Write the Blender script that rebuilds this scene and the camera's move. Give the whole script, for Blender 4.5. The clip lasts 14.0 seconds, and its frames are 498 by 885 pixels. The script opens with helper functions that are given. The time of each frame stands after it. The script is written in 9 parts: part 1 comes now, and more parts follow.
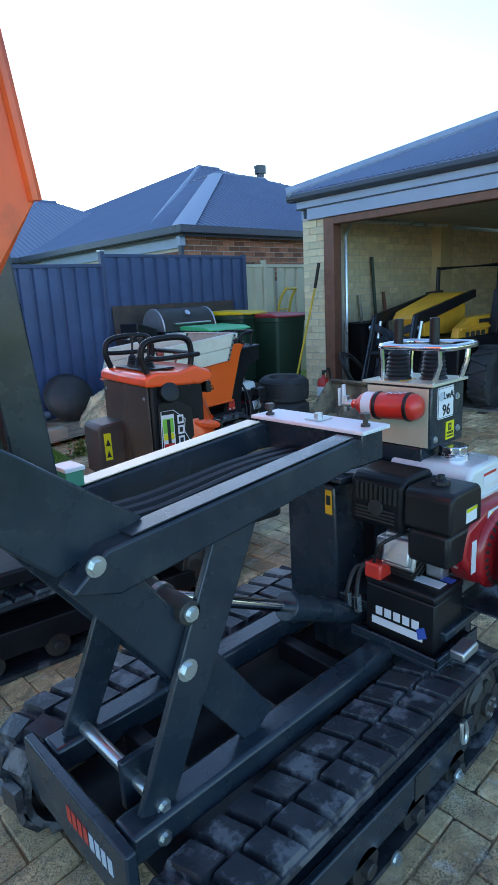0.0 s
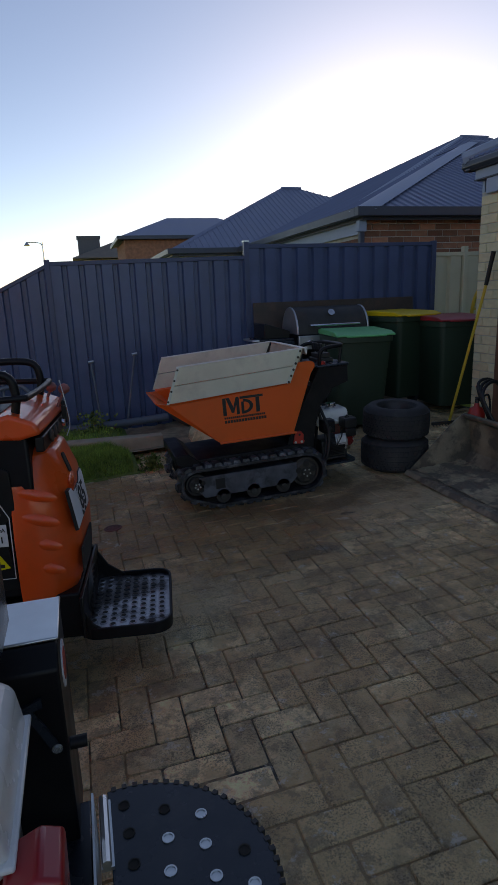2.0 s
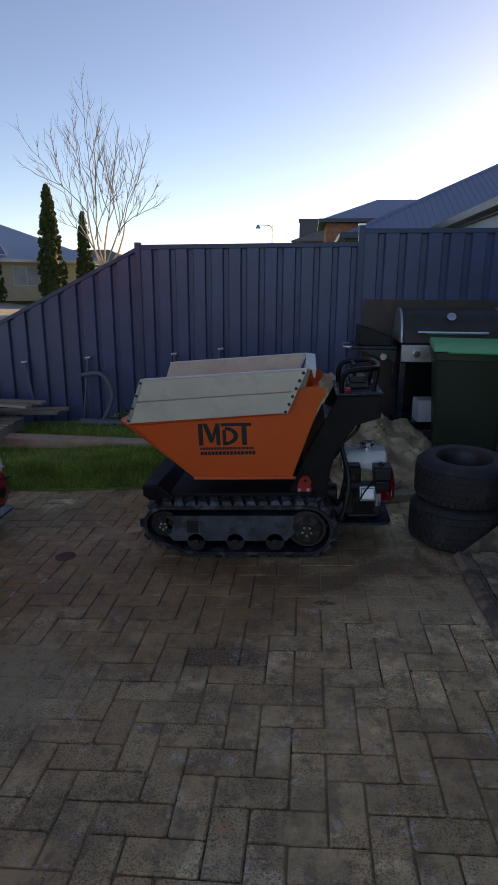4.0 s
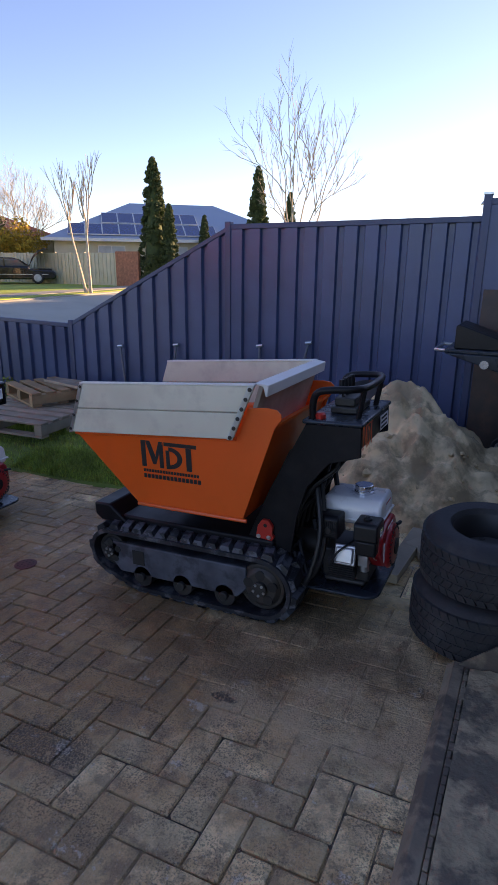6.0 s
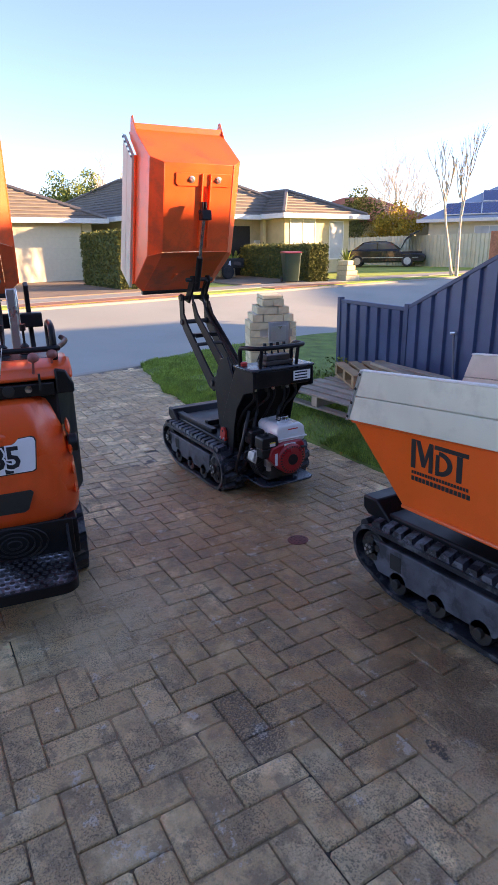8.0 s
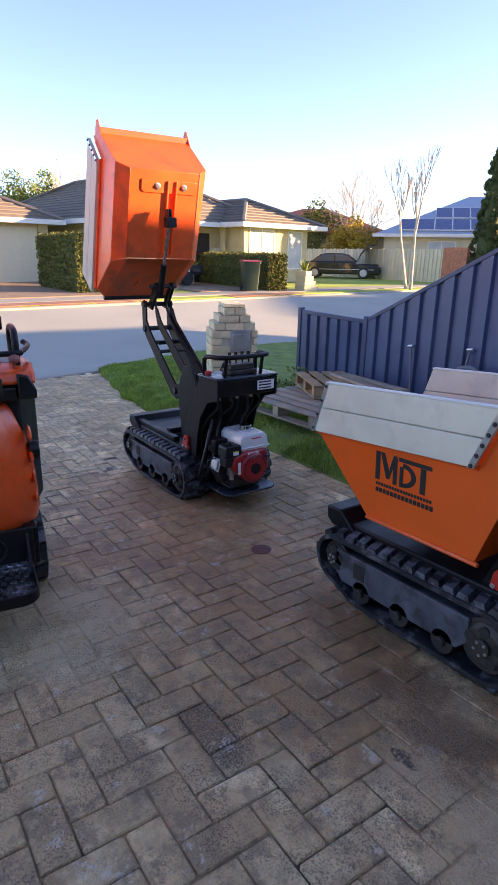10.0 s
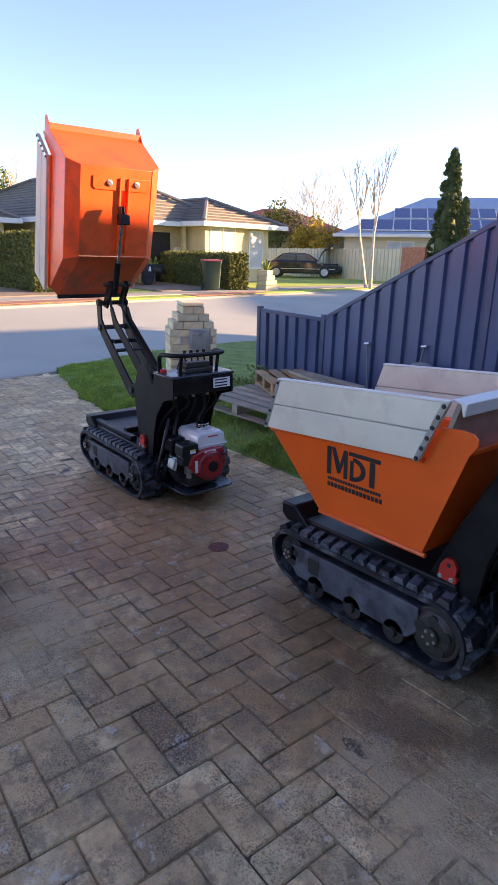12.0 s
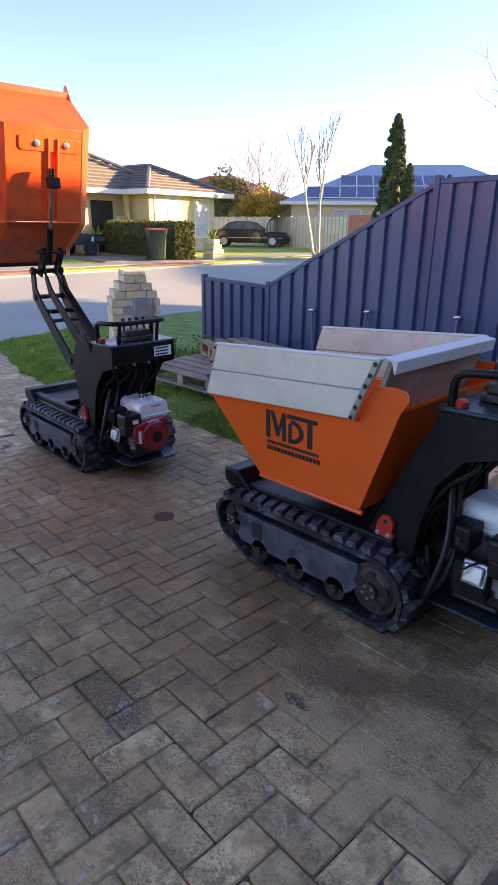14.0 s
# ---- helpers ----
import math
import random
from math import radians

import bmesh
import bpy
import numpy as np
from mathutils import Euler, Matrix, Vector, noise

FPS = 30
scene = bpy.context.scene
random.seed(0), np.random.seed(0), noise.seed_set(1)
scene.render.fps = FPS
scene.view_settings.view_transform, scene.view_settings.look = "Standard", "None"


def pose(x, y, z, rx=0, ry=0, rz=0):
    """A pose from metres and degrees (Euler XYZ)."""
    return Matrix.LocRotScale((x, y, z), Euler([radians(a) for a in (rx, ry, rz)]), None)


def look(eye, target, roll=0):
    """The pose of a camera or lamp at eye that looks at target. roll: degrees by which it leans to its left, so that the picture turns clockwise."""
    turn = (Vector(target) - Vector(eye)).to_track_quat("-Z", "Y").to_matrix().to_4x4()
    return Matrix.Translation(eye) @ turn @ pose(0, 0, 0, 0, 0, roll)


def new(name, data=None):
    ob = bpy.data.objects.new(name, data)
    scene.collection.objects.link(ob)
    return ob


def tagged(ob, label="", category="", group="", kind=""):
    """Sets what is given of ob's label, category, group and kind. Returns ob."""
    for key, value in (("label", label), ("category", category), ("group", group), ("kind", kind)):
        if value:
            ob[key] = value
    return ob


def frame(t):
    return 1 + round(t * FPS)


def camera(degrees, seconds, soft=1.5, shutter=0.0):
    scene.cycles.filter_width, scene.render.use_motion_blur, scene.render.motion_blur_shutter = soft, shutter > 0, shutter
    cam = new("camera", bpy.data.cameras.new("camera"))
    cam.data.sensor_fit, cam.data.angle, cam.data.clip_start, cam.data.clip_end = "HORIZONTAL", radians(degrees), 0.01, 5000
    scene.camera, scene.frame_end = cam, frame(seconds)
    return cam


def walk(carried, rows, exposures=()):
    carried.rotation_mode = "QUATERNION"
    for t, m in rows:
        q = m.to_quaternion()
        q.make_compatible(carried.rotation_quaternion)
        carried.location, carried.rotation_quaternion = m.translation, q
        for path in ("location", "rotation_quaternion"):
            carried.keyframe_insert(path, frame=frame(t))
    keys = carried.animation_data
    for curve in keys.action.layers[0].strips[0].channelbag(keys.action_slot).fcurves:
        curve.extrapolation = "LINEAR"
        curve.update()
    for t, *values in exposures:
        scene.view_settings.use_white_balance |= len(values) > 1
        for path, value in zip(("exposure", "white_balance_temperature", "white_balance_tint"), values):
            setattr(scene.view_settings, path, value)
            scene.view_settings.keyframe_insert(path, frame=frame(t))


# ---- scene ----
cam = camera(45.8, 14.0, soft=1.1)
PATH = [
    (0, (-0.061, -0.03, 1.521), (1.253, 1.4, 1.045), -2.9),
    (0.5, (0.541, -0.085, 1.533), (1.692, 1.475, 1.042), -3.1),
    (1, (1.127, -0.109, 1.511), (2.072, 1.583, 1.018), -3.1),
    (1.5, (1.63, -0.065, 1.56), (2.366, 1.728, 1.069), -2.9),
    (2, (2.079, 0.103, 1.591), (2.599, 1.972, 1.107), -2.2),
    (2.5, (2.539, 0.226, 1.586), (2.842, 2.139, 1.085), -1.7),
    (3, (2.91, 0.414, 1.588), (3.042, 2.342, 1.075), -1.0),
    (3.2, (3.058, 0.523, 1.62), (3.125, 2.455, 1.106), -0.7),
    (5.3, (4.363, 1.609, 1.676), (3.736, 3.424, 1.114), 0.6),
    (5.5, (4.47, 1.72, 1.695), (3.772, 3.506, 1.126), 0.5),
    (6, (4.601, 1.963, 1.682), (3.764, 3.684, 1.099), 0.6),
    (6.5, (4.676, 2.192, 1.684), (3.622, 3.781, 1.081), 0.5),
    (7, (4.833, 2.384, 1.665), (3.474, 3.72, 1.059), -0.3),
    (7.5, (4.799, 2.382, 1.676), (3.213, 3.428, 1.052), -1.1),
    (7.7, (4.746, 2.355, 1.674), (3.098, 3.295, 1.04), -1.2),
    (9.8, (4.685, 2.275, 1.689), (3.053, 3.262, 1.086), 0.8),
    (10, (4.694, 2.285, 1.688), (3.116, 3.354, 1.08), 1.0),
    (10.5, (4.74, 2.34, 1.676), (3.332, 3.614, 1.047), 1.4),
    (11, (4.776, 2.388, 1.665), (3.525, 3.808, 1.019), 2.2),
    (11.5, (4.772, 2.377, 1.669), (3.417, 3.705, 1.036), 1.5),
    (12, (4.735, 2.329, 1.678), (3.225, 3.492, 1.071), 1.1),
    (12.5, (4.714, 2.294, 1.683), (3.085, 3.289, 1.085), 0.8),
    (13, (4.709, 2.298, 1.673), (3.035, 3.201, 1.057), 0.6),
    (13.5, (4.71, 2.324, 1.651), (3.127, 3.357, 0.999), 0.6),
    (14, (4.776, 2.386, 1.642), (3.388, 3.648, 0.95), 0.7),
]
EXPOSURES = [(0, 2.55, 8600, 8), (0.35, 1.35, 9500, 15), (1.5, 0.80, 11800, 25), (3.2, 0.90, 11800, 28), (5.5, 1.45, 9800, 33), (6.0, 1.70, 9600, 36), (6.5, 1.80, 9400, 35), (7.0, 1.98, 9300, 35), (7.5, 2.26, 9300, 35), (14.0, 2.26, 9300, 35)]
walk(cam, [(t, look(eye, target, roll)) for t, eye, target, roll in PATH], EXPOSURES)
# light: a low sun behind the neighbour's roof, clear sky
SUN_DIR = Vector((0.487, 0.873, 0.164)).normalized()
world = bpy.data.worlds.new("sky")
scene.world = world
world.use_nodes = True
wn = world.node_tree.nodes
sky = wn.new("ShaderNodeTexSky")
sky.sky_type = "NISHITA"
sky.sun_disc = False
sky.sun_elevation = math.asin(SUN_DIR.z)
sky.sun_rotation = math.atan2(SUN_DIR.x, SUN_DIR.y)
sky.air_density, sky.dust_density, sky.ozone_density = 0.7, 0.2, 3.8
wn["Background"].inputs["Strength"].default_value = 0.15
world.node_tree.links.new(sky.outputs["Color"], wn["Background"].inputs["Color"])
sun_data = bpy.data.lights.new("sun", "SUN")
sun_data.energy, sun_data.angle, sun_data.color = 3.8, radians(0.55), (1.0, 0.86, 0.60)
sun = new("sun", sun_data)
sun.matrix_world = look((20, 34, 9), Vector((20, 34, 9)) - SUN_DIR)


# ---- materials ----
def mat(name, color, rough=0.6, metal=0.0, vary=0.12, scale=8.0, bump=0.0, bump_scale=60.0,
        dirt_shade=None, dirt_shade_amount=0.0, dirt_shade_scale=2.5, spread=0.0, coat=0.0, rough_vary=0.1, spec=0.5, dirt_shade_edge=(0.5, 0.72), placed=False):
    """Procedural surface: base colour with large and fine variation, optional patches of grime and painted-in shade,
    relief and difference from piece to piece.
    """
    m = bpy.data.materials.new(name)
    m.use_nodes = True
    nt = m.node_tree
    n, l = nt.nodes, nt.links
    bsdf = n["Principled BSDF"]
    co = n.new("ShaderNodeNewGeometry" if placed else "ShaderNodeTexCoord")
    where = co.outputs["Position" if placed else "Object"]
    big = n.new("ShaderNodeTexNoise")
    big.inputs["Scale"].default_value, big.inputs["Detail"].default_value = scale, 6.0
    l.new(where, big.inputs["Vector"])
    hsv = n.new("ShaderNodeHueSaturation")
    hsv.inputs["Color"].default_value = (*color, 1)
    val = n.new("ShaderNodeMapRange")
    val.inputs["From Min"].default_value, val.inputs["From Max"].default_value = 0.3, 0.7
    val.inputs["To Min"].default_value, val.inputs["To Max"].default_value = 1 - vary, 1 + vary
    l.new(big.outputs["Fac"], val.inputs["Value"])
    value = val.outputs["Result"]
    if spread:
        info = n.new("ShaderNodeObjectInfo")
        isl = n.new("ShaderNodeNewGeometry")
        add = n.new("ShaderNodeMath")
        l.new(info.outputs["Random"], add.inputs[0])
        l.new(isl.outputs["Random Per Island"], add.inputs[1])
        fr = n.new("ShaderNodeMath")
        fr.operation = "FRACT"
        l.new(add.outputs[0], fr.inputs[0])
        rng = n.new("ShaderNodeMapRange")
        rng.inputs["To Min"].default_value, rng.inputs["To Max"].default_value = 1 - spread, 1 + spread
        l.new(fr.outputs[0], rng.inputs["Value"])
        mul = n.new("ShaderNodeMath")
        mul.operation = "MULTIPLY"
        l.new(value, mul.inputs[0])
        l.new(rng.outputs["Result"], mul.inputs[1])
        value = mul.outputs[0]
    l.new(value, hsv.inputs["Value"])
    out = hsv.outputs["Color"]
    fine = n.new("ShaderNodeTexNoise")
    fine.inputs["Scale"].default_value, fine.inputs["Detail"].default_value = bump_scale, 4.0
    l.new(where, fine.inputs["Vector"])
    if dirt_shade:
        dn = n.new("ShaderNodeTexNoise")
        dn.inputs["Scale"].default_value, dn.inputs["Detail"].default_value, dn.inputs["Roughness"].default_value = dirt_shade_scale, 8.0, 0.65
        l.new(where, dn.inputs["Vector"])
        dr = n.new("ShaderNodeMapRange")
        dr.inputs["From Min"].default_value, dr.inputs["From Max"].default_value = dirt_shade_edge
        dr.inputs["To Max"].default_value = dirt_shade_amount
        l.new(dn.outputs["Fac"], dr.inputs["Value"])
        mx = n.new("ShaderNodeMix")
        mx.data_type = "RGBA"
        mx.inputs[7].default_value = (*dirt_shade, 1)
        l.new(dr.outputs["Result"], mx.inputs[0])
        l.new(out, mx.inputs[6])
        out = mx.outputs[2]
    l.new(out, bsdf.inputs["Base Color"])
    rr = n.new("ShaderNodeMapRange")
    rr.inputs["To Min"].default_value, rr.inputs["To Max"].default_value = max(0.03, rough - rough_vary), min(1, rough + rough_vary)
    l.new(big.outputs["Fac"], rr.inputs["Value"])
    l.new(rr.outputs["Result"], bsdf.inputs["Roughness"])
    bsdf.inputs["Metallic"].default_value = metal
    bsdf.inputs["Specular IOR Level"].default_value = spec
    bsdf.inputs["Coat Weight"].default_value = coat
    if bump:
        b = n.new("ShaderNodeBump")
        b.inputs["Strength"].default_value, b.inputs["Distance"].default_value = bump, 0.01
        l.new(fine.outputs["Fac"], b.inputs["Height"])
        l.new(b.outputs["Normal"], bsdf.inputs["Normal"])
    return m


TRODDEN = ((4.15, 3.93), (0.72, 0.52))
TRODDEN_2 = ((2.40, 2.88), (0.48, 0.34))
BROWN = ((2.35, 4.05), (1.75, 1.15))


def position_noise(n, l, geo, scale, seed, detail=7.0, rough=0.62):
    vec = n.new("ShaderNodeVectorMath")
    vec.operation = "ADD"
    vec.inputs[1].default_value = (seed, seed * 2, 0)
    l.new(geo.outputs["Position"], vec.inputs[0])
    t = n.new("ShaderNodeTexNoise")
    t.inputs["Scale"].default_value, t.inputs["Detail"].default_value, t.inputs["Roughness"].default_value = scale, detail, rough
    l.new(vec.outputs[0], t.inputs["Vector"])
    return t.outputs["Fac"]


def ramp(n, l, value, low, high, to_low=0.0, to_high=1.0):
    r = n.new("ShaderNodeMapRange")
    r.inputs["From Min"].default_value, r.inputs["From Max"].default_value = low, high
    r.inputs["To Min"].default_value, r.inputs["To Max"].default_value = to_low, to_high
    l.new(value, r.inputs["Value"])
    return r.outputs["Result"]


def sums(n, l, op, a, b):
    m = n.new("ShaderNodeMath")
    m.operation = op
    for i, v in enumerate((a, b)):
        if isinstance(v, float):
            m.inputs[i].default_value = v
        else:
            l.new(v, m.inputs[i])
    return m.outputs[0]


def spill(n, l, geo, centre, radii, seed, ragged=1.1, scale=2.2):
    """1 inside a ragged oval stain on the ground, 0 outside."""
    mp = n.new("ShaderNodeVectorMath")
    mp.operation = "SUBTRACT"
    mp.inputs[1].default_value = (*centre, 0)
    l.new(geo.outputs["Position"], mp.inputs[0])
    sc = n.new("ShaderNodeVectorMath")
    sc.operation = "MULTIPLY"
    sc.inputs[1].default_value = (1 / radii[0], 1 / radii[1], 0)
    l.new(mp.outputs[0], sc.inputs[0])
    ln = n.new("ShaderNodeVectorMath")
    ln.operation = "LENGTH"
    l.new(sc.outputs[0], ln.inputs[0])
    wob = sums(n, l, "MULTIPLY", sums(n, l, "SUBTRACT", position_noise(n, l, geo, scale, seed), 0.5), ragged)
    return ramp(n, l, sums(n, l, "ADD", ln.outputs["Value"], wob), 1.1, 0.85)


def blend(n, l, fac, a, color, amount):
    x = n.new("ShaderNodeMix")
    x.data_type = "RGBA"
    l.new(sums(n, l, "MULTIPLY", fac, float(amount)), x.inputs[0])
    l.new(a, x.inputs[6])
    x.inputs[7].default_value = (*color, 1)
    return x.outputs[2]


def paver_material(name, color, spread, pits=1.0):
    """Worn clay pavers: each a little different, rust-brown where damp, grey where dry, pitted, with trodden sand in places."""
    m = mat(name, color, 0.8, vary=0.22, scale=17, bump=0.0, bump_scale=90, spread=spread)
    nt = m.node_tree
    n, l = nt.nodes, nt.links
    bsdf = n["Principled BSDF"]
    c = bsdf.inputs["Base Color"].links[0].from_socket
    geo = n.new("ShaderNodeNewGeometry")

    def patch(scale, low, high, seed, rough=0.62):
        return ramp(n, l, position_noise(n, l, geo, scale, seed, rough=rough), low, high)

    brown = spill(n, l, geo, *BROWN, 3.1, 2.2, 1.1)
    wet = sums(n, l, "MAXIMUM", sums(n, l, "MULTIPLY", brown, patch(0.9, 0.36, 0.50, 21.0)), patch(0.6, 0.56, 0.64, 4.4))
    # rust-brown soil rubbed into the clay, with crisp edges where it has worn off
    c = blend(n, l, patch(1.4, 0.44, 0.50, 40.0, 0.74), c, (0.62, 0.355, 0.165), 0.70)
    c = blend(n, l, wet, c, (0.46, 0.24, 0.10), 0.7)
    c = blend(n, l, sums(n, l, "MULTIPLY", brown, patch(2.2, 0.34, 0.56, 33.0, 0.7)), c, (0.50, 0.255, 0.10), 0.55)
    c = blend(n, l, patch(3.2, 0.50, 0.60, 8.7, 0.72), c, (0.20, 0.13, 0.075), 0.42)
    c = blend(n, l, patch(13.0, 0.52, 0.58, 58.7, 0.72), c, (0.26, 0.17, 0.105), 0.55)
    c = blend(n, l, patch(10.0, 0.60, 0.64, 15.5, 0.7), c, (0.72, 0.64, 0.53), 0.6)
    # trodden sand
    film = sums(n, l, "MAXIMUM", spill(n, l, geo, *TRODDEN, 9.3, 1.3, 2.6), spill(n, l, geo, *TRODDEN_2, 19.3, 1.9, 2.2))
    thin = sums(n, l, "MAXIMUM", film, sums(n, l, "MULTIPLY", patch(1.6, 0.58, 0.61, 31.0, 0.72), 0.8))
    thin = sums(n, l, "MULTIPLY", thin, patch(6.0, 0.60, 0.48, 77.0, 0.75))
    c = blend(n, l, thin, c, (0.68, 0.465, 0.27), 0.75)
    # oil spot and mottled stain
    c = blend(n, l, sums(n, l, "MULTIPLY", spill(n, l, geo, (3.30, 3.13), (0.17, 0.10), 2.0, 2.2, 7.0), patch(150.0, 0.44, 0.54, 3.0)), c, (0.03, 0.028, 0.026), 0.7)
    c = blend(n, l, sums(n, l, "MULTIPLY", spill(n, l, geo, (3.72, 3.58), (0.05, 0.028), 6.0, 2.6, 22.0), patch(70.0, 0.38, 0.52, 3.7)), c, (0.03, 0.028, 0.026), 0.85)
    c = blend(n, l, sums(n, l, "MULTIPLY", spill(n, l, geo, (3.62, 4.02), (0.85, 0.32), 12.0, 1.8, 3.0), patch(4.0, 0.36, 0.52, 61.0, 0.72)), c, (0.19, 0.105, 0.05), 0.7)
    # pits and grains
    speck = sums(n, l, "MULTIPLY", patch(150.0, 0.50, 0.58, 1.2, 0.6), patch(5.0, 0.40, 0.56, 5.0))
    c = blend(n, l, speck, c, (0.05, 0.037, 0.026), 0.6 * pits)
    c = blend(n, l, patch(60.0, 0.60, 0.70, 17.0, 0.75), c, (0.07, 0.05, 0.034), 0.5 * pits)
    c = blend(n, l, patch(210.0, 0.62, 0.70, 27.0, 0.5), c, (0.55, 0.50, 0.43), 0.6 * pits)
    l.new(c, bsdf.inputs["Base Color"])
    l.new(ramp(n, l, wet, 0.0, 1.0, 0.52, 0.28), bsdf.inputs["Roughness"])
    hgt = sums(n, l, "ADD", sums(n, l, "MULTIPLY", position_noise(n, l, geo, 130.0, 6.0), 0.5), sums(n, l, "MULTIPLY", position_noise(n, l, geo, 28.0, 2.0), 1.0))
    b = n.new("ShaderNodeBump")
    b.inputs["Strength"].default_value, b.inputs["Distance"].default_value = 1.0, 0.011
    l.new(hgt, b.inputs["Height"])
    l.new(b.outputs["Normal"], bsdf.inputs["Normal"])
    return m


M = {}
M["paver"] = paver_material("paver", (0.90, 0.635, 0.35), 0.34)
M["joint"] = paver_material("joint_sand", (0.055, 0.042, 0.032), 0.0, 0.6)
M["navy"] = mat("navy_fence_steel", (0.048, 0.088, 0.180), 0.34, vary=0.12, scale=3, dirt_shade=(0.12, 0.12, 0.14), dirt_shade_amount=0.08, dirt_shade_scale=1.2)
M["navy_trim"] = mat("navy_trim_steel", (0.038, 0.065, 0.13), 0.4, vary=0.06)
M["beige_fence"] = mat("beige_fence_steel", (0.64, 0.58, 0.41), 0.5, vary=0.08, scale=2)
M["cream_brick"] = mat("cream_brick", (0.70, 0.58, 0.37), 0.85, vary=0.12, scale=14, bump=0.5, bump_scale=120, spread=0.12)
M["cream_plain"] = mat("cream_brickwork_far", (0.60, 0.48, 0.29), 0.85, vary=0.1, scale=3)
M["red_brick"] = mat("red_brick", (0.40, 0.15, 0.085), 0.88, vary=0.25, scale=9, bump=0.5, bump_scale=100, spread=0.45)
M["mortar"] = mat("mortar", (0.55, 0.50, 0.43), 0.95, vary=0.15, bump=0.4)
M["roof_steel"] = mat("blue_grey_roof_steel", (0.14, 0.18, 0.28), 0.42, vary=0.06, scale=1.5)
# paler than the roof: sky reflection is put into the capping colour
M["roof_cap"] = mat("sky_sheen_roof_capping", (0.24, 0.30, 0.40), 0.6, vary=0.05)
M["gutter"] = mat("dark_gutter_steel", (0.045, 0.055, 0.075), 0.4, vary=0.06)
M["fascia"] = mat("pale_blue_fascia_steel", (0.28, 0.36, 0.47), 0.42, vary=0.06, scale=3)
M["timber_red"] = mat("red_brown_painted_timber", (0.19, 0.075, 0.045), 0.55, vary=0.18, scale=9, bump=0.2)
M["plaster"] = mat("cream_render", (0.62, 0.54, 0.40), 0.85, vary=0.06, scale=2)
M["black"] = mat("black_powder_coat", (0.009, 0.009, 0.011), 0.38, vary=0.2, dirt_shade=(0.10, 0.085, 0.07), dirt_shade_amount=0.10, dirt_shade_scale=7, spec=0.22, rough_vary=0.2)
M["slate"] = mat("slate_grey_steel_paint", (0.015, 0.026, 0.037), 0.27, vary=0.15, dirt_shade=(0.14, 0.13, 0.115), dirt_shade_amount=0.16, dirt_shade_scale=9, rough_vary=0.2)
M["frame_grey"] = mat("scuffed_grey_frame_paint", (0.085, 0.096, 0.115), 0.5, vary=0.35, scale=9, bump=0.15, dirt_shade=(0.02, 0.02, 0.022), dirt_shade_amount=0.7, dirt_shade_scale=6, dirt_shade_edge=(0.5, 0.6))
M["worn_tread"] = mat("worn_step_steel", (0.30, 0.32, 0.35), 0.36, metal=0.75, vary=0.2, scale=9, bump=0.1, dirt_shade=(0.012, 0.012, 0.014), dirt_shade_amount=0.95, dirt_shade_scale=3.0, dirt_shade_edge=(0.44, 0.54), placed=True)
M["knob"] = mat("faded_red_plastic", (0.36, 0.10, 0.085), 0.5, vary=0.15, dirt_shade=(0.12, 0.06, 0.05), dirt_shade_amount=0.4)
M["bucket_dirt"] = mat("caked_bucket_dirt", (0.42, 0.32, 0.20), 0.9, vary=0.3, scale=6, bump=0.9, bump_scale=45, dirt_shade_edge=(0.50, 0.58), dirt_shade=(0.10, 0.085, 0.07), dirt_shade_amount=0.8, dirt_shade_scale=3.5)
M["rubber"] = mat("track_rubber", (0.020, 0.023, 0.029), 0.36, vary=0.3, scale=14, bump=0.3, bump_scale=60, dirt_shade=(0.15, 0.155, 0.165), dirt_shade_amount=0.75, dirt_shade_scale=11, dirt_shade_edge=(0.52, 0.60), rough_vary=0.2, placed=True)
M["worn_rubber"] = mat("worn_track_lug_rubber", (0.085, 0.095, 0.115), 0.42, vary=0.3, scale=14, bump=0.3, bump_scale=60, dirt_shade=(0.012, 0.013, 0.016), dirt_shade_amount=0.95, dirt_shade_scale=13, dirt_shade_edge=(0.47, 0.52), rough_vary=0.15, placed=True)
M["plastic"] = mat("black_plastic", (0.010, 0.010, 0.011), 0.38, spec=0.35, vary=0.1, bump=0.08, bump_scale=300)
M["orange"] = mat("orange_paint", (1.0, 0.118, 0.012), 0.36, vary=0.04, scale=4, dirt_shade=(0.50, 0.10, 0.03), dirt_shade_amount=0.14, dirt_shade_scale=5, coat=0.2)
M["orange_red"] = mat("red_orange_moulding", (1.0, 0.10, 0.018), 0.30, vary=0.06, scale=4, dirt_shade=(0.26, 0.07, 0.03), dirt_shade_amount=0.2, dirt_shade_scale=5, coat=0.35)
M["orange_worn"] = mat("worn_orange_paint", (1.0, 0.115, 0.022), 0.42, vary=0.12, scale=5, dirt_shade=(0.16, 0.05, 0.03), dirt_shade_amount=0.55, dirt_shade_scale=4, coat=0.1)
M["red"] = mat("red_engine_paint", (0.42, 0.012, 0.016), 0.3, vary=0.08, coat=0.3)
M["bright_red"] = mat("bright_red_paint", (0.66, 0.035, 0.022), 0.32, vary=0.08, coat=0.2)
M["white"] = mat("white_enamel", (0.72, 0.72, 0.70), 0.28, vary=0.04, coat=0.3)
M["cream_steel"] = mat("pale_bare_steel", (0.60, 0.56, 0.42), 0.34, metal=0.25, vary=0.08, dirt_shade=(0.25, 0.22, 0.15), dirt_shade_amount=0.25)
M["chrome"] = mat("chrome", (0.72, 0.72, 0.74), 0.14, metal=1.0, vary=0.05, rough_vary=0.05)
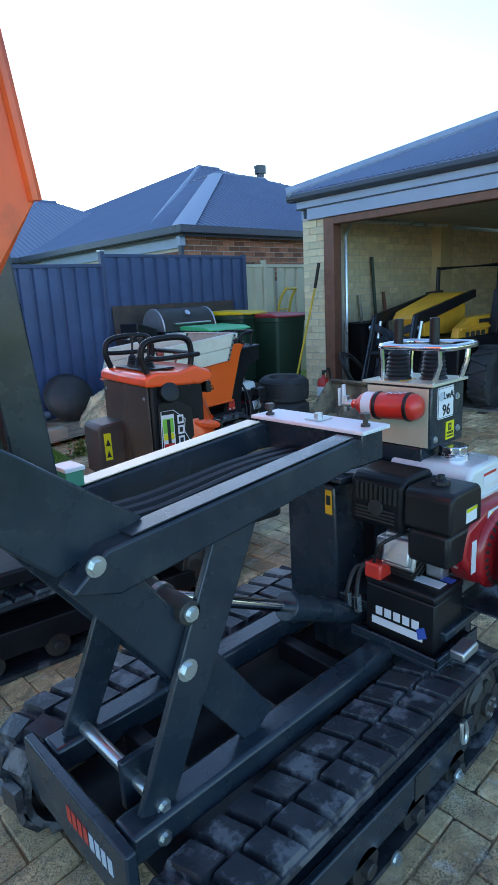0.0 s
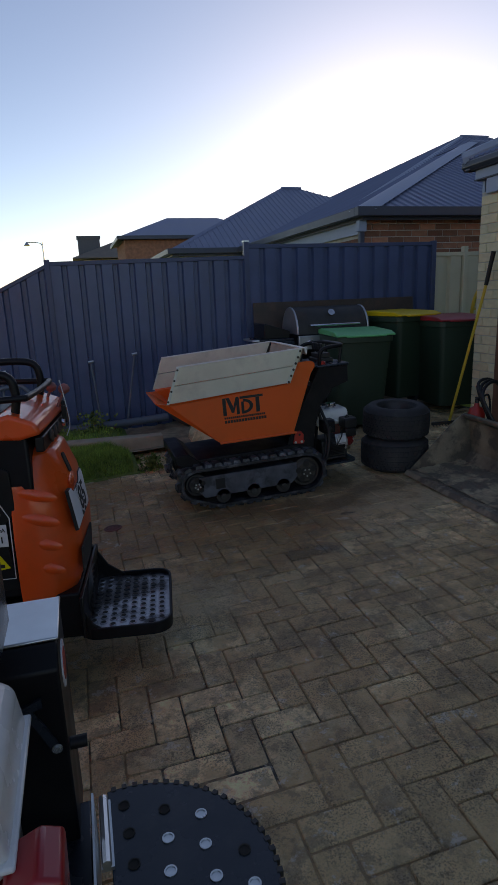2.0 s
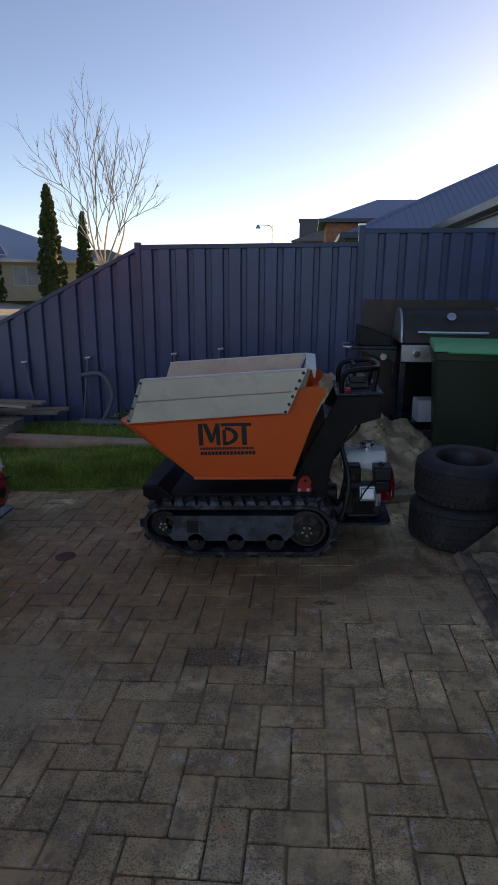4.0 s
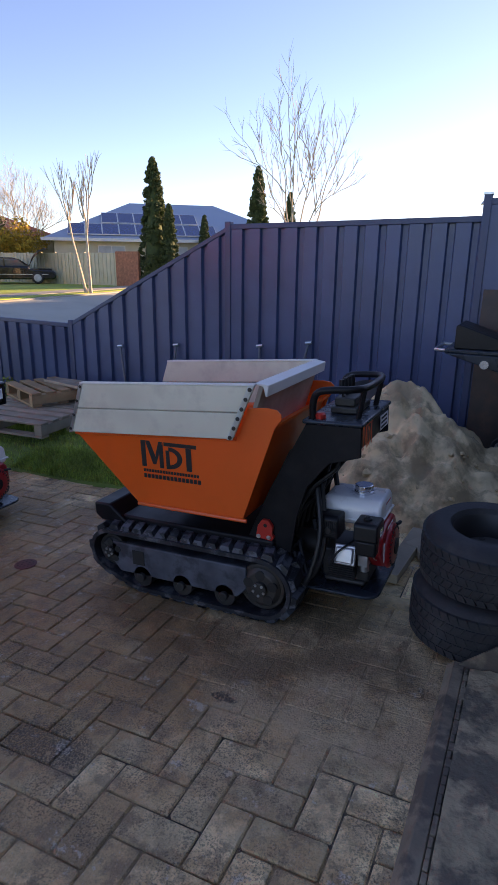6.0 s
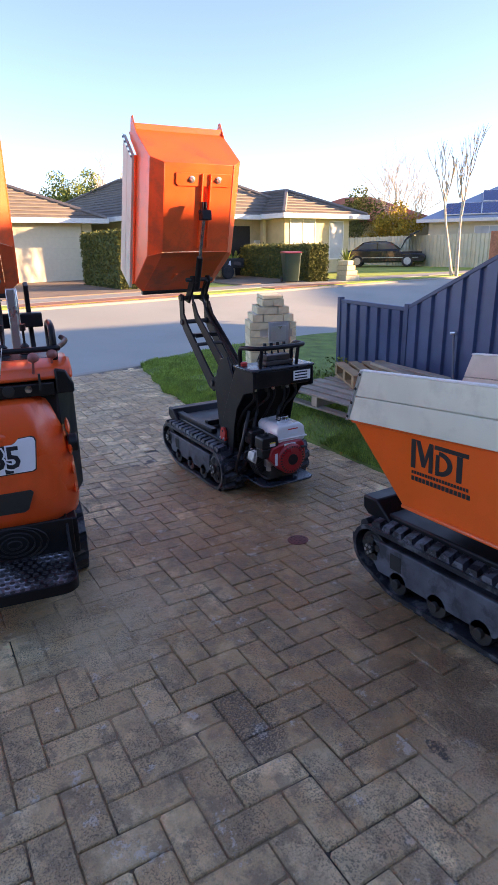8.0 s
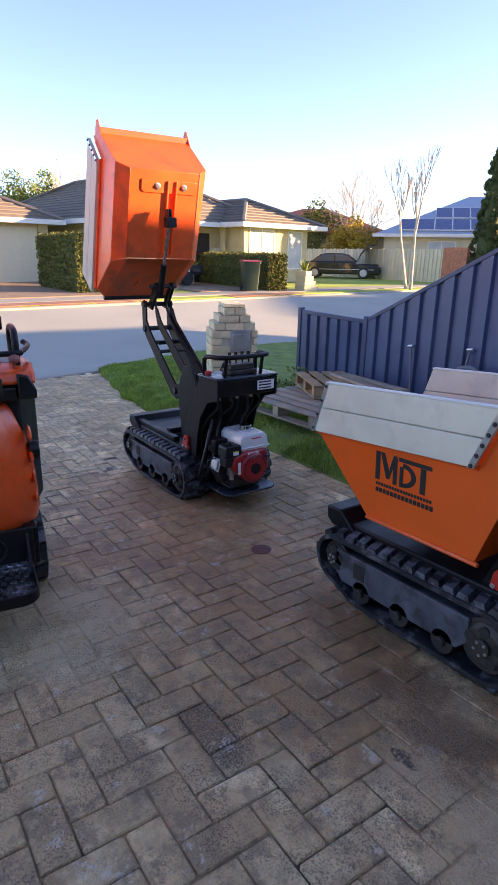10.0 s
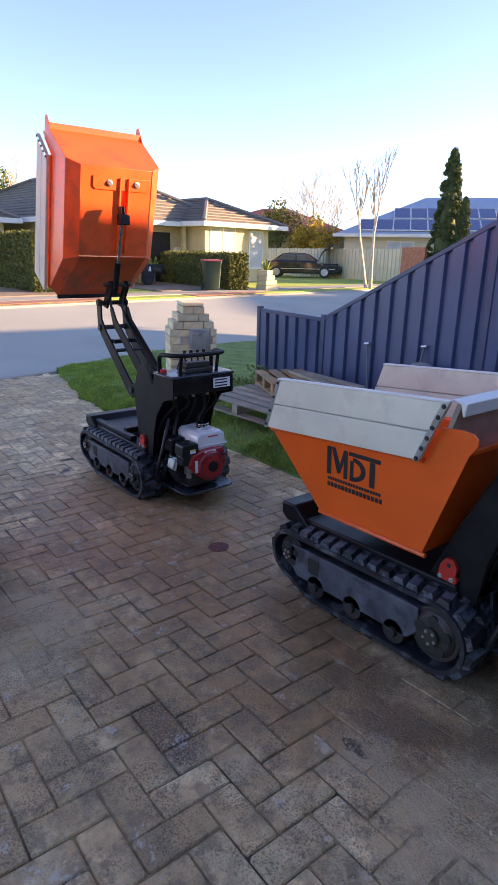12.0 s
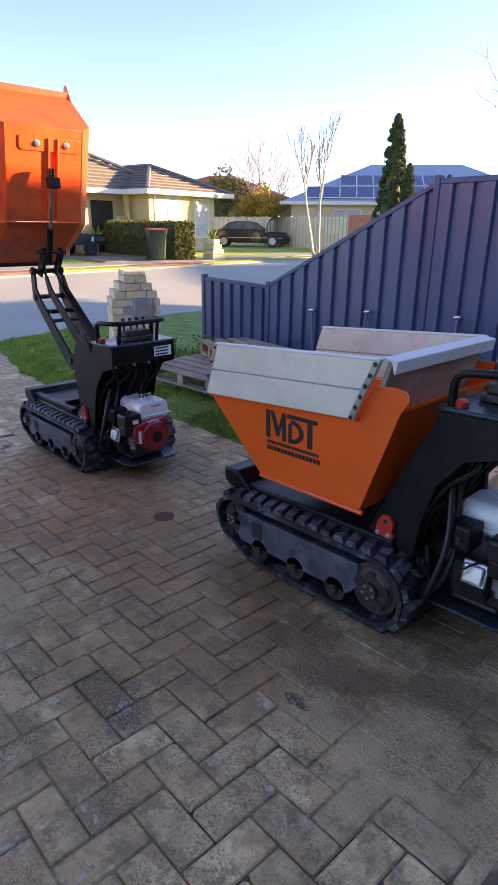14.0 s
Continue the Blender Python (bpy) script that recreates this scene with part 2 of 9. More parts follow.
M["alu"] = mat("cast_aluminium", (0.52, 0.53, 0.55), 0.38, metal=0.85, vary=0.12, bump=0.1)
M["zinc"] = mat("zinc_plated_steel", (0.58, 0.62, 0.62), 0.3, metal=0.9, vary=0.1)
M["dark_metal"] = mat("dark_steel", (0.055, 0.052, 0.05), 0.5, metal=0.5, vary=0.2, dirt_shade=(0.15, 0.09, 0.05), dirt_shade_amount=0.3)
M["brown_panel"] = mat("scuffed_dark_brown_panel", (0.060, 0.040, 0.032), 0.5, vary=0.2, dirt_shade=(0.16, 0.08, 0.045), dirt_shade_amount=0.5, dirt_shade_scale=6)
M["board"] = mat("weathered_white_board", (0.68, 0.65, 0.51), 0.62, vary=0.1, scale=3, dirt_shade=(0.33, 0.29, 0.24), dirt_shade_amount=0.5, dirt_shade_scale=4)
M["board_inner"] = mat("grimy_board", (0.40, 0.33, 0.27), 0.7, vary=0.15, dirt_shade=(0.24, 0.13, 0.07), dirt_shade_amount=0.5)
M["wood"] = mat("weathered_timber", (0.34, 0.28, 0.21), 0.8, vary=0.22, scale=6, bump=0.4, bump_scale=40, spread=0.2)
M["pallet_wood"] = mat("pallet_timber", (0.40, 0.25, 0.13), 0.8, vary=0.22, scale=6, bump=0.3, spread=0.25)
M["sleeper"] = mat("pale_timber_sleeper", (0.46, 0.35, 0.25), 0.85, vary=0.15, bump=0.4, spread=0.1)
M["grass"] = mat("grass", (0.23, 0.36, 0.06), 0.8, vary=0.3, scale=5, spread=0.35)
M["turf"] = mat("turf_soil", (0.13, 0.22, 0.045), 0.95, vary=0.35, scale=4, bump=0.8, dirt_shade=(0.14, 0.10, 0.05), dirt_shade_amount=0.45, dirt_shade_scale=0.6)
M["soil"] = mat("soil", (0.36, 0.255, 0.165), 0.95, vary=0.4, scale=7, bump=0.9, bump_scale=40, dirt_shade=(0.09, 0.06, 0.04), dirt_shade_amount=0.8, dirt_shade_scale=5)
# darker patches paint the shadows between clods into the sand colour
M["sand"] = mat("builders_sand", (0.82, 0.58, 0.34), 0.95, vary=0.35, scale=6, bump=1.0, bump_scale=26, dirt_shade_edge=(0.46, 0.55), dirt_shade=(0.24, 0.15, 0.085), dirt_shade_amount=0.6, dirt_shade_scale=3.5)
M["asphalt"] = mat("pale_road_asphalt", (0.38, 0.385, 0.335), 0.85, vary=0.12, scale=0.6, bump=0.3, dirt_shade=(0.28, 0.25, 0.20), dirt_shade_amount=0.5, dirt_shade_scale=0.3)
M["concrete"] = mat("concrete", (0.36, 0.33, 0.28), 0.9, vary=0.1, scale=1.5, bump=0.3)
M["brown_drive"] = mat("brown_brick_paving", (0.26, 0.18, 0.125), 0.9, vary=0.2, scale=2)
M["red_drive"] = mat("red_brick_paving", (0.34, 0.16, 0.11), 0.9, vary=0.2, scale=2)
M["verge"] = mat("dry_verge_grass", (0.34, 0.44, 0.07), 0.95, vary=0.3, scale=0.8, bump=0.6, dirt_shade=(0.30, 0.25, 0.12), dirt_shade_amount=0.6, dirt_shade_scale=0.25)
M["tile_roof"] = mat("grey_brown_roof_tile", (0.185, 0.145, 0.115), 0.7, vary=0.16, scale=3, spread=0.12)
M["tile_cap"] = mat("roof_ridge_tile", (0.21, 0.17, 0.15), 0.7, vary=0.1)
M["red_roof"] = mat("terracotta_roof", (0.36, 0.10, 0.055), 0.75, vary=0.15)
M["pale_roof"] = mat("pale_blue_roof_steel", (0.28, 0.36, 0.46), 0.4, vary=0.05)
M["solar"] = mat("solar_cell", (0.03, 0.055, 0.16), 0.15, vary=0.1, coat=0.4)
M["bin_green"] = mat("dark_green_bin_plastic", (0.014, 0.040, 0.022), 0.5, vary=0.08, scale=3)
M["lid_green"] = mat("bright_green_lid_plastic", (0.03, 0.50, 0.20), 0.45, vary=0.06)
M["lid_yellow"] = mat("yellow_lid_plastic", (0.80, 0.46, 0.012), 0.45, vary=0.06)
M["lid_red"] = mat("dark_red_lid_plastic", (0.42, 0.030, 0.035), 0.45, vary=0.06)
M["yellow"] = mat("yellow_paint", (0.72, 0.44, 0.05), 0.45, vary=0.1, dirt_shade=(0.3, 0.2, 0.1), dirt_shade_amount=0.3)
M["loader_yellow"] = mat("loader_amber_paint", (0.72, 0.32, 0.03), 0.42, vary=0.1, dirt_shade=(0.2, 0.1, 0.05), dirt_shade_amount=0.3)
M["tyre"] = mat("tyre_rubber", (0.024, 0.024, 0.026), 0.7, vary=0.15, bump=0.2, dirt_shade=(0.14, 0.12, 0.10), dirt_shade_amount=0.4, dirt_shade_scale=4)
M["worn_steel"] = mat("worn_bucket_steel", (0.25, 0.19, 0.13), 0.7, metal=0.0, vary=0.4, scale=6, bump=0.6, bump_scale=35, dirt_shade_edge=(0.48, 0.56), dirt_shade=(0.09, 0.07, 0.055), dirt_shade_amount=0.8, dirt_shade_scale=5)
M["bark"] = mat("pale_bark", (0.58, 0.48, 0.36), 0.9, vary=0.25, bump=0.4)
M["twig"] = mat("grey_brown_twig", (0.44, 0.35, 0.24), 0.9, vary=0.2)
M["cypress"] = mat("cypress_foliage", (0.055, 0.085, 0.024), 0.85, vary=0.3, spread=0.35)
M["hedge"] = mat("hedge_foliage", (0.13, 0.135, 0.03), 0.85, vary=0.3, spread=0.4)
M["gum"] = mat("light_green_foliage", (0.16, 0.21, 0.05), 0.85, vary=0.3, spread=0.4)
M["gold"] = mat("golden_foliage", (0.42, 0.27, 0.03), 0.85, vary=0.3, spread=0.4)
M["spike"] = mat("spiky_plant_leaf", (0.22, 0.27, 0.05), 0.7, vary=0.2, spread=0.3)
M["car_paint"] = mat("black_green_car_paint", (0.008, 0.011, 0.012), 0.18, vary=0.05, coat=0.8)
# glass base lifted to stand in for sky reflected in the car windows
M["car_glass"] = mat("sky_toned_dark_glass", (0.10, 0.12, 0.14), 0.06, vary=0.02, coat=0.5, rough_vary=0.02)
M["curtain"] = mat("curtained_window_glass", (0.50, 0.53, 0.55), 0.12, vary=0.15, scale=2, coat=0.6, rough_vary=0.03)
M["door_cream"] = mat("cream_garage_door", (0.66, 0.58, 0.42), 0.55, vary=0.04)
M["white_trim"] = mat("white_trim_paint", (0.72, 0.70, 0.66), 0.5, vary=0.05)
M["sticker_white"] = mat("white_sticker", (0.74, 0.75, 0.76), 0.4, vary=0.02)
M["sticker_yellow"] = mat("yellow_sticker", (0.78, 0.66, 0.02), 0.4, vary=0.03)
M["sticker_orange"] = mat("amber_sticker", (0.80, 0.38, 0.02), 0.4, vary=0.03)
M["sticker_green"] = mat("green_sticker", (0.18, 0.52, 0.06), 0.4, vary=0.1)
M["ink"] = mat("black_ink", (0.012, 0.012, 0.014), 0.5, vary=0.02)
M["ink_blue"] = mat("blue_ink", (0.03, 0.10, 0.42), 0.45, vary=0.05)
M["ink_grey"] = mat("grey_ink", (0.45, 0.50, 0.55), 0.45, vary=0.05)
M["drain_red"] = mat("rusty_drain_cover", (0.20, 0.055, 0.045), 0.6, vary=0.25, bump=0.3, bump_scale=120)
M["teal"] = mat("teal_plastic", (0.03, 0.26, 0.17), 0.4, vary=0.05)
M["hose"] = mat("rubber_hose", (0.010, 0.010, 0.011), 0.5, vary=0.08)
M["blue_hose"] = mat("grey_blue_hose", (0.10, 0.13, 0.16), 0.5, vary=0.08)
M["dark_void"] = mat("dark_interior", (0.03, 0.026, 0.022), 0.9, vary=0.2)
M["garage_floor"] = mat("stained_garage_concrete", (0.20, 0.17, 0.14), 0.8, vary=0.2, scale=2)


# ---- mesh helpers ----
def link(name, bm, material, parent=None, label="", bevel=0.0, smooth=40, seg=2):
    bmesh.ops.recalc_face_normals(bm, faces=bm.faces)
    me = bpy.data.meshes.new(name)
    bm.to_mesh(me)
    bm.free()
    me.materials.append(M[material])
    me.polygons.foreach_set("use_smooth", [True] * len(me.polygons))
    me.set_sharp_from_angle(angle=radians(smooth))
    ob = new(name, me)
    if parent:
        ob.parent = parent
    if label:
        ob["label"] = label
    if bevel:
        bv = ob.modifiers.new("edge", "BEVEL")
        bv.width, bv.segments, bv.limit_method, bv.angle_limit = bevel, seg, "ANGLE", radians(38)
        bv.harden_normals = False
    return ob


def part(name, bm, material, parent, label="", bevel=0.0, smooth=40, seg=2):
    return link(name, bm, material, parent, label, bevel, smooth, seg)


def thing(name, label, category, m=None, group="", kind=""):
    e = new(name)
    e.empty_display_size = 0.1
    if m is not None:
        e.matrix_world = m
    return tagged(e, label, category, group, kind)


def grown(*shapes):
    """One bmesh out of several lists (vertices, faces)."""
    bm = bmesh.new()
    for vs, fs in shapes:
        made = [bm.verts.new(v) for v in vs]
        for f in fs:
            try:
                bm.faces.new([made[i] for i in f])
            except ValueError:
                pass
    return bm


def box(x0, x1, y0, y1, z0, z1, m=None):
    vs = [Vector((x, y, z)) for z in (z0, z1) for y in (y0, y1) for x in (x0, x1)]
    if m is not None:
        vs = [m @ v for v in vs]
    return vs, [(0, 2, 3, 1), (4, 5, 7, 6), (0, 1, 5, 4), (2, 6, 7, 3), (0, 4, 6, 2), (1, 3, 7, 5)]


def prism(poly, axis, a, b, m=None):
    """A polygon of two coordinates, pushed along an axis from a to b. axis x: (y, z); y: (x, z); z: (x, y)."""
    def put(p, c):
        v = {"x": (c, p[0], p[1]), "y": (p[0], c, p[1]), "z": (p[0], p[1], c)}[axis]
        return m @ Vector(v) if m is not None else Vector(v)
    n = len(poly)
    vs = [put(p, a) for p in poly] + [put(p, b) for p in poly]
    fs = [tuple(range(n))[::-1], tuple(range(n, 2 * n))] + [(i, (i + 1) % n, n + (i + 1) % n, n + i) for i in range(n)]
    return vs, fs


def frame_axes(d):
    d = Vector(d).normalized()
    up = Vector((0, 0, 1)) if abs(d.z) < 0.9 else Vector((1, 0, 0))
    u = d.cross(up).normalized()
    return d, u, u.cross(d).normalized()


def cyl(p0, p1, r0, r1=None, n=16):
    r1 = r0 if r1 is None else r1
    p0, p1 = Vector(p0), Vector(p1)
    _, u, w = frame_axes(p1 - p0)
    vs = []
    for p, r in ((p0, r0), (p1, r1)):
        vs += [p + (u * math.cos(2 * math.pi * i / n) + w * math.sin(2 * math.pi * i / n)) * r for i in range(n)]
    fs = [tuple(range(n)), tuple(range(n, 2 * n))[::-1]] + [(i, (i + 1) % n, n + (i + 1) % n, n + i) for i in range(n)]
    return vs, fs


def lathe(profile, n=24, m=None):
    """A profile of (radius, height) turned round z."""
    vs, fs = [], []
    for r, z in profile:
        for i in range(n):
            a = 2 * math.pi * i / n
            v = Vector((r * math.cos(a), r * math.sin(a), z))
            vs.append(m @ v if m is not None else v)
    k = len(profile)
    for j in range(k - 1):
        for i in range(n):
            fs.append((j * n + i, j * n + (i + 1) % n, (j + 1) * n + (i + 1) % n, (j + 1) * n + i))
    fs += [tuple(range(n)), tuple(range((k - 1) * n, k * n))]
    return vs, fs


def tube(points, r, n=8, closed=False, r_end=None):
    pts = [Vector(p) for p in points]
    k = len(pts)
    vs, fs = [], []
    prev = None
    for i, p in enumerate(pts):
        a = pts[(i - 1) % k] if (closed or i > 0) else p
        b = pts[(i + 1) % k] if (closed or i < k - 1) else p
        d = (b - a).normalized()
        if prev is None:
            _, u, w = frame_axes(d)
        else:
            u = (prev - d * prev.dot(d)).normalized()
            w = u.cross(d).normalized()
        prev = u
        rr = r if r_end is None else r + (r_end - r) * i / max(1, k - 1)
        vs += [p + (u * math.cos(2 * math.pi * j / n) + w * math.sin(2 * math.pi * j / n)) * rr for j in range(n)]
    for i in range(k if closed else k - 1):
        a, b = i * n, ((i + 1) % k) * n
        fs += [(a + j, a + (j + 1) % n, b + (j + 1) % n, b + j) for j in range(n)]
    if not closed:
        fs += [tuple(range(n)), tuple(range((k - 1) * n, k * n))]
    return vs, fs


def smooth_path(points, closed=False, n=6):
    pts = [Vector(p) for p in points]
    k = len(pts)
    out = []
    for i in range(k if closed else k - 1):
        if closed:
            a, b, c, d = (pts[(i + o) % k] for o in (-1, 0, 1, 2))
        else:
            a, b, c, d = pts[max(i - 1, 0)], pts[i], pts[i + 1], pts[min(i + 2, k - 1)]
        for s in range(n):
            t = s / n
            out.append(0.5 * ((2 * b) + (c - a) * t + (2 * a - 5 * b + 4 * c - d) * t * t + (3 * b - a - 3 * c + d) * t ** 3))
    if not closed:
        out.append(pts[-1])
    return out


def round_rect(w, h, r, n=4):
    out = []
    for cx, cy, a0 in ((w / 2 - r, h / 2 - r, 0), (-w / 2 + r, h / 2 - r, 90), (-w / 2 + r, -h / 2 + r, 180), (w / 2 - r, -h / 2 + r, 270)):
        for i in range(n + 1):
            a = radians(a0 + 90 * i / n)
            out.append((cx + r * math.cos(a), cy + r * math.sin(a)))
    return out


def words(name, text, size, m, material, parent, label="", depth=0.0006, fat=0.022):
    """Flat lettering in the built-in font as a mesh, centred at the pose m, readable along its local x."""
    cu = bpy.data.curves.new(name, "FONT")
    cu.offset = size * fat
    cu.body, cu.size, cu.align_x, cu.align_y, cu.extrude, cu.resolution_u = text, size, "CENTER", "CENTER", depth, 2
    tmp = bpy.data.objects.new(name, cu)
    scene.collection.objects.link(tmp)
    me = bpy.data.meshes.new_from_object(tmp.evaluated_get(bpy.context.evaluated_depsgraph_get()))
    bpy.data.objects.remove(tmp)
    bpy.data.curves.remove(cu)
    me.name = name
    me.materials.clear()
    me.materials.append(M[material])
    ob = new(name, me)
    ob.parent = parent
    ob.matrix_local = m
    if label:
        ob["label"] = label
    return ob


def mid(a, b, t):
    return Vector(a).lerp(Vector(b), t)

# ---- ground ----
def drive_z(x, y):
    """The driveway falls gently to the street."""
    return 0.0487 * max(x, 0.0) - 0.0107 * y - 0.017 if x > 0 else -0.017 - 0.0107 * y


def street(x, y):
    return x + 0.21 * y


def far_edge(y):
    """The far kerb line, opening a little towards the next houses."""
    return -9.24 - 0.21 * min(y, 0) - 0.14 * max(0, min(y, 25)) - 0.21 * max(0, y - 25)


def terrain(x, y):
    s = street(x, y)
    if s > -3.1:
        return drive_z(min(x, 6.5), max(-2, min(y, 9)))
    c = x - far_edge(y)
    if c > 0:
        return -0.07 + 0.42 * (-3.1 - s) / (c - 3.1 - s)
    return 0.35 + min(0.2, 0.012 * -c)


def sheet(xs, ys, height):
    vs = [Vector((x, y, height(x, y))) for y in ys for x in xs]
    w = len(xs)
    return vs, [(j * w + i, j * w + i + 1, (j + 1) * w + i + 1, (j + 1) * w + i) for j in range(len(ys) - 1) for i in range(w - 1)]


def steps(a, b, n):
    return [a + (b - a) * i / n for i in range(n + 1)]


far = [-900, -300, -120, -70]
ground = link("ground", grown(sheet(far + steps(-60, 30, 90) + [60, 150, 500, 900], far + steps(-60, 60, 60) + [90, 200, 500, 900],
                                    lambda x, y: terrain(x, y) - 0.05)), "verge")
tagged(ground, "dry grass and soil ground reaching to the horizon", "ground", kind="structure")


def solid_strip(s0, s1, y0, y1, z0, z1):
    vs = []
    for y in (y0, y1):
        for s in (s0, s1):
            for z in (z0, z1):
                vs.append(Vector((s - 0.21 * y, y, z)))
    return vs, [(0, 1, 3, 2), (4, 6, 7, 5), (0, 4, 5, 1), (2, 3, 7, 6), (0, 2, 6, 4), (1, 5, 7, 3)]


def road_sheet(n, ny=72, y0=-70, y1=110):
    vs = []
    for j in range(ny + 1):
        y = y0 + (y1 - y0) * j / ny
        for i in range(n + 1):
            x = far_edge(y) + (-3.1 - 0.21 * y - far_edge(y)) * i / n
            vs.append(Vector((x, y, terrain(x, y))))
    w = n + 1
    return vs, [(j * w + i, j * w + i + 1, (j + 1) * w + i + 1, (j + 1) * w + i) for j in range(ny) for i in range(n)]


def far_strip(c0, c1, ya, yb, z0, z1, n=24):
    """A solid strip along the far kerb, between two distances behind it."""
    vs, fs = [], []
    for j in range(n + 1):
        y = ya + (yb - ya) * j / n
        vs += [Vector((far_edge(y) - c, y, z)) for c, z in ((c0, z0), (c0, z1), (c1, z1), (c1, z0))]
    for j in range(n):
        a, b = 4 * j, 4 * j + 4
        fs += [(a + k, a + (k + 1) % 4, b + (k + 1) % 4, b + k) for k in range(4)]
    return vs, fs + [(3, 2, 1, 0), tuple(4 * n + k for k in range(4))]


road = link("road", grown(road_sheet(10)), "asphalt")
tagged(road, "pale grey asphalt residential street in raking sun", "road", kind="structure")
kerb_far = link("kerb", grown(far_strip(0.0, 0.22, -70, 110, 0.1, 0.405, 72)), "concrete", bevel=0.03)
tagged(kerb_far, "rounded concrete kerb along the far side of the street", "kerb", kind="structure")
kerb_near = link("kerb", grown(solid_strip(-3.12, -2.96, -60, 80, -0.25, -0.062)), "concrete", bevel=0.02)
tagged(kerb_near, "flush concrete kerb where the drive meets the street", "kerb", kind="structure")
path_far = link("footpath", grown(far_strip(1.0, 2.3, -70, 110, 0.2, 0.445, 72)), "concrete")
tagged(path_far, "concrete footpath beside the far verge", "footpath", kind="structure")
for y0, y1 in ((4.6, 9.4), (12.4, 15.6)):
    d = link("pavement", grown(far_strip(0.225, 0.995, y0, y1, 0.2, 0.44)), "red_drive")
    tagged(d, "red brick paved crossover of a house opposite", "driveway", kind="structure")
    d = link("pavement", grown(far_strip(2.305, 14.0, y0, y1, 0.2, 0.468)), "brown_drive")
    tagged(d, "brown brick paved driveway of a house opposite", "driveway", kind="structure")
for c0, c1, lab in ((0.225, 0.995, "narrow grass verge between kerb and footpath"), (2.305, 16.0, "sunlit yellow-green lawn beyond the footpath")):
    d = link("lawn", grown(far_strip(c0, c1, -70, 110, 0.2, 0.428, 72)), "verge")
    tagged(d, lab, "lawn", kind="structure")

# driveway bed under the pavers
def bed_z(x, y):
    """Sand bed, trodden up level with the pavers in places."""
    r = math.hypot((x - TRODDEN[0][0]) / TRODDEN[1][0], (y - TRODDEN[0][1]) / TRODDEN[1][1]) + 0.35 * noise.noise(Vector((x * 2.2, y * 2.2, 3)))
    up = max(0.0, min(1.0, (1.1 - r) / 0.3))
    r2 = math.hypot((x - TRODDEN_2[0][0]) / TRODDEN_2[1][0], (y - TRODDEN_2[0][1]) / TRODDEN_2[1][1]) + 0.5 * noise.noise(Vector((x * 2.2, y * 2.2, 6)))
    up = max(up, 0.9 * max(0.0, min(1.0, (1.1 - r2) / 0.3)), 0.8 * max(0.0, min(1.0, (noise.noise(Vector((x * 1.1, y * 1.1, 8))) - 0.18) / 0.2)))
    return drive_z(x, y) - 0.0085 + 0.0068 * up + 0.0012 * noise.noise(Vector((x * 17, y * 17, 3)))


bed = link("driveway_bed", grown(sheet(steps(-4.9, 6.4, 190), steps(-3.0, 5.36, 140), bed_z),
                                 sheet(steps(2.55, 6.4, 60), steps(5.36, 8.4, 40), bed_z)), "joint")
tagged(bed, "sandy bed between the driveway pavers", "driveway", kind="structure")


# ---- lawn beside the fence ----
def lawn_edge(x):
    """y of the lawn's edge against the paving."""
    if x > -0.9:
        return 5.33 + 0.03 * math.sin(3 * x)
    return 5.33 - 0.31 * min(1.0, (-0.9 - x) / 0.5) + 0.19 * max(0.0, -2.2 - x) + 0.02 * math.sin(9 * x)


def lawn_z(x, y):
    d = max(0.0, y - lawn_edge(x))
    bank = 0.13 * min(1.0, d / 0.22) * max(0.0, min(1.0, (2.5 - x) / 0.25)) if x > -0.6 else 0.05 * min(1.0, d / 0.3) + 0.08 * max(0.0, min(1.0, (x + 2.6) / 2.0)) * min(1.0, d / 0.5)
    return drive_z(x, y) + bank + 0.04 * min(1.6, d) + 0.018 * noise.noise(Vector((x * 2.1, y * 2.1, 0)))


def lawn_sheet():
    vs, fs = [], []
    nx, ny = 70, 26
    for i in range(nx + 1):
        x = -4.9 + (2.5 + 4.9) * i / nx
        e = lawn_edge(x)
        top = 7.19 if x > -1.5 else 11.0
        for j in range(ny + 1):
            y = e + (top - e) * (j / ny) ** 1.6
            xx = max(x, -3.02 - 0.21 * y)
            vs.append(Vector((xx, y, lawn_z(x, y) - (0.06 if j == 0 else 0.0))))
    for i in range(nx):
        for j in range(ny):
            a = i * (ny + 1) + j
            fs.append((a, a + 1, a + ny + 2, a + ny + 1))
    return vs, fs


lawn = link("lawn", grown(lawn_sheet()), "turf", smooth=80)
tagged(lawn, "patchy green lawn bank between the drive and the fence", "lawn", kind="structure")


def grass_blades(n, seed):
    rnd = random.Random(seed)
    vs, fs = [], []
    while len(fs) < n:
        x = rnd.uniform(-4.8, 2.45)
        y = lawn_edge(x) + abs(rnd.gauss(0, 0.75)) + 0.02
        if y > 7.15 and x > -1.5 or y > 9.5 or street(x, y) < -3.0:
            continue
        patch = noise.noise(Vector((x * 1.3, y * 1.3, 4)))
        if patch < -0.22 and rnd.random() < 0.8:
            continue
        z = lawn_z(x, y)
        h = rnd.uniform(0.018, 0.05) * (1.5 if patch > 0.3 else 1)
        a = rnd.uniform(0, 6.28)
        lean = Vector((math.cos(a + 1.3), math.sin(a + 1.3), 0)) * h * rnd.uniform(0.2, 0.9)
        w = Vector((math.cos(a), math.sin(a), 0)) * 0.0035
        p = Vector((x, y, z - 0.004))
        k = len(vs)
        vs += [p - w, p + w, p + lean + Vector((0, 0, h))]
        fs.append((k, k + 1, k + 2))
    return vs, fs


me = bpy.data.meshes.new("grass")
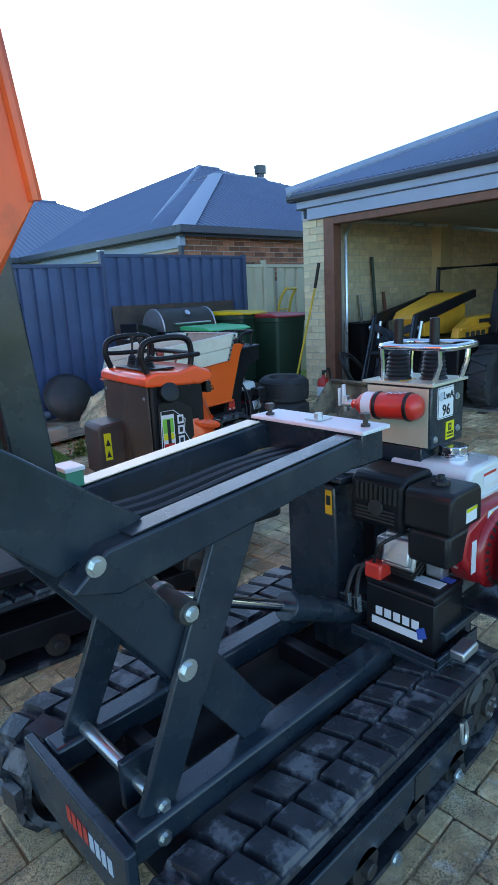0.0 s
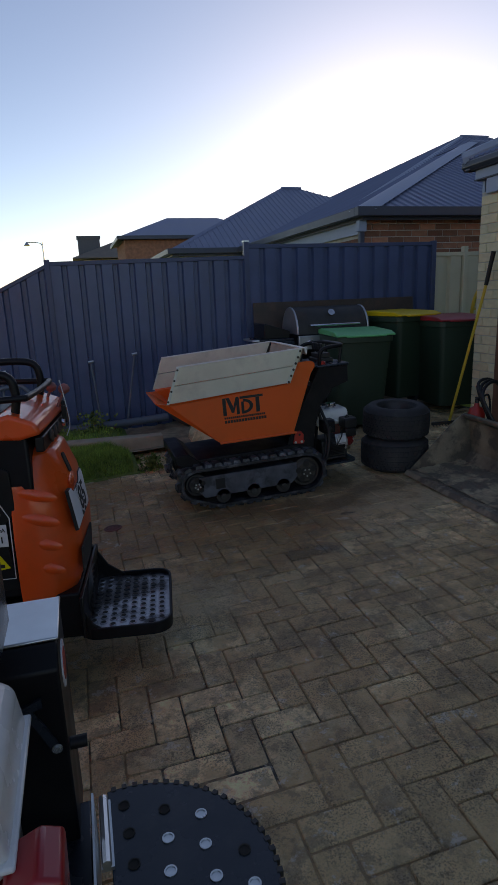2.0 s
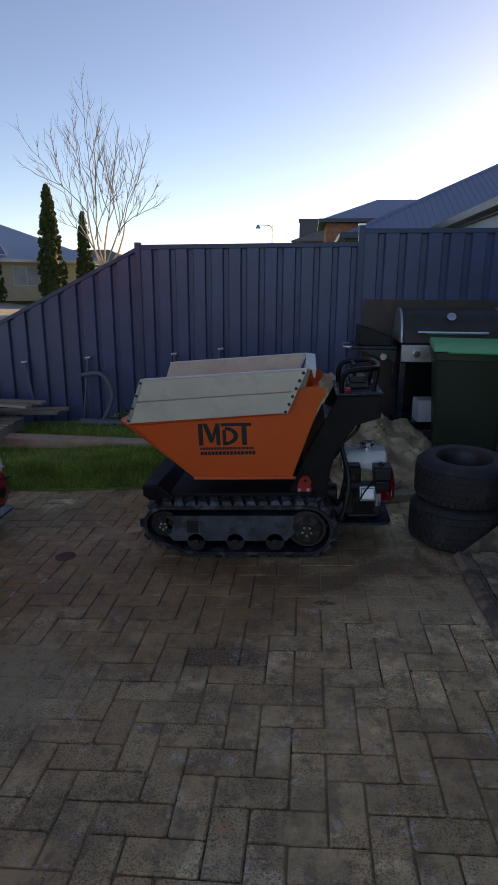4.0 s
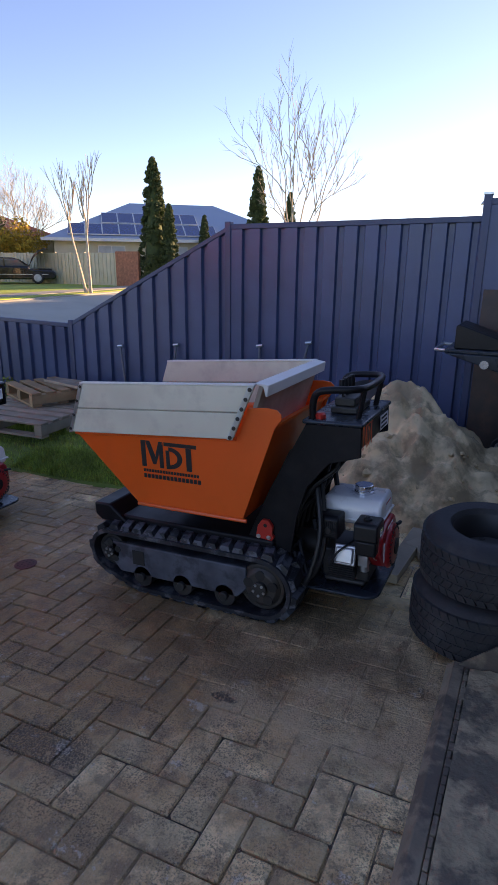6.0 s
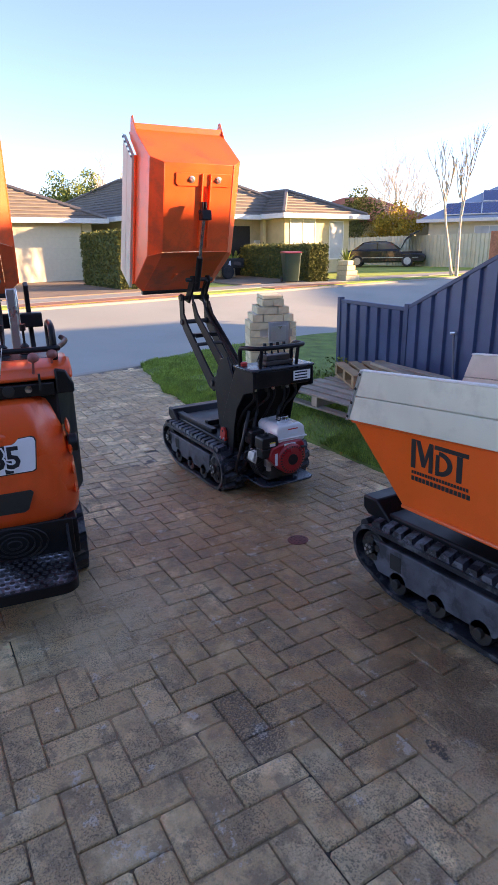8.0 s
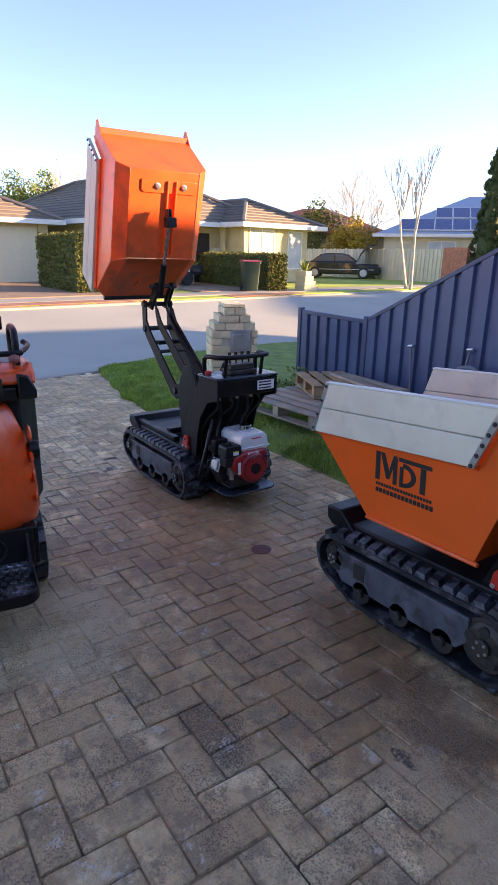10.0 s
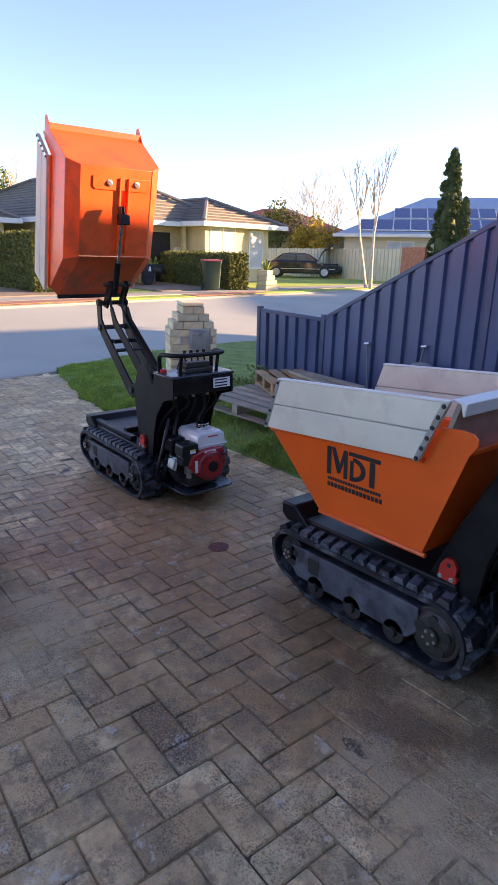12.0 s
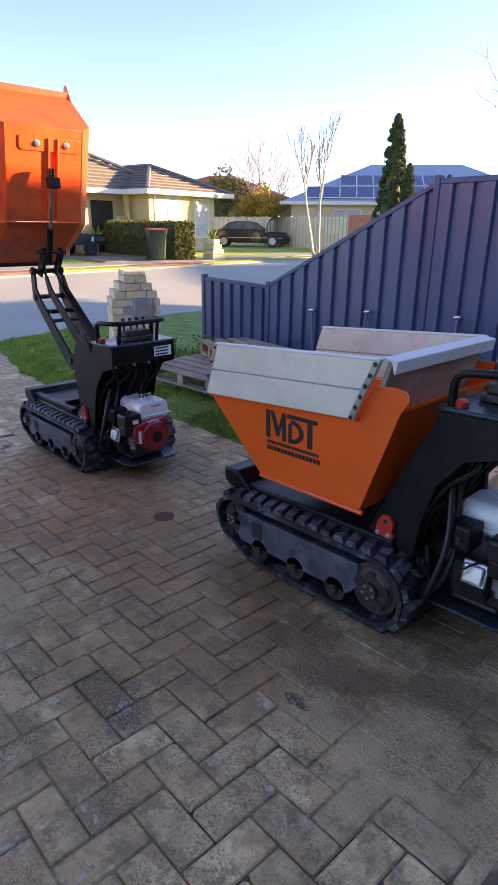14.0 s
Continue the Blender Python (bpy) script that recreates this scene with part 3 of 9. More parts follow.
gv, gf = grass_blades(95000, 5)
me.from_pydata(gv, [], gf)
me.materials.append(M["grass"])
grass = tagged(new("grass", me), "short green grass blades on the lawn bank", "grass", kind="stuff")

# strip of soil and grass behind the timber edging
edge_bed = link("garden_bed", grown(sheet(steps(1.0, 6.6, 30), steps(6.0, 7.19, 8), lambda x, y: drive_z(x, y) + 0.05 + 0.03 * noise.noise(Vector((x * 2, y * 2, 7))))), "soil", smooth=80)
tagged(edge_bed, "bare soil bed along the foot of the fence", "garden bed", kind="structure")


# ---- boundary fence of ribbed steel ----
FENCE_Y = 7.2


def ribbed(x0, x1, top0, top1, z0, pitch=0.205, depth=0.036, y=FENCE_Y):
    """A ribbed sheet with sloping top, as one thin skin with thickness."""
    xs = []
    x = x0
    k = 0
    while x < x1:
        for o, d in ((0.0, 1), (0.62 * pitch, 1), (0.68 * pitch, 0), (0.92 * pitch, 0), (0.9995 * pitch, 1)):
            if x + o < x1:
                xs.append((x + o, d))
        x += pitch
    xs.append((x1, xs[-1][1]))
    vs, fs = [], []
    for px, d in xs:
        top = top0 + (top1 - top0) * (px - x0) / (x1 - x0)
        for yy in (y - depth * d, y - depth * d + 0.004):
            vs += [Vector((px, yy, z0)), Vector((px, yy, top))]
    for i in range(len(xs) - 1):
        a, b = 4 * i, 4 * i + 4
        fs += [(a, b, b + 1, a + 1), (a + 2, a + 3, b + 3, b + 2), (a + 1, b + 1, b + 3, a + 3), (a, a + 2, b + 2, b)]
    return vs, fs


fence = thing("fence", "navy blue ribbed steel boundary fence stepping down to the street", "fence", pose(0, 0, 0), kind="structure")
runs = [(4.13, 6.62, 2.165, 2.165, 0.02), (1.86, 4.07, 2.015, 2.04, 0.0), (-0.16, 1.80, 1.01, 2.0, 0.0), (-1.35, -0.22, 1.015, 0.995, 0.0)]
for x0, x1, t0, t1, z0 in runs:
    n = max(1, round((x1 - x0) / 0.8))
    for i in range(n):
        a, b = x0 + (x1 - x0) * i / n, x0 + (x1 - x0) * (i + 1) / n
        ta, tb = t0 + (t1 - t0) * i / n, t0 + (t1 - t0) * (i + 1) / n
        part("panel", grown(ribbed(a, b + 0.001, ta - 0.02, tb - 0.02, z0, (b - a) / round((b - a) / 0.2))), "navy", fence, smooth=20)
    part("top_rail", grown(prism([(x0 - 0.03, t0 - 0.035), (x1 + 0.03, t1 - 0.035), (x1 + 0.03, t1 + 0.012), (x0 - 0.03, t0 + 0.012)], "y", FENCE_Y - 0.042, FENCE_Y + 0.012)), "navy_trim", fence, bevel=0.006)
for x, t in ((6.64, 2.19), (4.10, 2.21), (1.83, 2.05), (-0.19, 1.045), (-1.38, 1.05)):
    part("post", grown(box(x - 0.03, x + 0.03, FENCE_Y - 0.05, FENCE_Y + 0.02, -0.1, t)), "navy_trim", fence, bevel=0.005)
part("post_cap", grown(box(4.065, 4.135, FENCE_Y - 0.056, FENCE_Y + 0.026, 2.205, 2.222)), "zinc", fence, "bright metal post cap")

beige = thing("fence", "cream ribbed steel fence beyond the navy one", "fence", pose(0, 0, 0), kind="structure")
for i in range(3):
    part("panel", grown(ribbed(6.70 + 0.78 * i, 7.475 + 0.78 * i, 2.02, 2.02, 0.05, 0.26, 0.045, 7.3)), "beige_fence", beige, smooth=20)
part("top_rail", grown(box(6.68, 9.05, 7.24, 7.32, 2.0, 2.05)), "beige_fence", beige, bevel=0.005)
part("post", grown(box(7.14, 7.20, 7.22, 7.30, 0.0, 2.12)), "beige_fence", beige, bevel=0.004)


# ---- brickwork ----
def brick_wall(parent, along, at, a0, a1, z0, z1, length, height, depth, material, name="brick", gap=0.011, joined=False):
    """Bricks on a wall face that looks down the negative of the other axis. along 'x' or 'y'."""
    shapes, cache = [], {}
    rows = int((z1 - z0) / height)
    for r in range(rows):
        za = z0 + r * height
        start = a0 - (length / 2 if r % 2 else 0.0)
        while start < a1 - 0.02:
            s, e = max(start, a0), min(start + length, a1)
            start += length
            if e - s < 0.03:
                continue
            w, h = e - s - gap, height - gap
            jut = random.uniform(-0.0015, 0.0015)
            c = ((s + e) / 2, za + height / 2)
            if joined:
                if along == "x":
                    shapes.append(box(c[0] - w / 2, c[0] + w / 2, at - 0.004 + jut, at + depth, c[1] - h / 2, c[1] + h / 2))
                else:
                    shapes.append(box(at - 0.004 + jut, at + depth, c[0] - w / 2, c[0] + w / 2, c[1] - h / 2, c[1] + h / 2))
                continue
            key = round(w, 3)
            if key not in cache:
                b = 0.004
                vs, fs = [], []
                for y, i in ((depth, 0.0), (b, 0.0), (0.0, b)):
                    vs += [Vector(v) for v in ((-w / 2 + i, y, -h / 2 + i), (w / 2 - i, y, -h / 2 + i), (w / 2 - i, y, h / 2 - i), (-w / 2 + i, y, h / 2 - i))]
                for k in (0, 4):
                    fs += [(k + i, k + (i + 1) % 4, k + 4 + (i + 1) % 4, k + 4 + i) for i in range(4)]
                fs += [(8, 9, 10, 11), (3, 2, 1, 0)]
                m = bpy.data.meshes.new(name)
                m.from_pydata(vs, [], fs)
                m.materials.append(M[material])
                cache[key] = m
            ob = new(name, cache[key])
            ob.parent = parent
            if along == "x":
                ob.matrix_local = pose(c[0], at - 0.004 + jut, c[1])
            else:
                ob.matrix_local = pose(at - 0.004 + jut, c[0], c[1], 0, 0, -90)
    if joined:
        tagged(part(name + "work", grown(*shapes), material, parent), kind="stuff")


def hip_roof(x0, x1, y0, y1, z, slope, thick=0.06):
    """Four planes over a rectangle, with eaves at z."""
    w, d = x1 - x0, y1 - y0
    h = min(w, d) / 2
    if w > d:
        r0, r1 = (x0 + h, (y0 + y1) / 2), (x1 - h, (y0 + y1) / 2)
    else:
        r0, r1 = ((x0 + x1) / 2, y0 + h), ((x0 + x1) / 2, y1 - h)
    zr = z + h * slope
    c = [Vector((x0, y0, z)), Vector((x1, y0, z)), Vector((x1, y1, z)), Vector((x0, y1, z)), Vector((*r0, zr)), Vector((*r1, zr))]
    if w > d:
        fs = [(0, 1, 5, 4), (2, 3, 4, 5), (3, 0, 4), (1, 2, 5)]
    else:
        fs = [(0, 1, 4), (1, 2, 5, 4), (2, 3, 5), (3, 0, 4, 5)]
    low = [v - Vector((0, 0, thick)) for v in c]
    n = len(c)
    return c + low, fs + [tuple(n + i for i in f[::-1]) for f in fs] + [(0, 1, n + 1, n), (1, 2, n + 2, n + 1), (2, 3, n + 3, n + 2), (3, 0, n, n + 3)], c


def corrugations(x0, x1, y0, y1, z, slope, pitch, face):
    """Raised ribs that run up one roof plane. face: 's' looks to -y, 'w' to -x, 'e' to +x."""
    w, d = x1 - x0, y1 - y0
    h = min(w, d) / 2
    out = []
    lo, hi = (x0, x1) if face == "s" else (y0, y1)
    p = lo + pitch
    while p < hi - pitch / 2:
        run = min(p - lo, hi - p, h)
        if face == "s":
            a, b = Vector((p, y0, z)), Vector((p, y0 + run, z + run * slope))
        elif face == "w":
            a, b = Vector((x0, p, z)), Vector((x0 + run, p, z + run * slope))
        else:
            a, b = Vector((x1, p, z)), Vector((x1 - run, p, z + run * slope))
        out.append(tube([a + Vector((0, 0, 0.006)), b + Vector((0, 0, 0.006))], 0.016, 4))
        p += pitch
    return out


# ---- garage with an open front ----
GX, GY = 5.90, 5.25
garage = thing("garage", "cream brick garage with an open front and blue-grey steel roof", "garage", pose(0, 0, 0), kind="structure")
part("pier", grown(box(GX + 0.006, GX + 0.36, 4.89, GY, 0.1, 2.45)), "mortar", garage)
part("side_wall", grown(box(GX + 0.36, GX + 6.2, 5.02, GY, 0.1, 2.45)), "mortar", garage)
part("back_wall", grown(box(GX + 6.2, GX + 6.4, -1.2, GY, 0.1, 2.5)), "plaster", garage)
part("other_side_wall", grown(box(GX + 0.1, GX + 6.2, -1.2, -0.95, 0.1, 2.5)), "plaster", garage)
part("other_pier", grown(box(GX, GX + 0.36, -0.95, -0.45, 0.1, 2.45)), "plaster", garage)
part("floor_slab", grown(box(GX - 0.02, GX + 6.2, -0.95, 5.02, 0.0, 0.262)), "garage_floor", garage)
part("ceiling_lining", grown(box(GX + 0.1, GX + 6.2, -0.95, 5.02, 2.5, 2.54)), "plaster", garage)
part("jamb", grown(box(GX - 0.03, GX + 0.12, 4.73, 4.885, 0.2, 2.42)), "timber_red", garage, "red-brown timber door jamb", bevel=0.006)
part("head_beam", grown(box(GX - 0.03, GX + 0.12, -0.45, 4.73, 2.335, 2.42)), "timber_red", garage, "red-brown timber head over the opening", bevel=0.006)
part("head_cladding", grown(box(GX - 0.05, GX + 0.1, -0.95, 5.13, 2.424, 2.558)), "fascia", garage, bevel=0.004)
part("fascia", grown(box(GX - 0.055, GX + 0.02, -1.2, 5.29, 2.572, 2.653)), "fascia", garage, bevel=0.004)
part("soffit_line", grown(box(GX - 0.065, GX + 0.05, -1.2, 5.295, 2.560, 2.571)), "gutter", garage)
part("gutter", grown(prism([(GX - 0.13, 2.738), (GX - 0.135, 2.69), (GX - 0.105, 2.655), (GX - 0.02, 2.655), (GX - 0.02, 2.738)], "y", -1.3, 5.40)), "gutter", garage, bevel=0.006)
part("side_gutter", grown(prism([(5.39, 2.738), (5.39, 2.69), (5.36, 2.655), (5.29, 2.655), (5.29, 2.738)], "x", GX - 0.12, GX + 7.0)), "gutter", garage, bevel=0.006)
part("side_fascia", grown(box(GX + 0.03, GX + 6.6, 5.252, 5.288, 2.45, 2.652)), "fascia", garage)
rv, rf, corners = hip_roof(GX - 0.12, GX + 7.2, -8.0, 5.39, 2.745, 0.40, 0.02)
part("roof", grown((rv, rf)), "roof_steel", garage, smooth=10)
tagged(part("roof_ribs", grown(*corrugations(GX - 0.12, GX + 7.2, -8.0, 5.39, 2.745, 0.40, 0.076, "w")), "roof_steel", garage), kind="stuff")
part("hip_capping", grown(tube([corners[3] + Vector((0, 0, 0.02)), corners[5] + Vector((0, 0, 0.03))], 0.07, 8)), "roof_cap", garage)
part("upper_roof", grown(prism([(GX + 2.6, 3.3), (GX + 5.6, 5.1), (GX + 8.6, 3.3)], "y", -9.5, 1.9)), "roof_steel", garage, smooth=10)
part("upper_barge", grown(tube([(GX + 2.55, 1.9, 3.32), (GX + 5.6, 1.9, 5.15)], 0.06, 6)), "roof_cap", garage)
part("door_track", grown(tube([(GX + 0.16, 4.69, 0.27), (GX + 0.16, 4.69, 2.2), (GX + 0.30, 4.69, 2.38), (GX + 2.6, 4.69, 2.42)], 0.022, 6)), "zinc", garage, "bare metal door track")
brick_wall(garage, "y", GX, 4.895, GY, 0.17, 2.44, 0.24, 0.0865, 0.1, "cream_brick", gap=0.009)
brick_wall(garage, "x", 5.02 - 0.0, GX + 0.4, GX + 6.2, 0.27, 2.49, 0.24, 0.0865, 0.06, "cream_brick", gap=0.009, joined=True)
part("inner_pier", grown(box(GX + 2.75, GX + 3.1, 4.86, 5.012, 0.26, 2.5)), "cream_plain", garage)

# ---- the neighbour's house behind the fence ----
house = thing("house", "red brick house with a blue-grey corrugated steel hip roof", "house", pose(0, 0, 0))
EZ = 2.66
part("wall", grown(box(6.026, 20.0, 7.956, 22.0, 0.1, 2.58)), "mortar", house)
part("wing_wall", grown(box(4.62, 12.0, 14.2, 20.6, 0.1, 2.55)), "mortar", house)
for (a, b, c, d, z, pitch) in ((5.92, 19.0, 7.78, 18.9, EZ, 0.405), (5.98, 21.5, 9.0, 23.6, EZ - 0.01, 0.432), (4.30, 13.0, 13.91, 22.0, 2.65, 0.49)):
    rv, rf, cs = hip_roof(a, b, c, d, z, pitch)
    part("roof", grown((rv, rf)), "roof_steel", house, smooth=10)
    ribs = corrugations(a, b, c, d, z, pitch, 0.15, "s") + corrugations(a, b, c, d, z, pitch, 0.15, "w")
    tagged(part("roof_ribs", grown(*ribs), "roof_steel", house), kind="stuff")
    main = c < 8
    for i, j in ((0, 4), (3, 4 if b - a > d - c else 5)):
        p, q = cs[i], cs[j]
        side = Vector((1, -1, 0)) if i == 0 else Vector((-1, -1, 0))
        # main hip drawn broad to take in the sky's reflection; front hips coloured pale for it
        rim = 0.14 if main else 0.06
        lift, fall = Vector((0, 0, 0.03)), Vector((0, 0, -0.02))
        flat = [p + fall - side * rim, p + lift, p + fall + side * rim, q + fall - side * rim, q + lift, q + fall + side * rim]
        part("hip_capping", grown((flat, [(0, 1, 4, 3), (1, 2, 5, 4), (0, 2, 1), (3, 4, 5), (0, 3, 5, 2)])), "roof_cap" if c < 10 and i == 0 else "roof_steel", house, "folded steel hip capping")
    part("ridge_capping", grown(tube([cs[4] + Vector((0, 0, 0.01)), cs[5] + Vector((0, 0, 0.01))], 0.05, 8)), "roof_steel", house)
    part("gutter", grown(box(a - 0.12, b, c - 0.12, c, z - 0.10, z + 0.02), box(a - 0.12, a, c, d, z - 0.10, z + 0.02)), "gutter", house, bevel=0.01)
    part("fascia", grown(box(a + 0.0, b, c, c + 0.03, z - 0.14, z - 0.06), box(a, a + 0.03, c + 0.03, d, z - 0.14, z - 0.06)), "gutter", house)
    part("soffit", grown(box(a + 0.03, b, c + 0.03, d, z - 0.11, z - 0.075)), "gutter", house)
part("eave_band", grown(box(5.975, 6.02, 7.94, 13.0, 2.36, 2.55)), "fascia", house)
part("downpipe", grown(box(5.93, 6.0, 7.86, 7.935, 0.2, 2.54)), "gutter", house, "dark square downpipe", bevel=0.01)
part("rainhead", grown(box(5.90, 6.02, 7.84, 7.939, 2.38, 2.53)), "fascia", house, bevel=0.01)
pipe = part("flue", grown(cyl((15.06, 15.2, 4.9), (15.06, 15.2, 5.62), 0.14, n=14), cyl((15.06, 15.2, 5.55), (15.06, 15.2, 5.80), 0.21, n=14)), "gutter", house, "dark roof ventilator")
brick_wall(house, "x", 7.95, 6.03, 10.4, 1.80, 2.58, 0.25, 0.086, 0.05, "red_brick")
brick_wall(house, "y", 6.02, 7.96, 13.0, 1.80, 2.36, 0.25, 0.086, 0.05, "red_brick", joined=True)

second = thing("house", "brick house with a blue-grey hip roof further along the block", "house", pose(0, 0, 0))
part("wall", grown(box(4.15, 10.3, 24.2, 28.2, 0.1, 3.82)), "red_brick", second)
rv, rf, cs = hip_roof(3.95, 10.5, 24.0, 28.4, 3.93, 0.42)
part("roof", grown((rv, rf)), "roof_steel", second, smooth=10)
part("gutter", grown(box(3.87, 10.5, 23.9, 24.0, 3.82, 3.95), box(3.87, 3.95, 24.0, 28.4, 3.82, 3.95)), "gutter", second)
third = thing("house", "low tiled house roof seen over the fence", "house", pose(0, 0, 0))
part("wall", grown(box(3.0, 18.0, 44.3, 55.3, 0.1, 4.4)), "cream_plain", third)
rv, rf, cs = hip_roof(2.26, 18.8, 43.5, 56.1, 4.5, 0.42)
part("roof", grown((rv, rf)), "tile_roof", third, smooth=10)
part("chimney", grown(box(2.75, 4.30, 46.6, 47.8, 4.6, 6.05), box(2.68, 4.37, 46.53, 47.87, 6.05, 6.2)), "gutter", third, "dark square chimney")

# ---- shared machine parts ----
def hull(circles, n=28):
    """The outline of a belt round circles (x, z, r), as points in order."""
    pts = [(cx + r * math.cos(2 * math.pi * i / n), cz + r * math.sin(2 * math.pi * i / n)) for cx, cz, r in circles for i in range(n)]
    pts = sorted(set(pts))

    def half(seq):
        out = []
        for p in seq:
            while len(out) > 1 and (out[-1][0] - out[-2][0]) * (p[1] - out[-2][1]) - (out[-1][1] - out[-2][1]) * (p[0] - out[-2][0]) <= 0:
                out.pop()
            out.append(p)
        return out[:-1]
    return half(pts) + half(pts[::-1])


def belt_points(circles, pitch):
    h = hull(circles)
    seg = [math.dist(h[i], h[(i + 1) % len(h)]) for i in range(len(h))]
    total = sum(seg)
    n = round(total / pitch)
    out, i, done = [], 0, 0.0
    for k in range(n):
        want = total * k / n
        while done + seg[i] < want:
            done += seg[i]
            i += 1
        t = (want - done) / seg[i]
        a, b = h[i], h[(i + 1) % len(h)]
        out.append((a[0] + (b[0] - a[0]) * t, a[1] + (b[1] - a[1]) * t))
    return out


def rubber_belt(circles, y0, y1, pitch=0.06, thick=0.022):
    """An endless rubber belt round the wheels."""
    pts = belt_points(circles, pitch / 2)
    n = len(pts)
    vs, fs = [], []
    frames = []
    for i in range(n):
        a, b, c = pts[i - 1], pts[i], pts[(i + 1) % n]
        t = Vector((c[0] - a[0], 0, c[1] - a[1])).normalized()
        nrm = Vector((t.z, 0, -t.x))
        p = Vector((b[0], 0, b[1]))
        frames.append((p, t, nrm))
        for y, o in ((y0, 0.0), (y1, 0.0), (y1, thick), (y0, thick)):
            vs.append(Vector((p.x, y, p.z)) + nrm * o)
    for i in range(n):
        a, b = 4 * i, 4 * ((i + 1) % n)
        fs += [(a + k, a + (k + 1) % 4, b + (k + 1) % 4, b + k) for k in range(4)]
    return grown((vs, fs)), frames


def belt_lugs(belt, frames, y0, y1, pitch, thick, lug, rows=2):
    """Staggered lugs, each a block of its own on the belt; those of one row share a mesh."""
    n, w = len(frames), y1 - y0
    for r in range(rows):
        ya = y0 + (0.006 if pitch > 0.08 else 0.012) + r * (w / rows) * (0.98 if pitch > 0.08 else 0.93)
        yb = ya + w / rows * 1.02 - 0.006
        q = []
        wide = pitch > 0.08
        for o, g in ((-0.003, 0.48 if wide else 0.44), (lug * 0.85, 0.36 if wide else 0.30)):
            inset = 0.005 if g < 0.4 else 0.0
            for yy, sx in ((ya + inset, -1), (yb - inset, -1), (yb - inset, 1), (ya + inset, 1)):
                edge = pitch * 0.16 * (1 if r else -1) if abs(yy - (y0 + w / 2)) > w / 4 else -pitch * 0.12 * (1 if r else -1)
                q.append(Vector((sx * g * pitch + edge, yy, o - (0.006 if g < 0.4 and abs(yy - (y0 + w / 2)) > w / 4 else 0.0))))
        me = bpy.data.meshes.new("lug")
        me.from_pydata(q, [], [(0, 1, 5, 4), (1, 2, 6, 5), (2, 3, 7, 6), (3, 0, 4, 7), (4, 5, 6, 7), (3, 2, 1, 0)])
        me.materials.append(M["rubber"] if wide else M["worn_rubber"])
        for i in range(0, n - 1, 2):
            p, t, nrm = frames[(i + r) % n]
            p = p + nrm * thick
            ob = new("lug", me)
            ob.parent = belt
            ob.matrix_local = Matrix(((t.x, 0, nrm.x, p.x), (0, 1, 0, 0), (t.z, 0, nrm.z, p.z), (0, 0, 0, 1)))


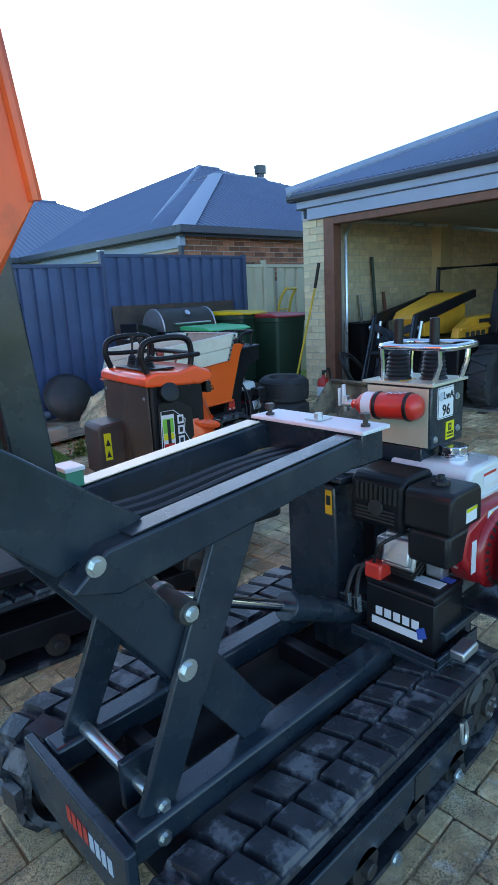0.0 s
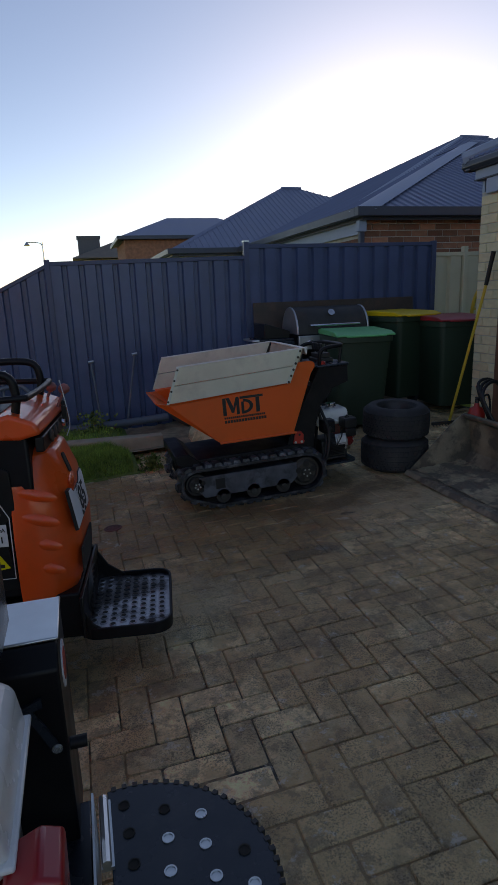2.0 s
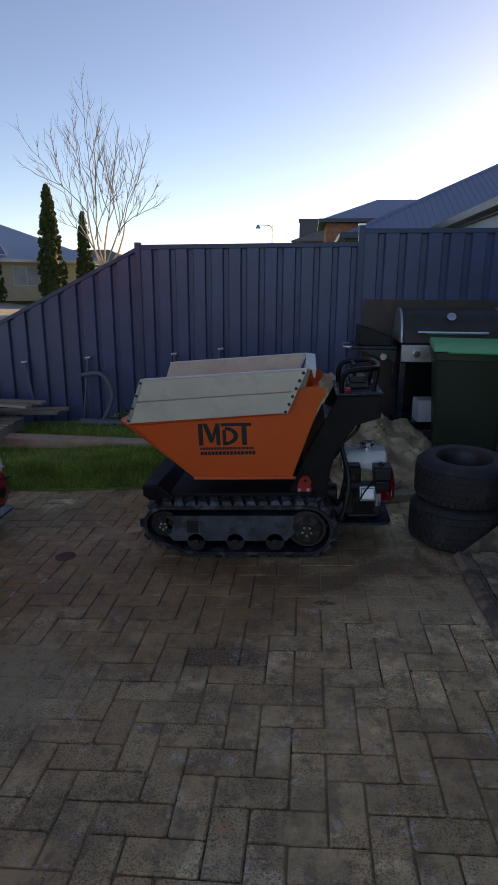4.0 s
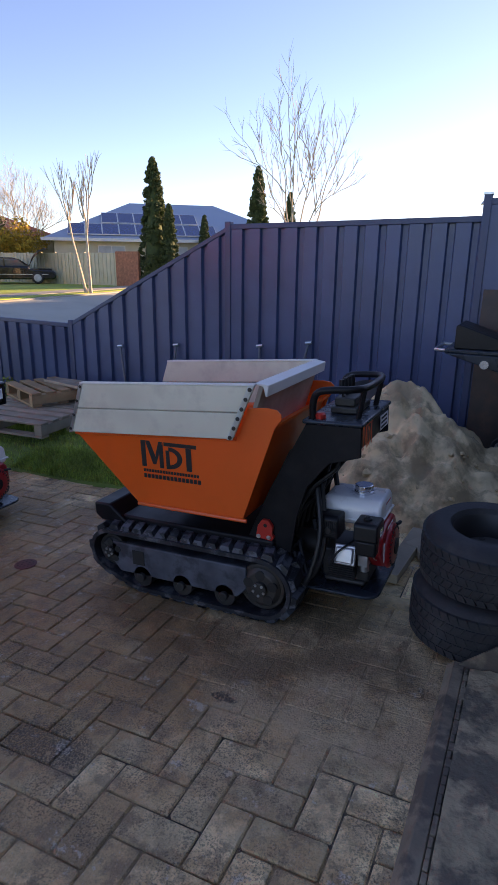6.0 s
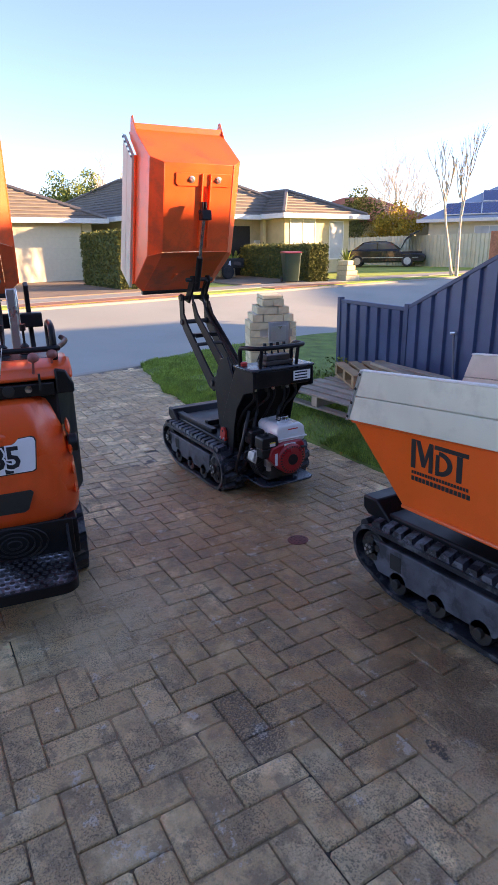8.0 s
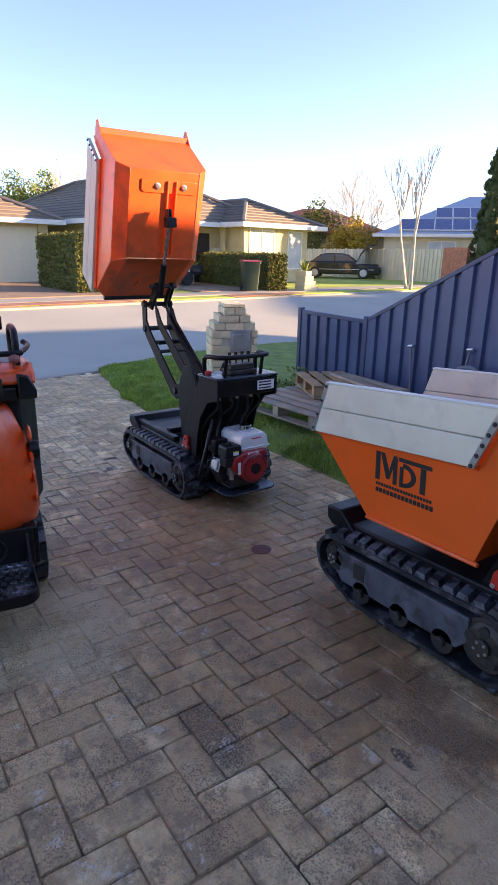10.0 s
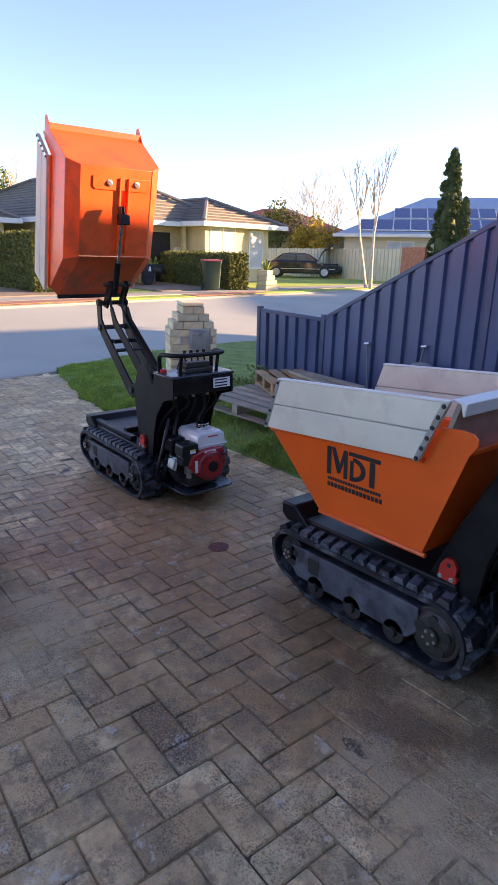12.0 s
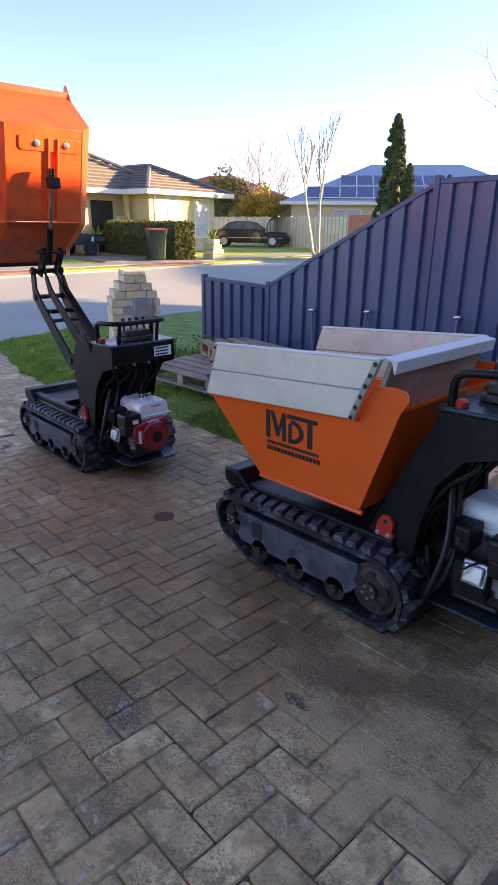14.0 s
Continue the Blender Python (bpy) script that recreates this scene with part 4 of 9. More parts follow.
def crawler(owner, circles, y0, y1, out_sign, material_frame="slate", pitch=0.06, lug=0.022, rollers=4, plate=True, window=None, name="track"):
    """One crawler: belt, sprocket, idler, rollers, side frame. out_sign: -1 when its outside looks to -y."""
    shape, frames = rubber_belt(circles, y0, y1, pitch, 0.02)
    belt = part(name, shape, "rubber", owner, "black rubber track with worn lugs", smooth=30)
    belt_lugs(belt, frames, y0, y1, pitch, 0.02, lug)
    xs = [c[0] for c in circles]
    rear, front = max(circles, key=lambda c: c[0]), min(circles, key=lambda c: c[0])
    ym = (y0 + y1) / 2
    yo, yi = (y0, y1) if out_sign < 0 else (y1, y0)
    for nm, c in (("sprocket", rear), ("idler", front)):
        r = c[2] - 0.012
        wheel = part(nm, grown(cyl((c[0], yo - out_sign * 0.03, c[1]), (c[0], yi + out_sign * 0.03, c[1]), r * 0.93, n=22),
                               cyl((c[0], yo - out_sign * 0.012, c[1]), (c[0], yo - out_sign * 0.03, c[1]), r * 0.62, r * 0.8, 22)), "dark_metal", belt, bevel=0.004)
        part("hub", grown(cyl((c[0], yo + out_sign * 0.006, c[1]), (c[0], yo - out_sign * 0.03, c[1]), r * 0.3, n=14)), "dark_metal", wheel, bevel=0.003)
        for k in range(5):
            a = 2 * math.pi * k / 5 + 0.3
            x, z = c[0] + r * 0.52 * math.cos(a), c[1] + r * 0.52 * math.sin(a)
            part("wheel_opening", grown(cyl((x, yo - out_sign * 0.010, z), (x, yo - out_sign * 0.02, z), r * 0.20, n=10)), "dark_void", wheel)
            x, z = c[0] + r * 0.22 * math.cos(a + 0.6), c[1] + r * 0.22 * math.sin(a + 0.6)
            part("wheel_bolt", grown(cyl((x, yo + out_sign * 0.010, z), (x, yo - out_sign * 0.01, z), 0.007, n=6)), "zinc", wheel)
    lo = min(c[1] - c[2] for c in circles)
    for k in range(rollers):
        x = front[0] + (rear[0] - front[0]) * (k + 0.8) / (rollers + 0.6)
        part("roller", grown(cyl((x, yo - out_sign * 0.012, lo + 0.058), (x, yi + out_sign * 0.02, lo + 0.058), 0.055, n=14), cyl((x, yo + out_sign * 0.008, lo + 0.058), (x, yo - out_sign * 0.02, lo + 0.058), 0.022, n=10)), "dark_metal", belt, bevel=0.003)
    if plate:
        small = pitch < 0.08
        x0, x1 = front[0] + (0.01 if small else 0.05), rear[0] - 0.07
        top = min(front[1] + front[2], rear[1] + rear[2]) - (0.045 if small else 0.085)
        bot = lo + (0.062 if small else 0.075)
        p = [(x0, bot + 0.05), (x0 + 0.04, bot), (x1 - 0.05, bot), (x1, bot + 0.05), (x1, top), (x0, top)]
        side = part("side_frame", grown(prism(p, "y", yo - out_sign * 0.035, yo - out_sign * 0.012), box(x0, x1, *sorted((yo - out_sign * 0.034, yi + out_sign * 0.03)), bot + 0.04, top - 0.01)), material_frame, belt, bevel=0.005)
        if window:
            wx, wz, ww, wh = window
            part("cutout", grown(box(wx - ww / 2, wx + ww / 2, *sorted((yo - out_sign * 0.011, yo - out_sign * 0.0095)), wz - wh / 2, wz + wh / 2)), "dark_void", side, "dark opening in the side frame")
    return belt


def bolt(owner, p, d, r=0.012, h=0.012, name="bolt", material="zinc"):
    p, d = Vector(p), Vector(d).normalized()
    return part(name, grown(cyl(p, p + d * h * 0.35, r * 1.5, n=14), cyl(p + d * h * 0.35, p + d * h, r, n=6)), material, owner)


def engine(owner, m, s=1.0, guard=False, key_box=True, small=False):
    """Small air-cooled petrol engine: white tank, black air filter, silencer, red fan housing. Fan looks to local -y, head to -x."""
    base = new("engine")
    base.parent = owner
    base.matrix_local = m @ Matrix.Diagonal((s, s, s, 1))
    base.empty_display_size = 0.05

    def add(name, bm, mt, bevel=0.0, label="", up=None, seg=2):
        return part(name, bm, mt, up or base, label, bevel, seg=seg)
    add("crankcase", grown(box(-0.13, 0.16, -0.12, 0.16, 0.02, 0.20), box(-0.15, 0.18, -0.10, 0.14, 0.0, 0.03)), "dark_metal" if small else "alu", 0.012, "grey cast crankcase")
    tilt = pose(-0.14, 0.02, 0.16, 0, -25, 0)
    fins = [box(-0.09, 0.02, -0.075, 0.075, z, z + 0.006, tilt) for z in (-0.07, -0.05, -0.03, -0.01, 0.01, 0.03, 0.05)]
    barrel = add("cylinder_barrel", grown(box(-0.075, 0.03, -0.06, 0.06, -0.08, 0.07, tilt)), "dark_metal", 0.004)
    for fin in fins:
        add("cooling_fin", grown(fin), "dark_metal", up=barrel)
    add("valve_cover", grown(box(-0.058, 0.058, -0.062, 0.062, 0.0, 0.016, pose(-0.225, -0.01, 0.225, 0, -76, 0)), box(-0.044, 0.044, -0.05, 0.05, 0.014, 0.036, pose(-0.225, -0.01, 0.225, 0, -76, 0))), "alu", 0.009, "bright cast valve cover")
    muffler = add("silencer", grown(prism([(-0.262, 0.30), (-0.27, 0.33), (-0.262, 0.455), (-0.235, 0.478), (-0.095, 0.478), (-0.075, 0.46), (-0.075, 0.30)], "y", -0.035, 0.165)), "black", 0.018, "black perforated exhaust guard", seg=3)
    slots = [box(-0.2705, -0.262, -0.015 + 0.018 * k, -0.007 + 0.018 * k, 0.39, 0.445) for k in range(9)] + [box(-0.272, -0.2655, -0.01, 0.14, 0.325 + 0.012 * k, 0.331 + 0.012 * k) for k in range(4)]
    for slot in slots:
        add("guard_slot", grown(slot), "dark_void", up=muffler)
    add("exhaust_port", grown(cyl((-0.275, 0.06, 0.37), (-0.24, 0.06, 0.37), 0.028, n=14)), "dark_metal", 0.002, up=muffler)
    air = add("air_filter", grown(prism([(-0.275, 0.335), (-0.268, 0.445), (-0.25, 0.462), (-0.10, 0.462), (-0.084, 0.445), (-0.078, 0.335)], "y", -0.205, -0.042)), "plastic", 0.02, "black plastic air filter housing", seg=3)
    add("filter_base", grown(box(-0.262, -0.09, -0.195, -0.05, 0.22, 0.332)), "plastic", 0.015, up=air)
    add("wing_nut", grown(lathe([(0.032, 0.0), (0.03, 0.014), (0.014, 0.018), (0.012, 0.03)], 8, pose(-0.175, -0.115, 0.461))), "plastic", 0.002, up=air)
    add("warning_label", grown(box(-0.185, -0.12, -0.2075, -0.2055, 0.355, 0.40)), "sticker_white", up=air, label="white and yellow warning sticker")
    add("label_stripe", grown(box(-0.185, -0.12, -0.2085, -0.2075, 0.389, 0.40)), "sticker_yellow", up=air)
    tank = add("fuel_tank", grown(prism([(-0.066, 0.37), (-0.062, 0.45), (-0.038, 0.48), (0.145, 0.484), (0.185, 0.455), (0.197, 0.37), (0.18, 0.342), (-0.045, 0.342)], "y", -0.152, 0.155)), "white", 0.03, "white enamelled fuel tank", seg=4)
    add("tank_seam", grown(prism([(-0.073, 0.382), (0.204, 0.382), (0.204, 0.371), (-0.073, 0.371)], "y", -0.159, 0.162)), "white", 0.004, up=tank)
    cap = add("filler_neck", grown(lathe([(0.052, 0.0), (0.052, 0.014), (0.047, 0.016), (0.047, 0.02)], 20, pose(0.058, -0.03, 0.480))), "chrome", 0.0, up=tank)
    ridged = []
    for k in range(20):
        r = 0.050 if k % 2 else 0.045
        ridged.append((r * math.cos(2 * math.pi * k / 20), r * math.sin(2 * math.pi * k / 20)))
    add("filler_cap", grown(prism(ridged, "z", 0.0, 0.026, pose(0.058, -0.03, 0.500))), "chrome", 0.003, "ridged chrome filler cap", up=tank)
    add("tank_label", grown(box(0.03, 0.118, -0.1545, -0.1525, 0.408, 0.45)), "sticker_white", up=tank, label="white instruction sticker with a red heading")
    add("tank_label_heading", grown(box(0.03, 0.118, -0.1555, -0.1545, 0.441, 0.45)), "bright_red", up=tank)
    shroud = add("fan_housing", grown(prism([(-0.185, 0.235), (-0.155, 0.325), (-0.03, 0.362), (0.15, 0.362), (0.19, 0.32), (0.20, 0.18), (0.13, 0.08), (-0.06, 0.10)], "y", -0.20, -0.08)), "red", 0.02, "glossy red fan housing", seg=3)
    add("recoil_dome", grown(lathe([(0.138, 0.0), (0.134, 0.016), (0.118, 0.028), (0.09, 0.036), (0.05, 0.038)], 30, pose(0.035, -0.198, 0.205, 90))), "red", 0.004, up=shroud)
    for k in range(28):
        mm = pose(0.035, -0.219, 0.205, 90) @ pose(0, 0, 0, 0, 0, 360 / 28 * k)
        add("vent_slot", grown(box(0.096, 0.120, -0.0048, 0.0048, -0.003, 0.011, mm)), "dark_void", up=shroud)
    add("recoil_centre", grown(lathe([(0.05, 0.0), (0.048, 0.008), (0.02, 0.01)], 18, pose(0.035, -0.234, 0.205, 90))), "black", up=shroud)
    add("pull_grip", grown(tube([(0.13, -0.215, 0.30), (0.155, -0.225, 0.30), (0.185, -0.225, 0.295)], 0.011, 8)), "plastic", up=shroud)
    add("side_label", grown(box(-0.128, -0.10, -0.2025, -0.2005, 0.165, 0.275)), "sticker_white", up=shroud, label="white printed strip")
    add("hazard_label", grown(box(-0.03, 0.085, -0.2025, -0.2005, 0.308, 0.348)), "sticker_white", up=shroud, label="white and yellow hazard sticker")
    add("hazard_sign", grown(prism([(-0.02, 0.312), (0.015, 0.312), (-0.0025, 0.343)], "y", -0.204, -0.2026)), "sticker_yellow", up=shroud)
    if key_box:
        ctl = add("switch_box", grown(prism([(0.185, 0.21), (0.262, 0.20), (0.268, 0.375), (0.235, 0.388), (0.185, 0.365)], "y", -0.195, -0.10)), "red", 0.008, "red ignition switch box", seg=3)
        add("switch_panel", grown(prism([(0.205, 0.215), (0.255, 0.21), (0.259, 0.362), (0.205, 0.35)], "y", -0.199, -0.194)), "plastic", 0.002, up=ctl)
        add("key_switch", grown(cyl((0.232, -0.195, 0.26), (0.232, -0.213, 0.26), 0.016, n=14)), "chrome", 0.002, up=ctl)
        add("choke_lever", grown(tube([(0.238, -0.19, 0.20), (0.25, -0.205, 0.16), (0.255, -0.21, 0.11)], 0.011, 8)), "plastic", 0.0, up=ctl)
    add("carburettor", grown(box(-0.16, -0.07, -0.12, -0.06, 0.13, 0.20), cyl((-0.12, -0.09, 0.09), (-0.12, -0.09, 0.13), 0.03, n=12)), "alu", 0.005)
    add("throttle_link", grown(tube([(-0.20, -0.15, 0.24), (-0.19, -0.165, 0.21), (-0.16, -0.17, 0.19)], 0.004, 6)), "zinc")
    add("spark_lead", grown(tube(smooth_path([(-0.28, 0.06, 0.18), (-0.30, 0.02, 0.26), (-0.24, -0.02, 0.29), (-0.15, -0.05, 0.30)]), 0.006, 6)), "hose")
    if small:
        for ob, c, k in ((muffler, (-0.09, 0.16, 0.30), (0.72, 0.62, 0.75)), (air, (-0.09, -0.12, 0.30), (0.85, 0.82, 0.80)), (tank, (0.05, 0.0, 0.345), (1.14, 1.12, 1.16))):
            ob.matrix_local = Matrix.Translation(c) @ Matrix.Diagonal((*k, 1)) @ Matrix.Translation([-v for v in c])
    return base


def skip_body(owner, prefix_worn=False, boards=True, w0=-0.35, w1=0.33):
    """The orange tipping skip, in the dumper's own coordinates, with the parts of its sides."""
    col = "orange_worn" if prefix_worn else "orange"
    ear = [(0.500, 0.915), (0.532, 0.958), (0.530, 0.980), (0.512, 0.997), (0.47, 1.003)]
    side = [(-0.563, 0.814), (-0.22, 0.492), (0.337, 0.489)] + ear + [(0.385, 0.998), (0.325, 0.864)]
    skip = new("skip")
    skip.parent = owner
    skip.empty_display_size = 0.05
    for y in (w0, w1):
        part("side_plate", grown(prism(side, "y", y - 0.004, y + 0.004)), col, skip, bevel=0.002)
        inn = 0.055 if y < 0 else -0.055
        tri = [Vector((-0.22, y, 0.492)), Vector((-0.563, y, 0.814)), Vector((-0.64, y + inn, 0.822))]
        part("front_facet", grown((tri + [v + Vector((0.004, inn * 0.12, 0)) for v in tri], [(0, 1, 2), (5, 4, 3), (0, 3, 4, 1), (1, 4, 5, 2), (2, 5, 3, 0)])), col, skip, smooth=10)
    part("floor_plate", grown(prism([(-0.22, 0.492), (0.337, 0.489), (0.335, 0.499), (-0.22, 0.502)], "y", w0 + 0.004, w1 - 0.004)), col, skip)
    tip = [Vector((-0.642, w0 + 0.055, 0.82)), Vector((-0.642, w1 - 0.055, 0.82)), Vector((-0.22, w1 - 0.004, 0.492)), Vector((-0.22, w0 + 0.004, 0.492))]
    part("front_slope", grown((tip + [v + Vector((0.007, 0, 0.009)) for v in tip], [(0, 1, 2, 3), (7, 6, 5, 4), (0, 4, 5, 1), (1, 5, 6, 2), (2, 6, 7, 3), (3, 7, 4, 0)])), col, skip)
    part("rear_slope", grown(prism([(0.337, 0.489), (0.475, 0.905), (0.465, 0.910), (0.327, 0.499)], "y", w0 + 0.004, w1 - 0.004)), col, skip)
    part("rear_flange", grown(prism([(0.467, 0.905), (0.502, 0.917), (0.502, 0.929), (0.462, 0.917)], "y", w0 + 0.004, w1 - 0.004)), col, skip)
    for y, sgn in ((w0, -1), (w1, 1)):
        part("top_lip", grown(tube([(-0.56, y + sgn * 0.008, 0.816), (0.322, y + sgn * 0.008, 0.864)], 0.012, 8)), col, skip)
        part("bottom_lip", grown(tube([(-0.22, y + sgn * 0.006, 0.492), (0.357, y + sgn * 0.006, 0.489)], 0.010, 8)), col, skip)
    if boards:
        for y, sgn in ((w0, -1), (w1, 1)):
            a, b = sorted((y + sgn * 0.014, y + sgn * 0.038))
            low = [(-0.572, 0.824), (0.318, 0.866), (0.372, 0.981), (-0.525, 0.942)]
            top = [(-0.523, 0.946), (0.374, 0.985), (0.428, 1.098), (-0.477, 1.064)]
            for p in (low, top):
                part("side_board", grown(prism(p, "y", a, b)), "board", skip, "weathered white side board", bevel=0.004)
            f = a if sgn < 0 else b
            out = sorted((f, f + sgn * 0.004))
            part("board_trim", grown(prism([(0.295, 0.863), (0.322, 0.864), (0.432, 1.1), (0.405, 1.099)], "y", *out)), "zinc", skip)
            part("board_trim", grown(prism([(-0.576, 0.822), (-0.556, 0.823), (-0.460, 1.066), (-0.480, 1.065)], "y", *out)), "zinc", skip)
            part("board_edge", grown(prism([(-0.478, 1.065), (0.430, 1.099), (0.430, 1.105), (-0.478, 1.071)], "y", min(a, b) - 0.002, max(a, b) + 0.002)), "white_trim", skip, "pale top edging")
            for k in range(6):
                p = mid((0.312, 0, 0.874), (0.412, 0, 1.083), k / 5)
                bolt(skip, (p.x, f + sgn * 0.004, p.z), (0, sgn, 0), 0.006, 0.006, "board_bolt", "dark_metal")
            for k in range(4):
                p = mid((-0.562, 0, 0.842), (-0.475, 0, 1.05), k / 3)
                bolt(skip, (p.x, f + sgn * 0.004, p.z), (0, sgn, 0), 0.005, 0.005, "board_bolt", "dark_metal")
        part("rear_board", grown(prism([(0.355, 0.87), (0.432, 1.095), (0.452, 1.091), (0.376, 0.865)], "y", w0 + 0.006, w1 - 0.006)), "board_inner", skip, "grimy timber rear board", bevel=0.003)
        part("rear_board_cap", grown(prism([(0.424, 1.108), (0.482, 1.098), (0.474, 1.05), (0.466, 1.05), (0.456, 1.092), (0.424, 1.098)], "y", w0 - 0.010, w1 + 0.010)), "white_trim", skip, "white painted top rail", bevel=0.003)
    return skip


def tipped_skip(owner, boards=True):
    """The longer, deeper skip of the high-tip machine: sides that fold in to the floor, with a bolted hinge plate and two ribs below."""
    col = "orange_worn"
    skip = new("skip")
    skip.parent = owner
    skip.empty_display_size = 0.05
    W, F, ZC = 0.36, 0.275, 0.545
    x0, x1, z0, z1 = -0.19, 0.435, 0.462, 0.507

    def plate(name, pts, thick):
        vs = [Vector(p) for p in pts]
        nrm = (vs[1] - vs[0]).cross(vs[2] - vs[0]).normalized() * thick
        n = len(vs)
        return part(name, grown((vs + [v + nrm for v in vs], [tuple(range(n)), tuple(range(n, 2 * n))[::-1]] + [(i, (i + 1) % n, n + (i + 1) % n, n + i) for i in range(n)])), col, skip, bevel=0.002)

    ear = [(0.560, 0.86), (0.622, 0.925), (0.655, 0.958), (0.640, 0.985), (0.59, 0.988)]
    for s in (-1, 1):
        side = [(-0.56, 0.80), (x0 - 0.05, ZC), (x1 + 0.02, ZC + 0.03)] + ear + [(0.495, 0.985), (0.41, 0.842), (-0.55, 0.82)]
        part("side_plate", grown(prism(side, "y", s * W - 0.004, s * W + 0.004)), col, skip, bevel=0.002)
        plate("fold_plate", [(x0, s * F, z0), (x1, s * F, z1), (x1 + 0.02, s * W, ZC + 0.03), (x0 - 0.05, s * W, ZC)], -0.006 * s)
        plate("front_fold", [(x0, s * F, z0), (x0 - 0.05, s * W, ZC), (-0.56, s * W, 0.80), (-0.63, s * 0.285, 0.815)], -0.006 * s)
        part("top_lip", grown(tube([(-0.56, s * (W + 0.008), 0.812), (0.41, s * (W + 0.008), 0.842)], 0.012, 8)), col, skip)
    part("floor_plate", grown(prism([(x0, z0), (x1, z1), (x1 - 0.002, z1 + 0.01), (x0, z0 + 0.01)], "y", -F, F)), col, skip, bevel=0.002)
    plate("front_slope", [(-0.63, -0.285, 0.815), (-0.63, 0.285, 0.815), (x0, F, z0), (x0, -F, z0)], 0.008)
    plate("rear_slope", [(x1, -F, z1), (x1, F, z1), (x1 + 0.02, W, ZC + 0.03), (0.575, W, 0.90), (0.575, -W, 0.90), (x1 + 0.02, -W, ZC + 0.03)], -0.006)
    part("rear_flange", grown(prism([(0.570, 0.895), (0.612, 0.912), (0.612, 0.924), (0.565, 0.905)], "y", -W + 0.005, W - 0.005)), col, skip, bevel=0.002)
    part("pouring_lip", grown(prism([(-0.66, 0.80), (-0.63, 0.80), (-0.56, 0.845), (-0.56, 0.86), (-0.66, 0.83)], "y", -0.29, 0.29)), "hose", skip, "black rubber lip", bevel=0.003)
    low = lambda x: z0 + (x - x0) * (z1 - z0) / (x1 - x0)
    outline = [(-0.19, 0.372), (-0.19, 0.30), (-0.17, 0.283), (0.24, 0.283), (0.26, 0.30), (0.26, 0.372)]
    m = Matrix.Translation((0, 0, low(0.0))) @ pose(0, 0, 0, 0, -math.degrees(math.atan((z1 - z0) / (x1 - x0))), 0)
    hinge = part("hinge_plate", grown(prism([(b, a) for a, b in outline], "z", -0.009, -0.0005, m)), col, skip, bevel=0.002)
    for y in (-0.065, 0.15):
        part("hinge_bolt", grown(lathe([(0.024, -0.010), (0.024, -0.014), (0.016, -0.016), (0.012, -0.024)], 14, m @ pose(0.33, y, 0))), "zinc", hinge)
    for y in (0.012, 0.080):
        part("floor_rib", grown(box(-0.16, 0.37, y, y + 0.010, -0.022, -0.001, m)), col, skip, bevel=0.002)
    part("front_tab", grown(prism([(-0.06, 0.0), (-0.02, 0.0), (-0.03, 0.10), (-0.05, 0.10)], "x", -0.012, 0.012, Matrix.Translation((-0.50, -0.03, 0.70)) @ pose(0, 0, 0, 0, 130, 0))), col, skip)
    for s in (-1, 1) if boards else ():
        a, b = sorted((s * (W + 0.014), s * (W + 0.038)))
        for p in ([(-0.60, 0.824), (0.403, 0.842), (0.459, 0.944), (-0.560, 0.937)], [(-0.558, 0.941), (0.461, 0.948), (0.513, 1.048), (-0.520, 1.052)]):
            part("side_board", grown(prism(p, "y", a, b)), "board", skip, "weathered white side board", bevel=0.004)
        f = a if s < 0 else b
        part("board_trim", grown(prism([(0.380, 0.839), (0.407, 0.839), (0.517, 1.05), (0.490, 1.05)], "y", *sorted((f, f + s * 0.004)))), "zinc", skip)
        for k in range(5):
            p = mid((0.397, 0, 0.848), (0.497, 0, 1.035), k / 4)
            bolt(skip, (p.x, f + s * 0.004, p.z), (0, s, 0), 0.006, 0.006, "board_bolt", "dark_metal")
    if boards:
        part("rear_board", grown(prism([(0.45, 0.84), (0.517, 1.045), (0.537, 1.041), (0.471, 0.835)], "y", -W + 0.006, W - 0.006)), "board_inner", skip, "grimy timber rear board", bevel=0.003)
    return skip


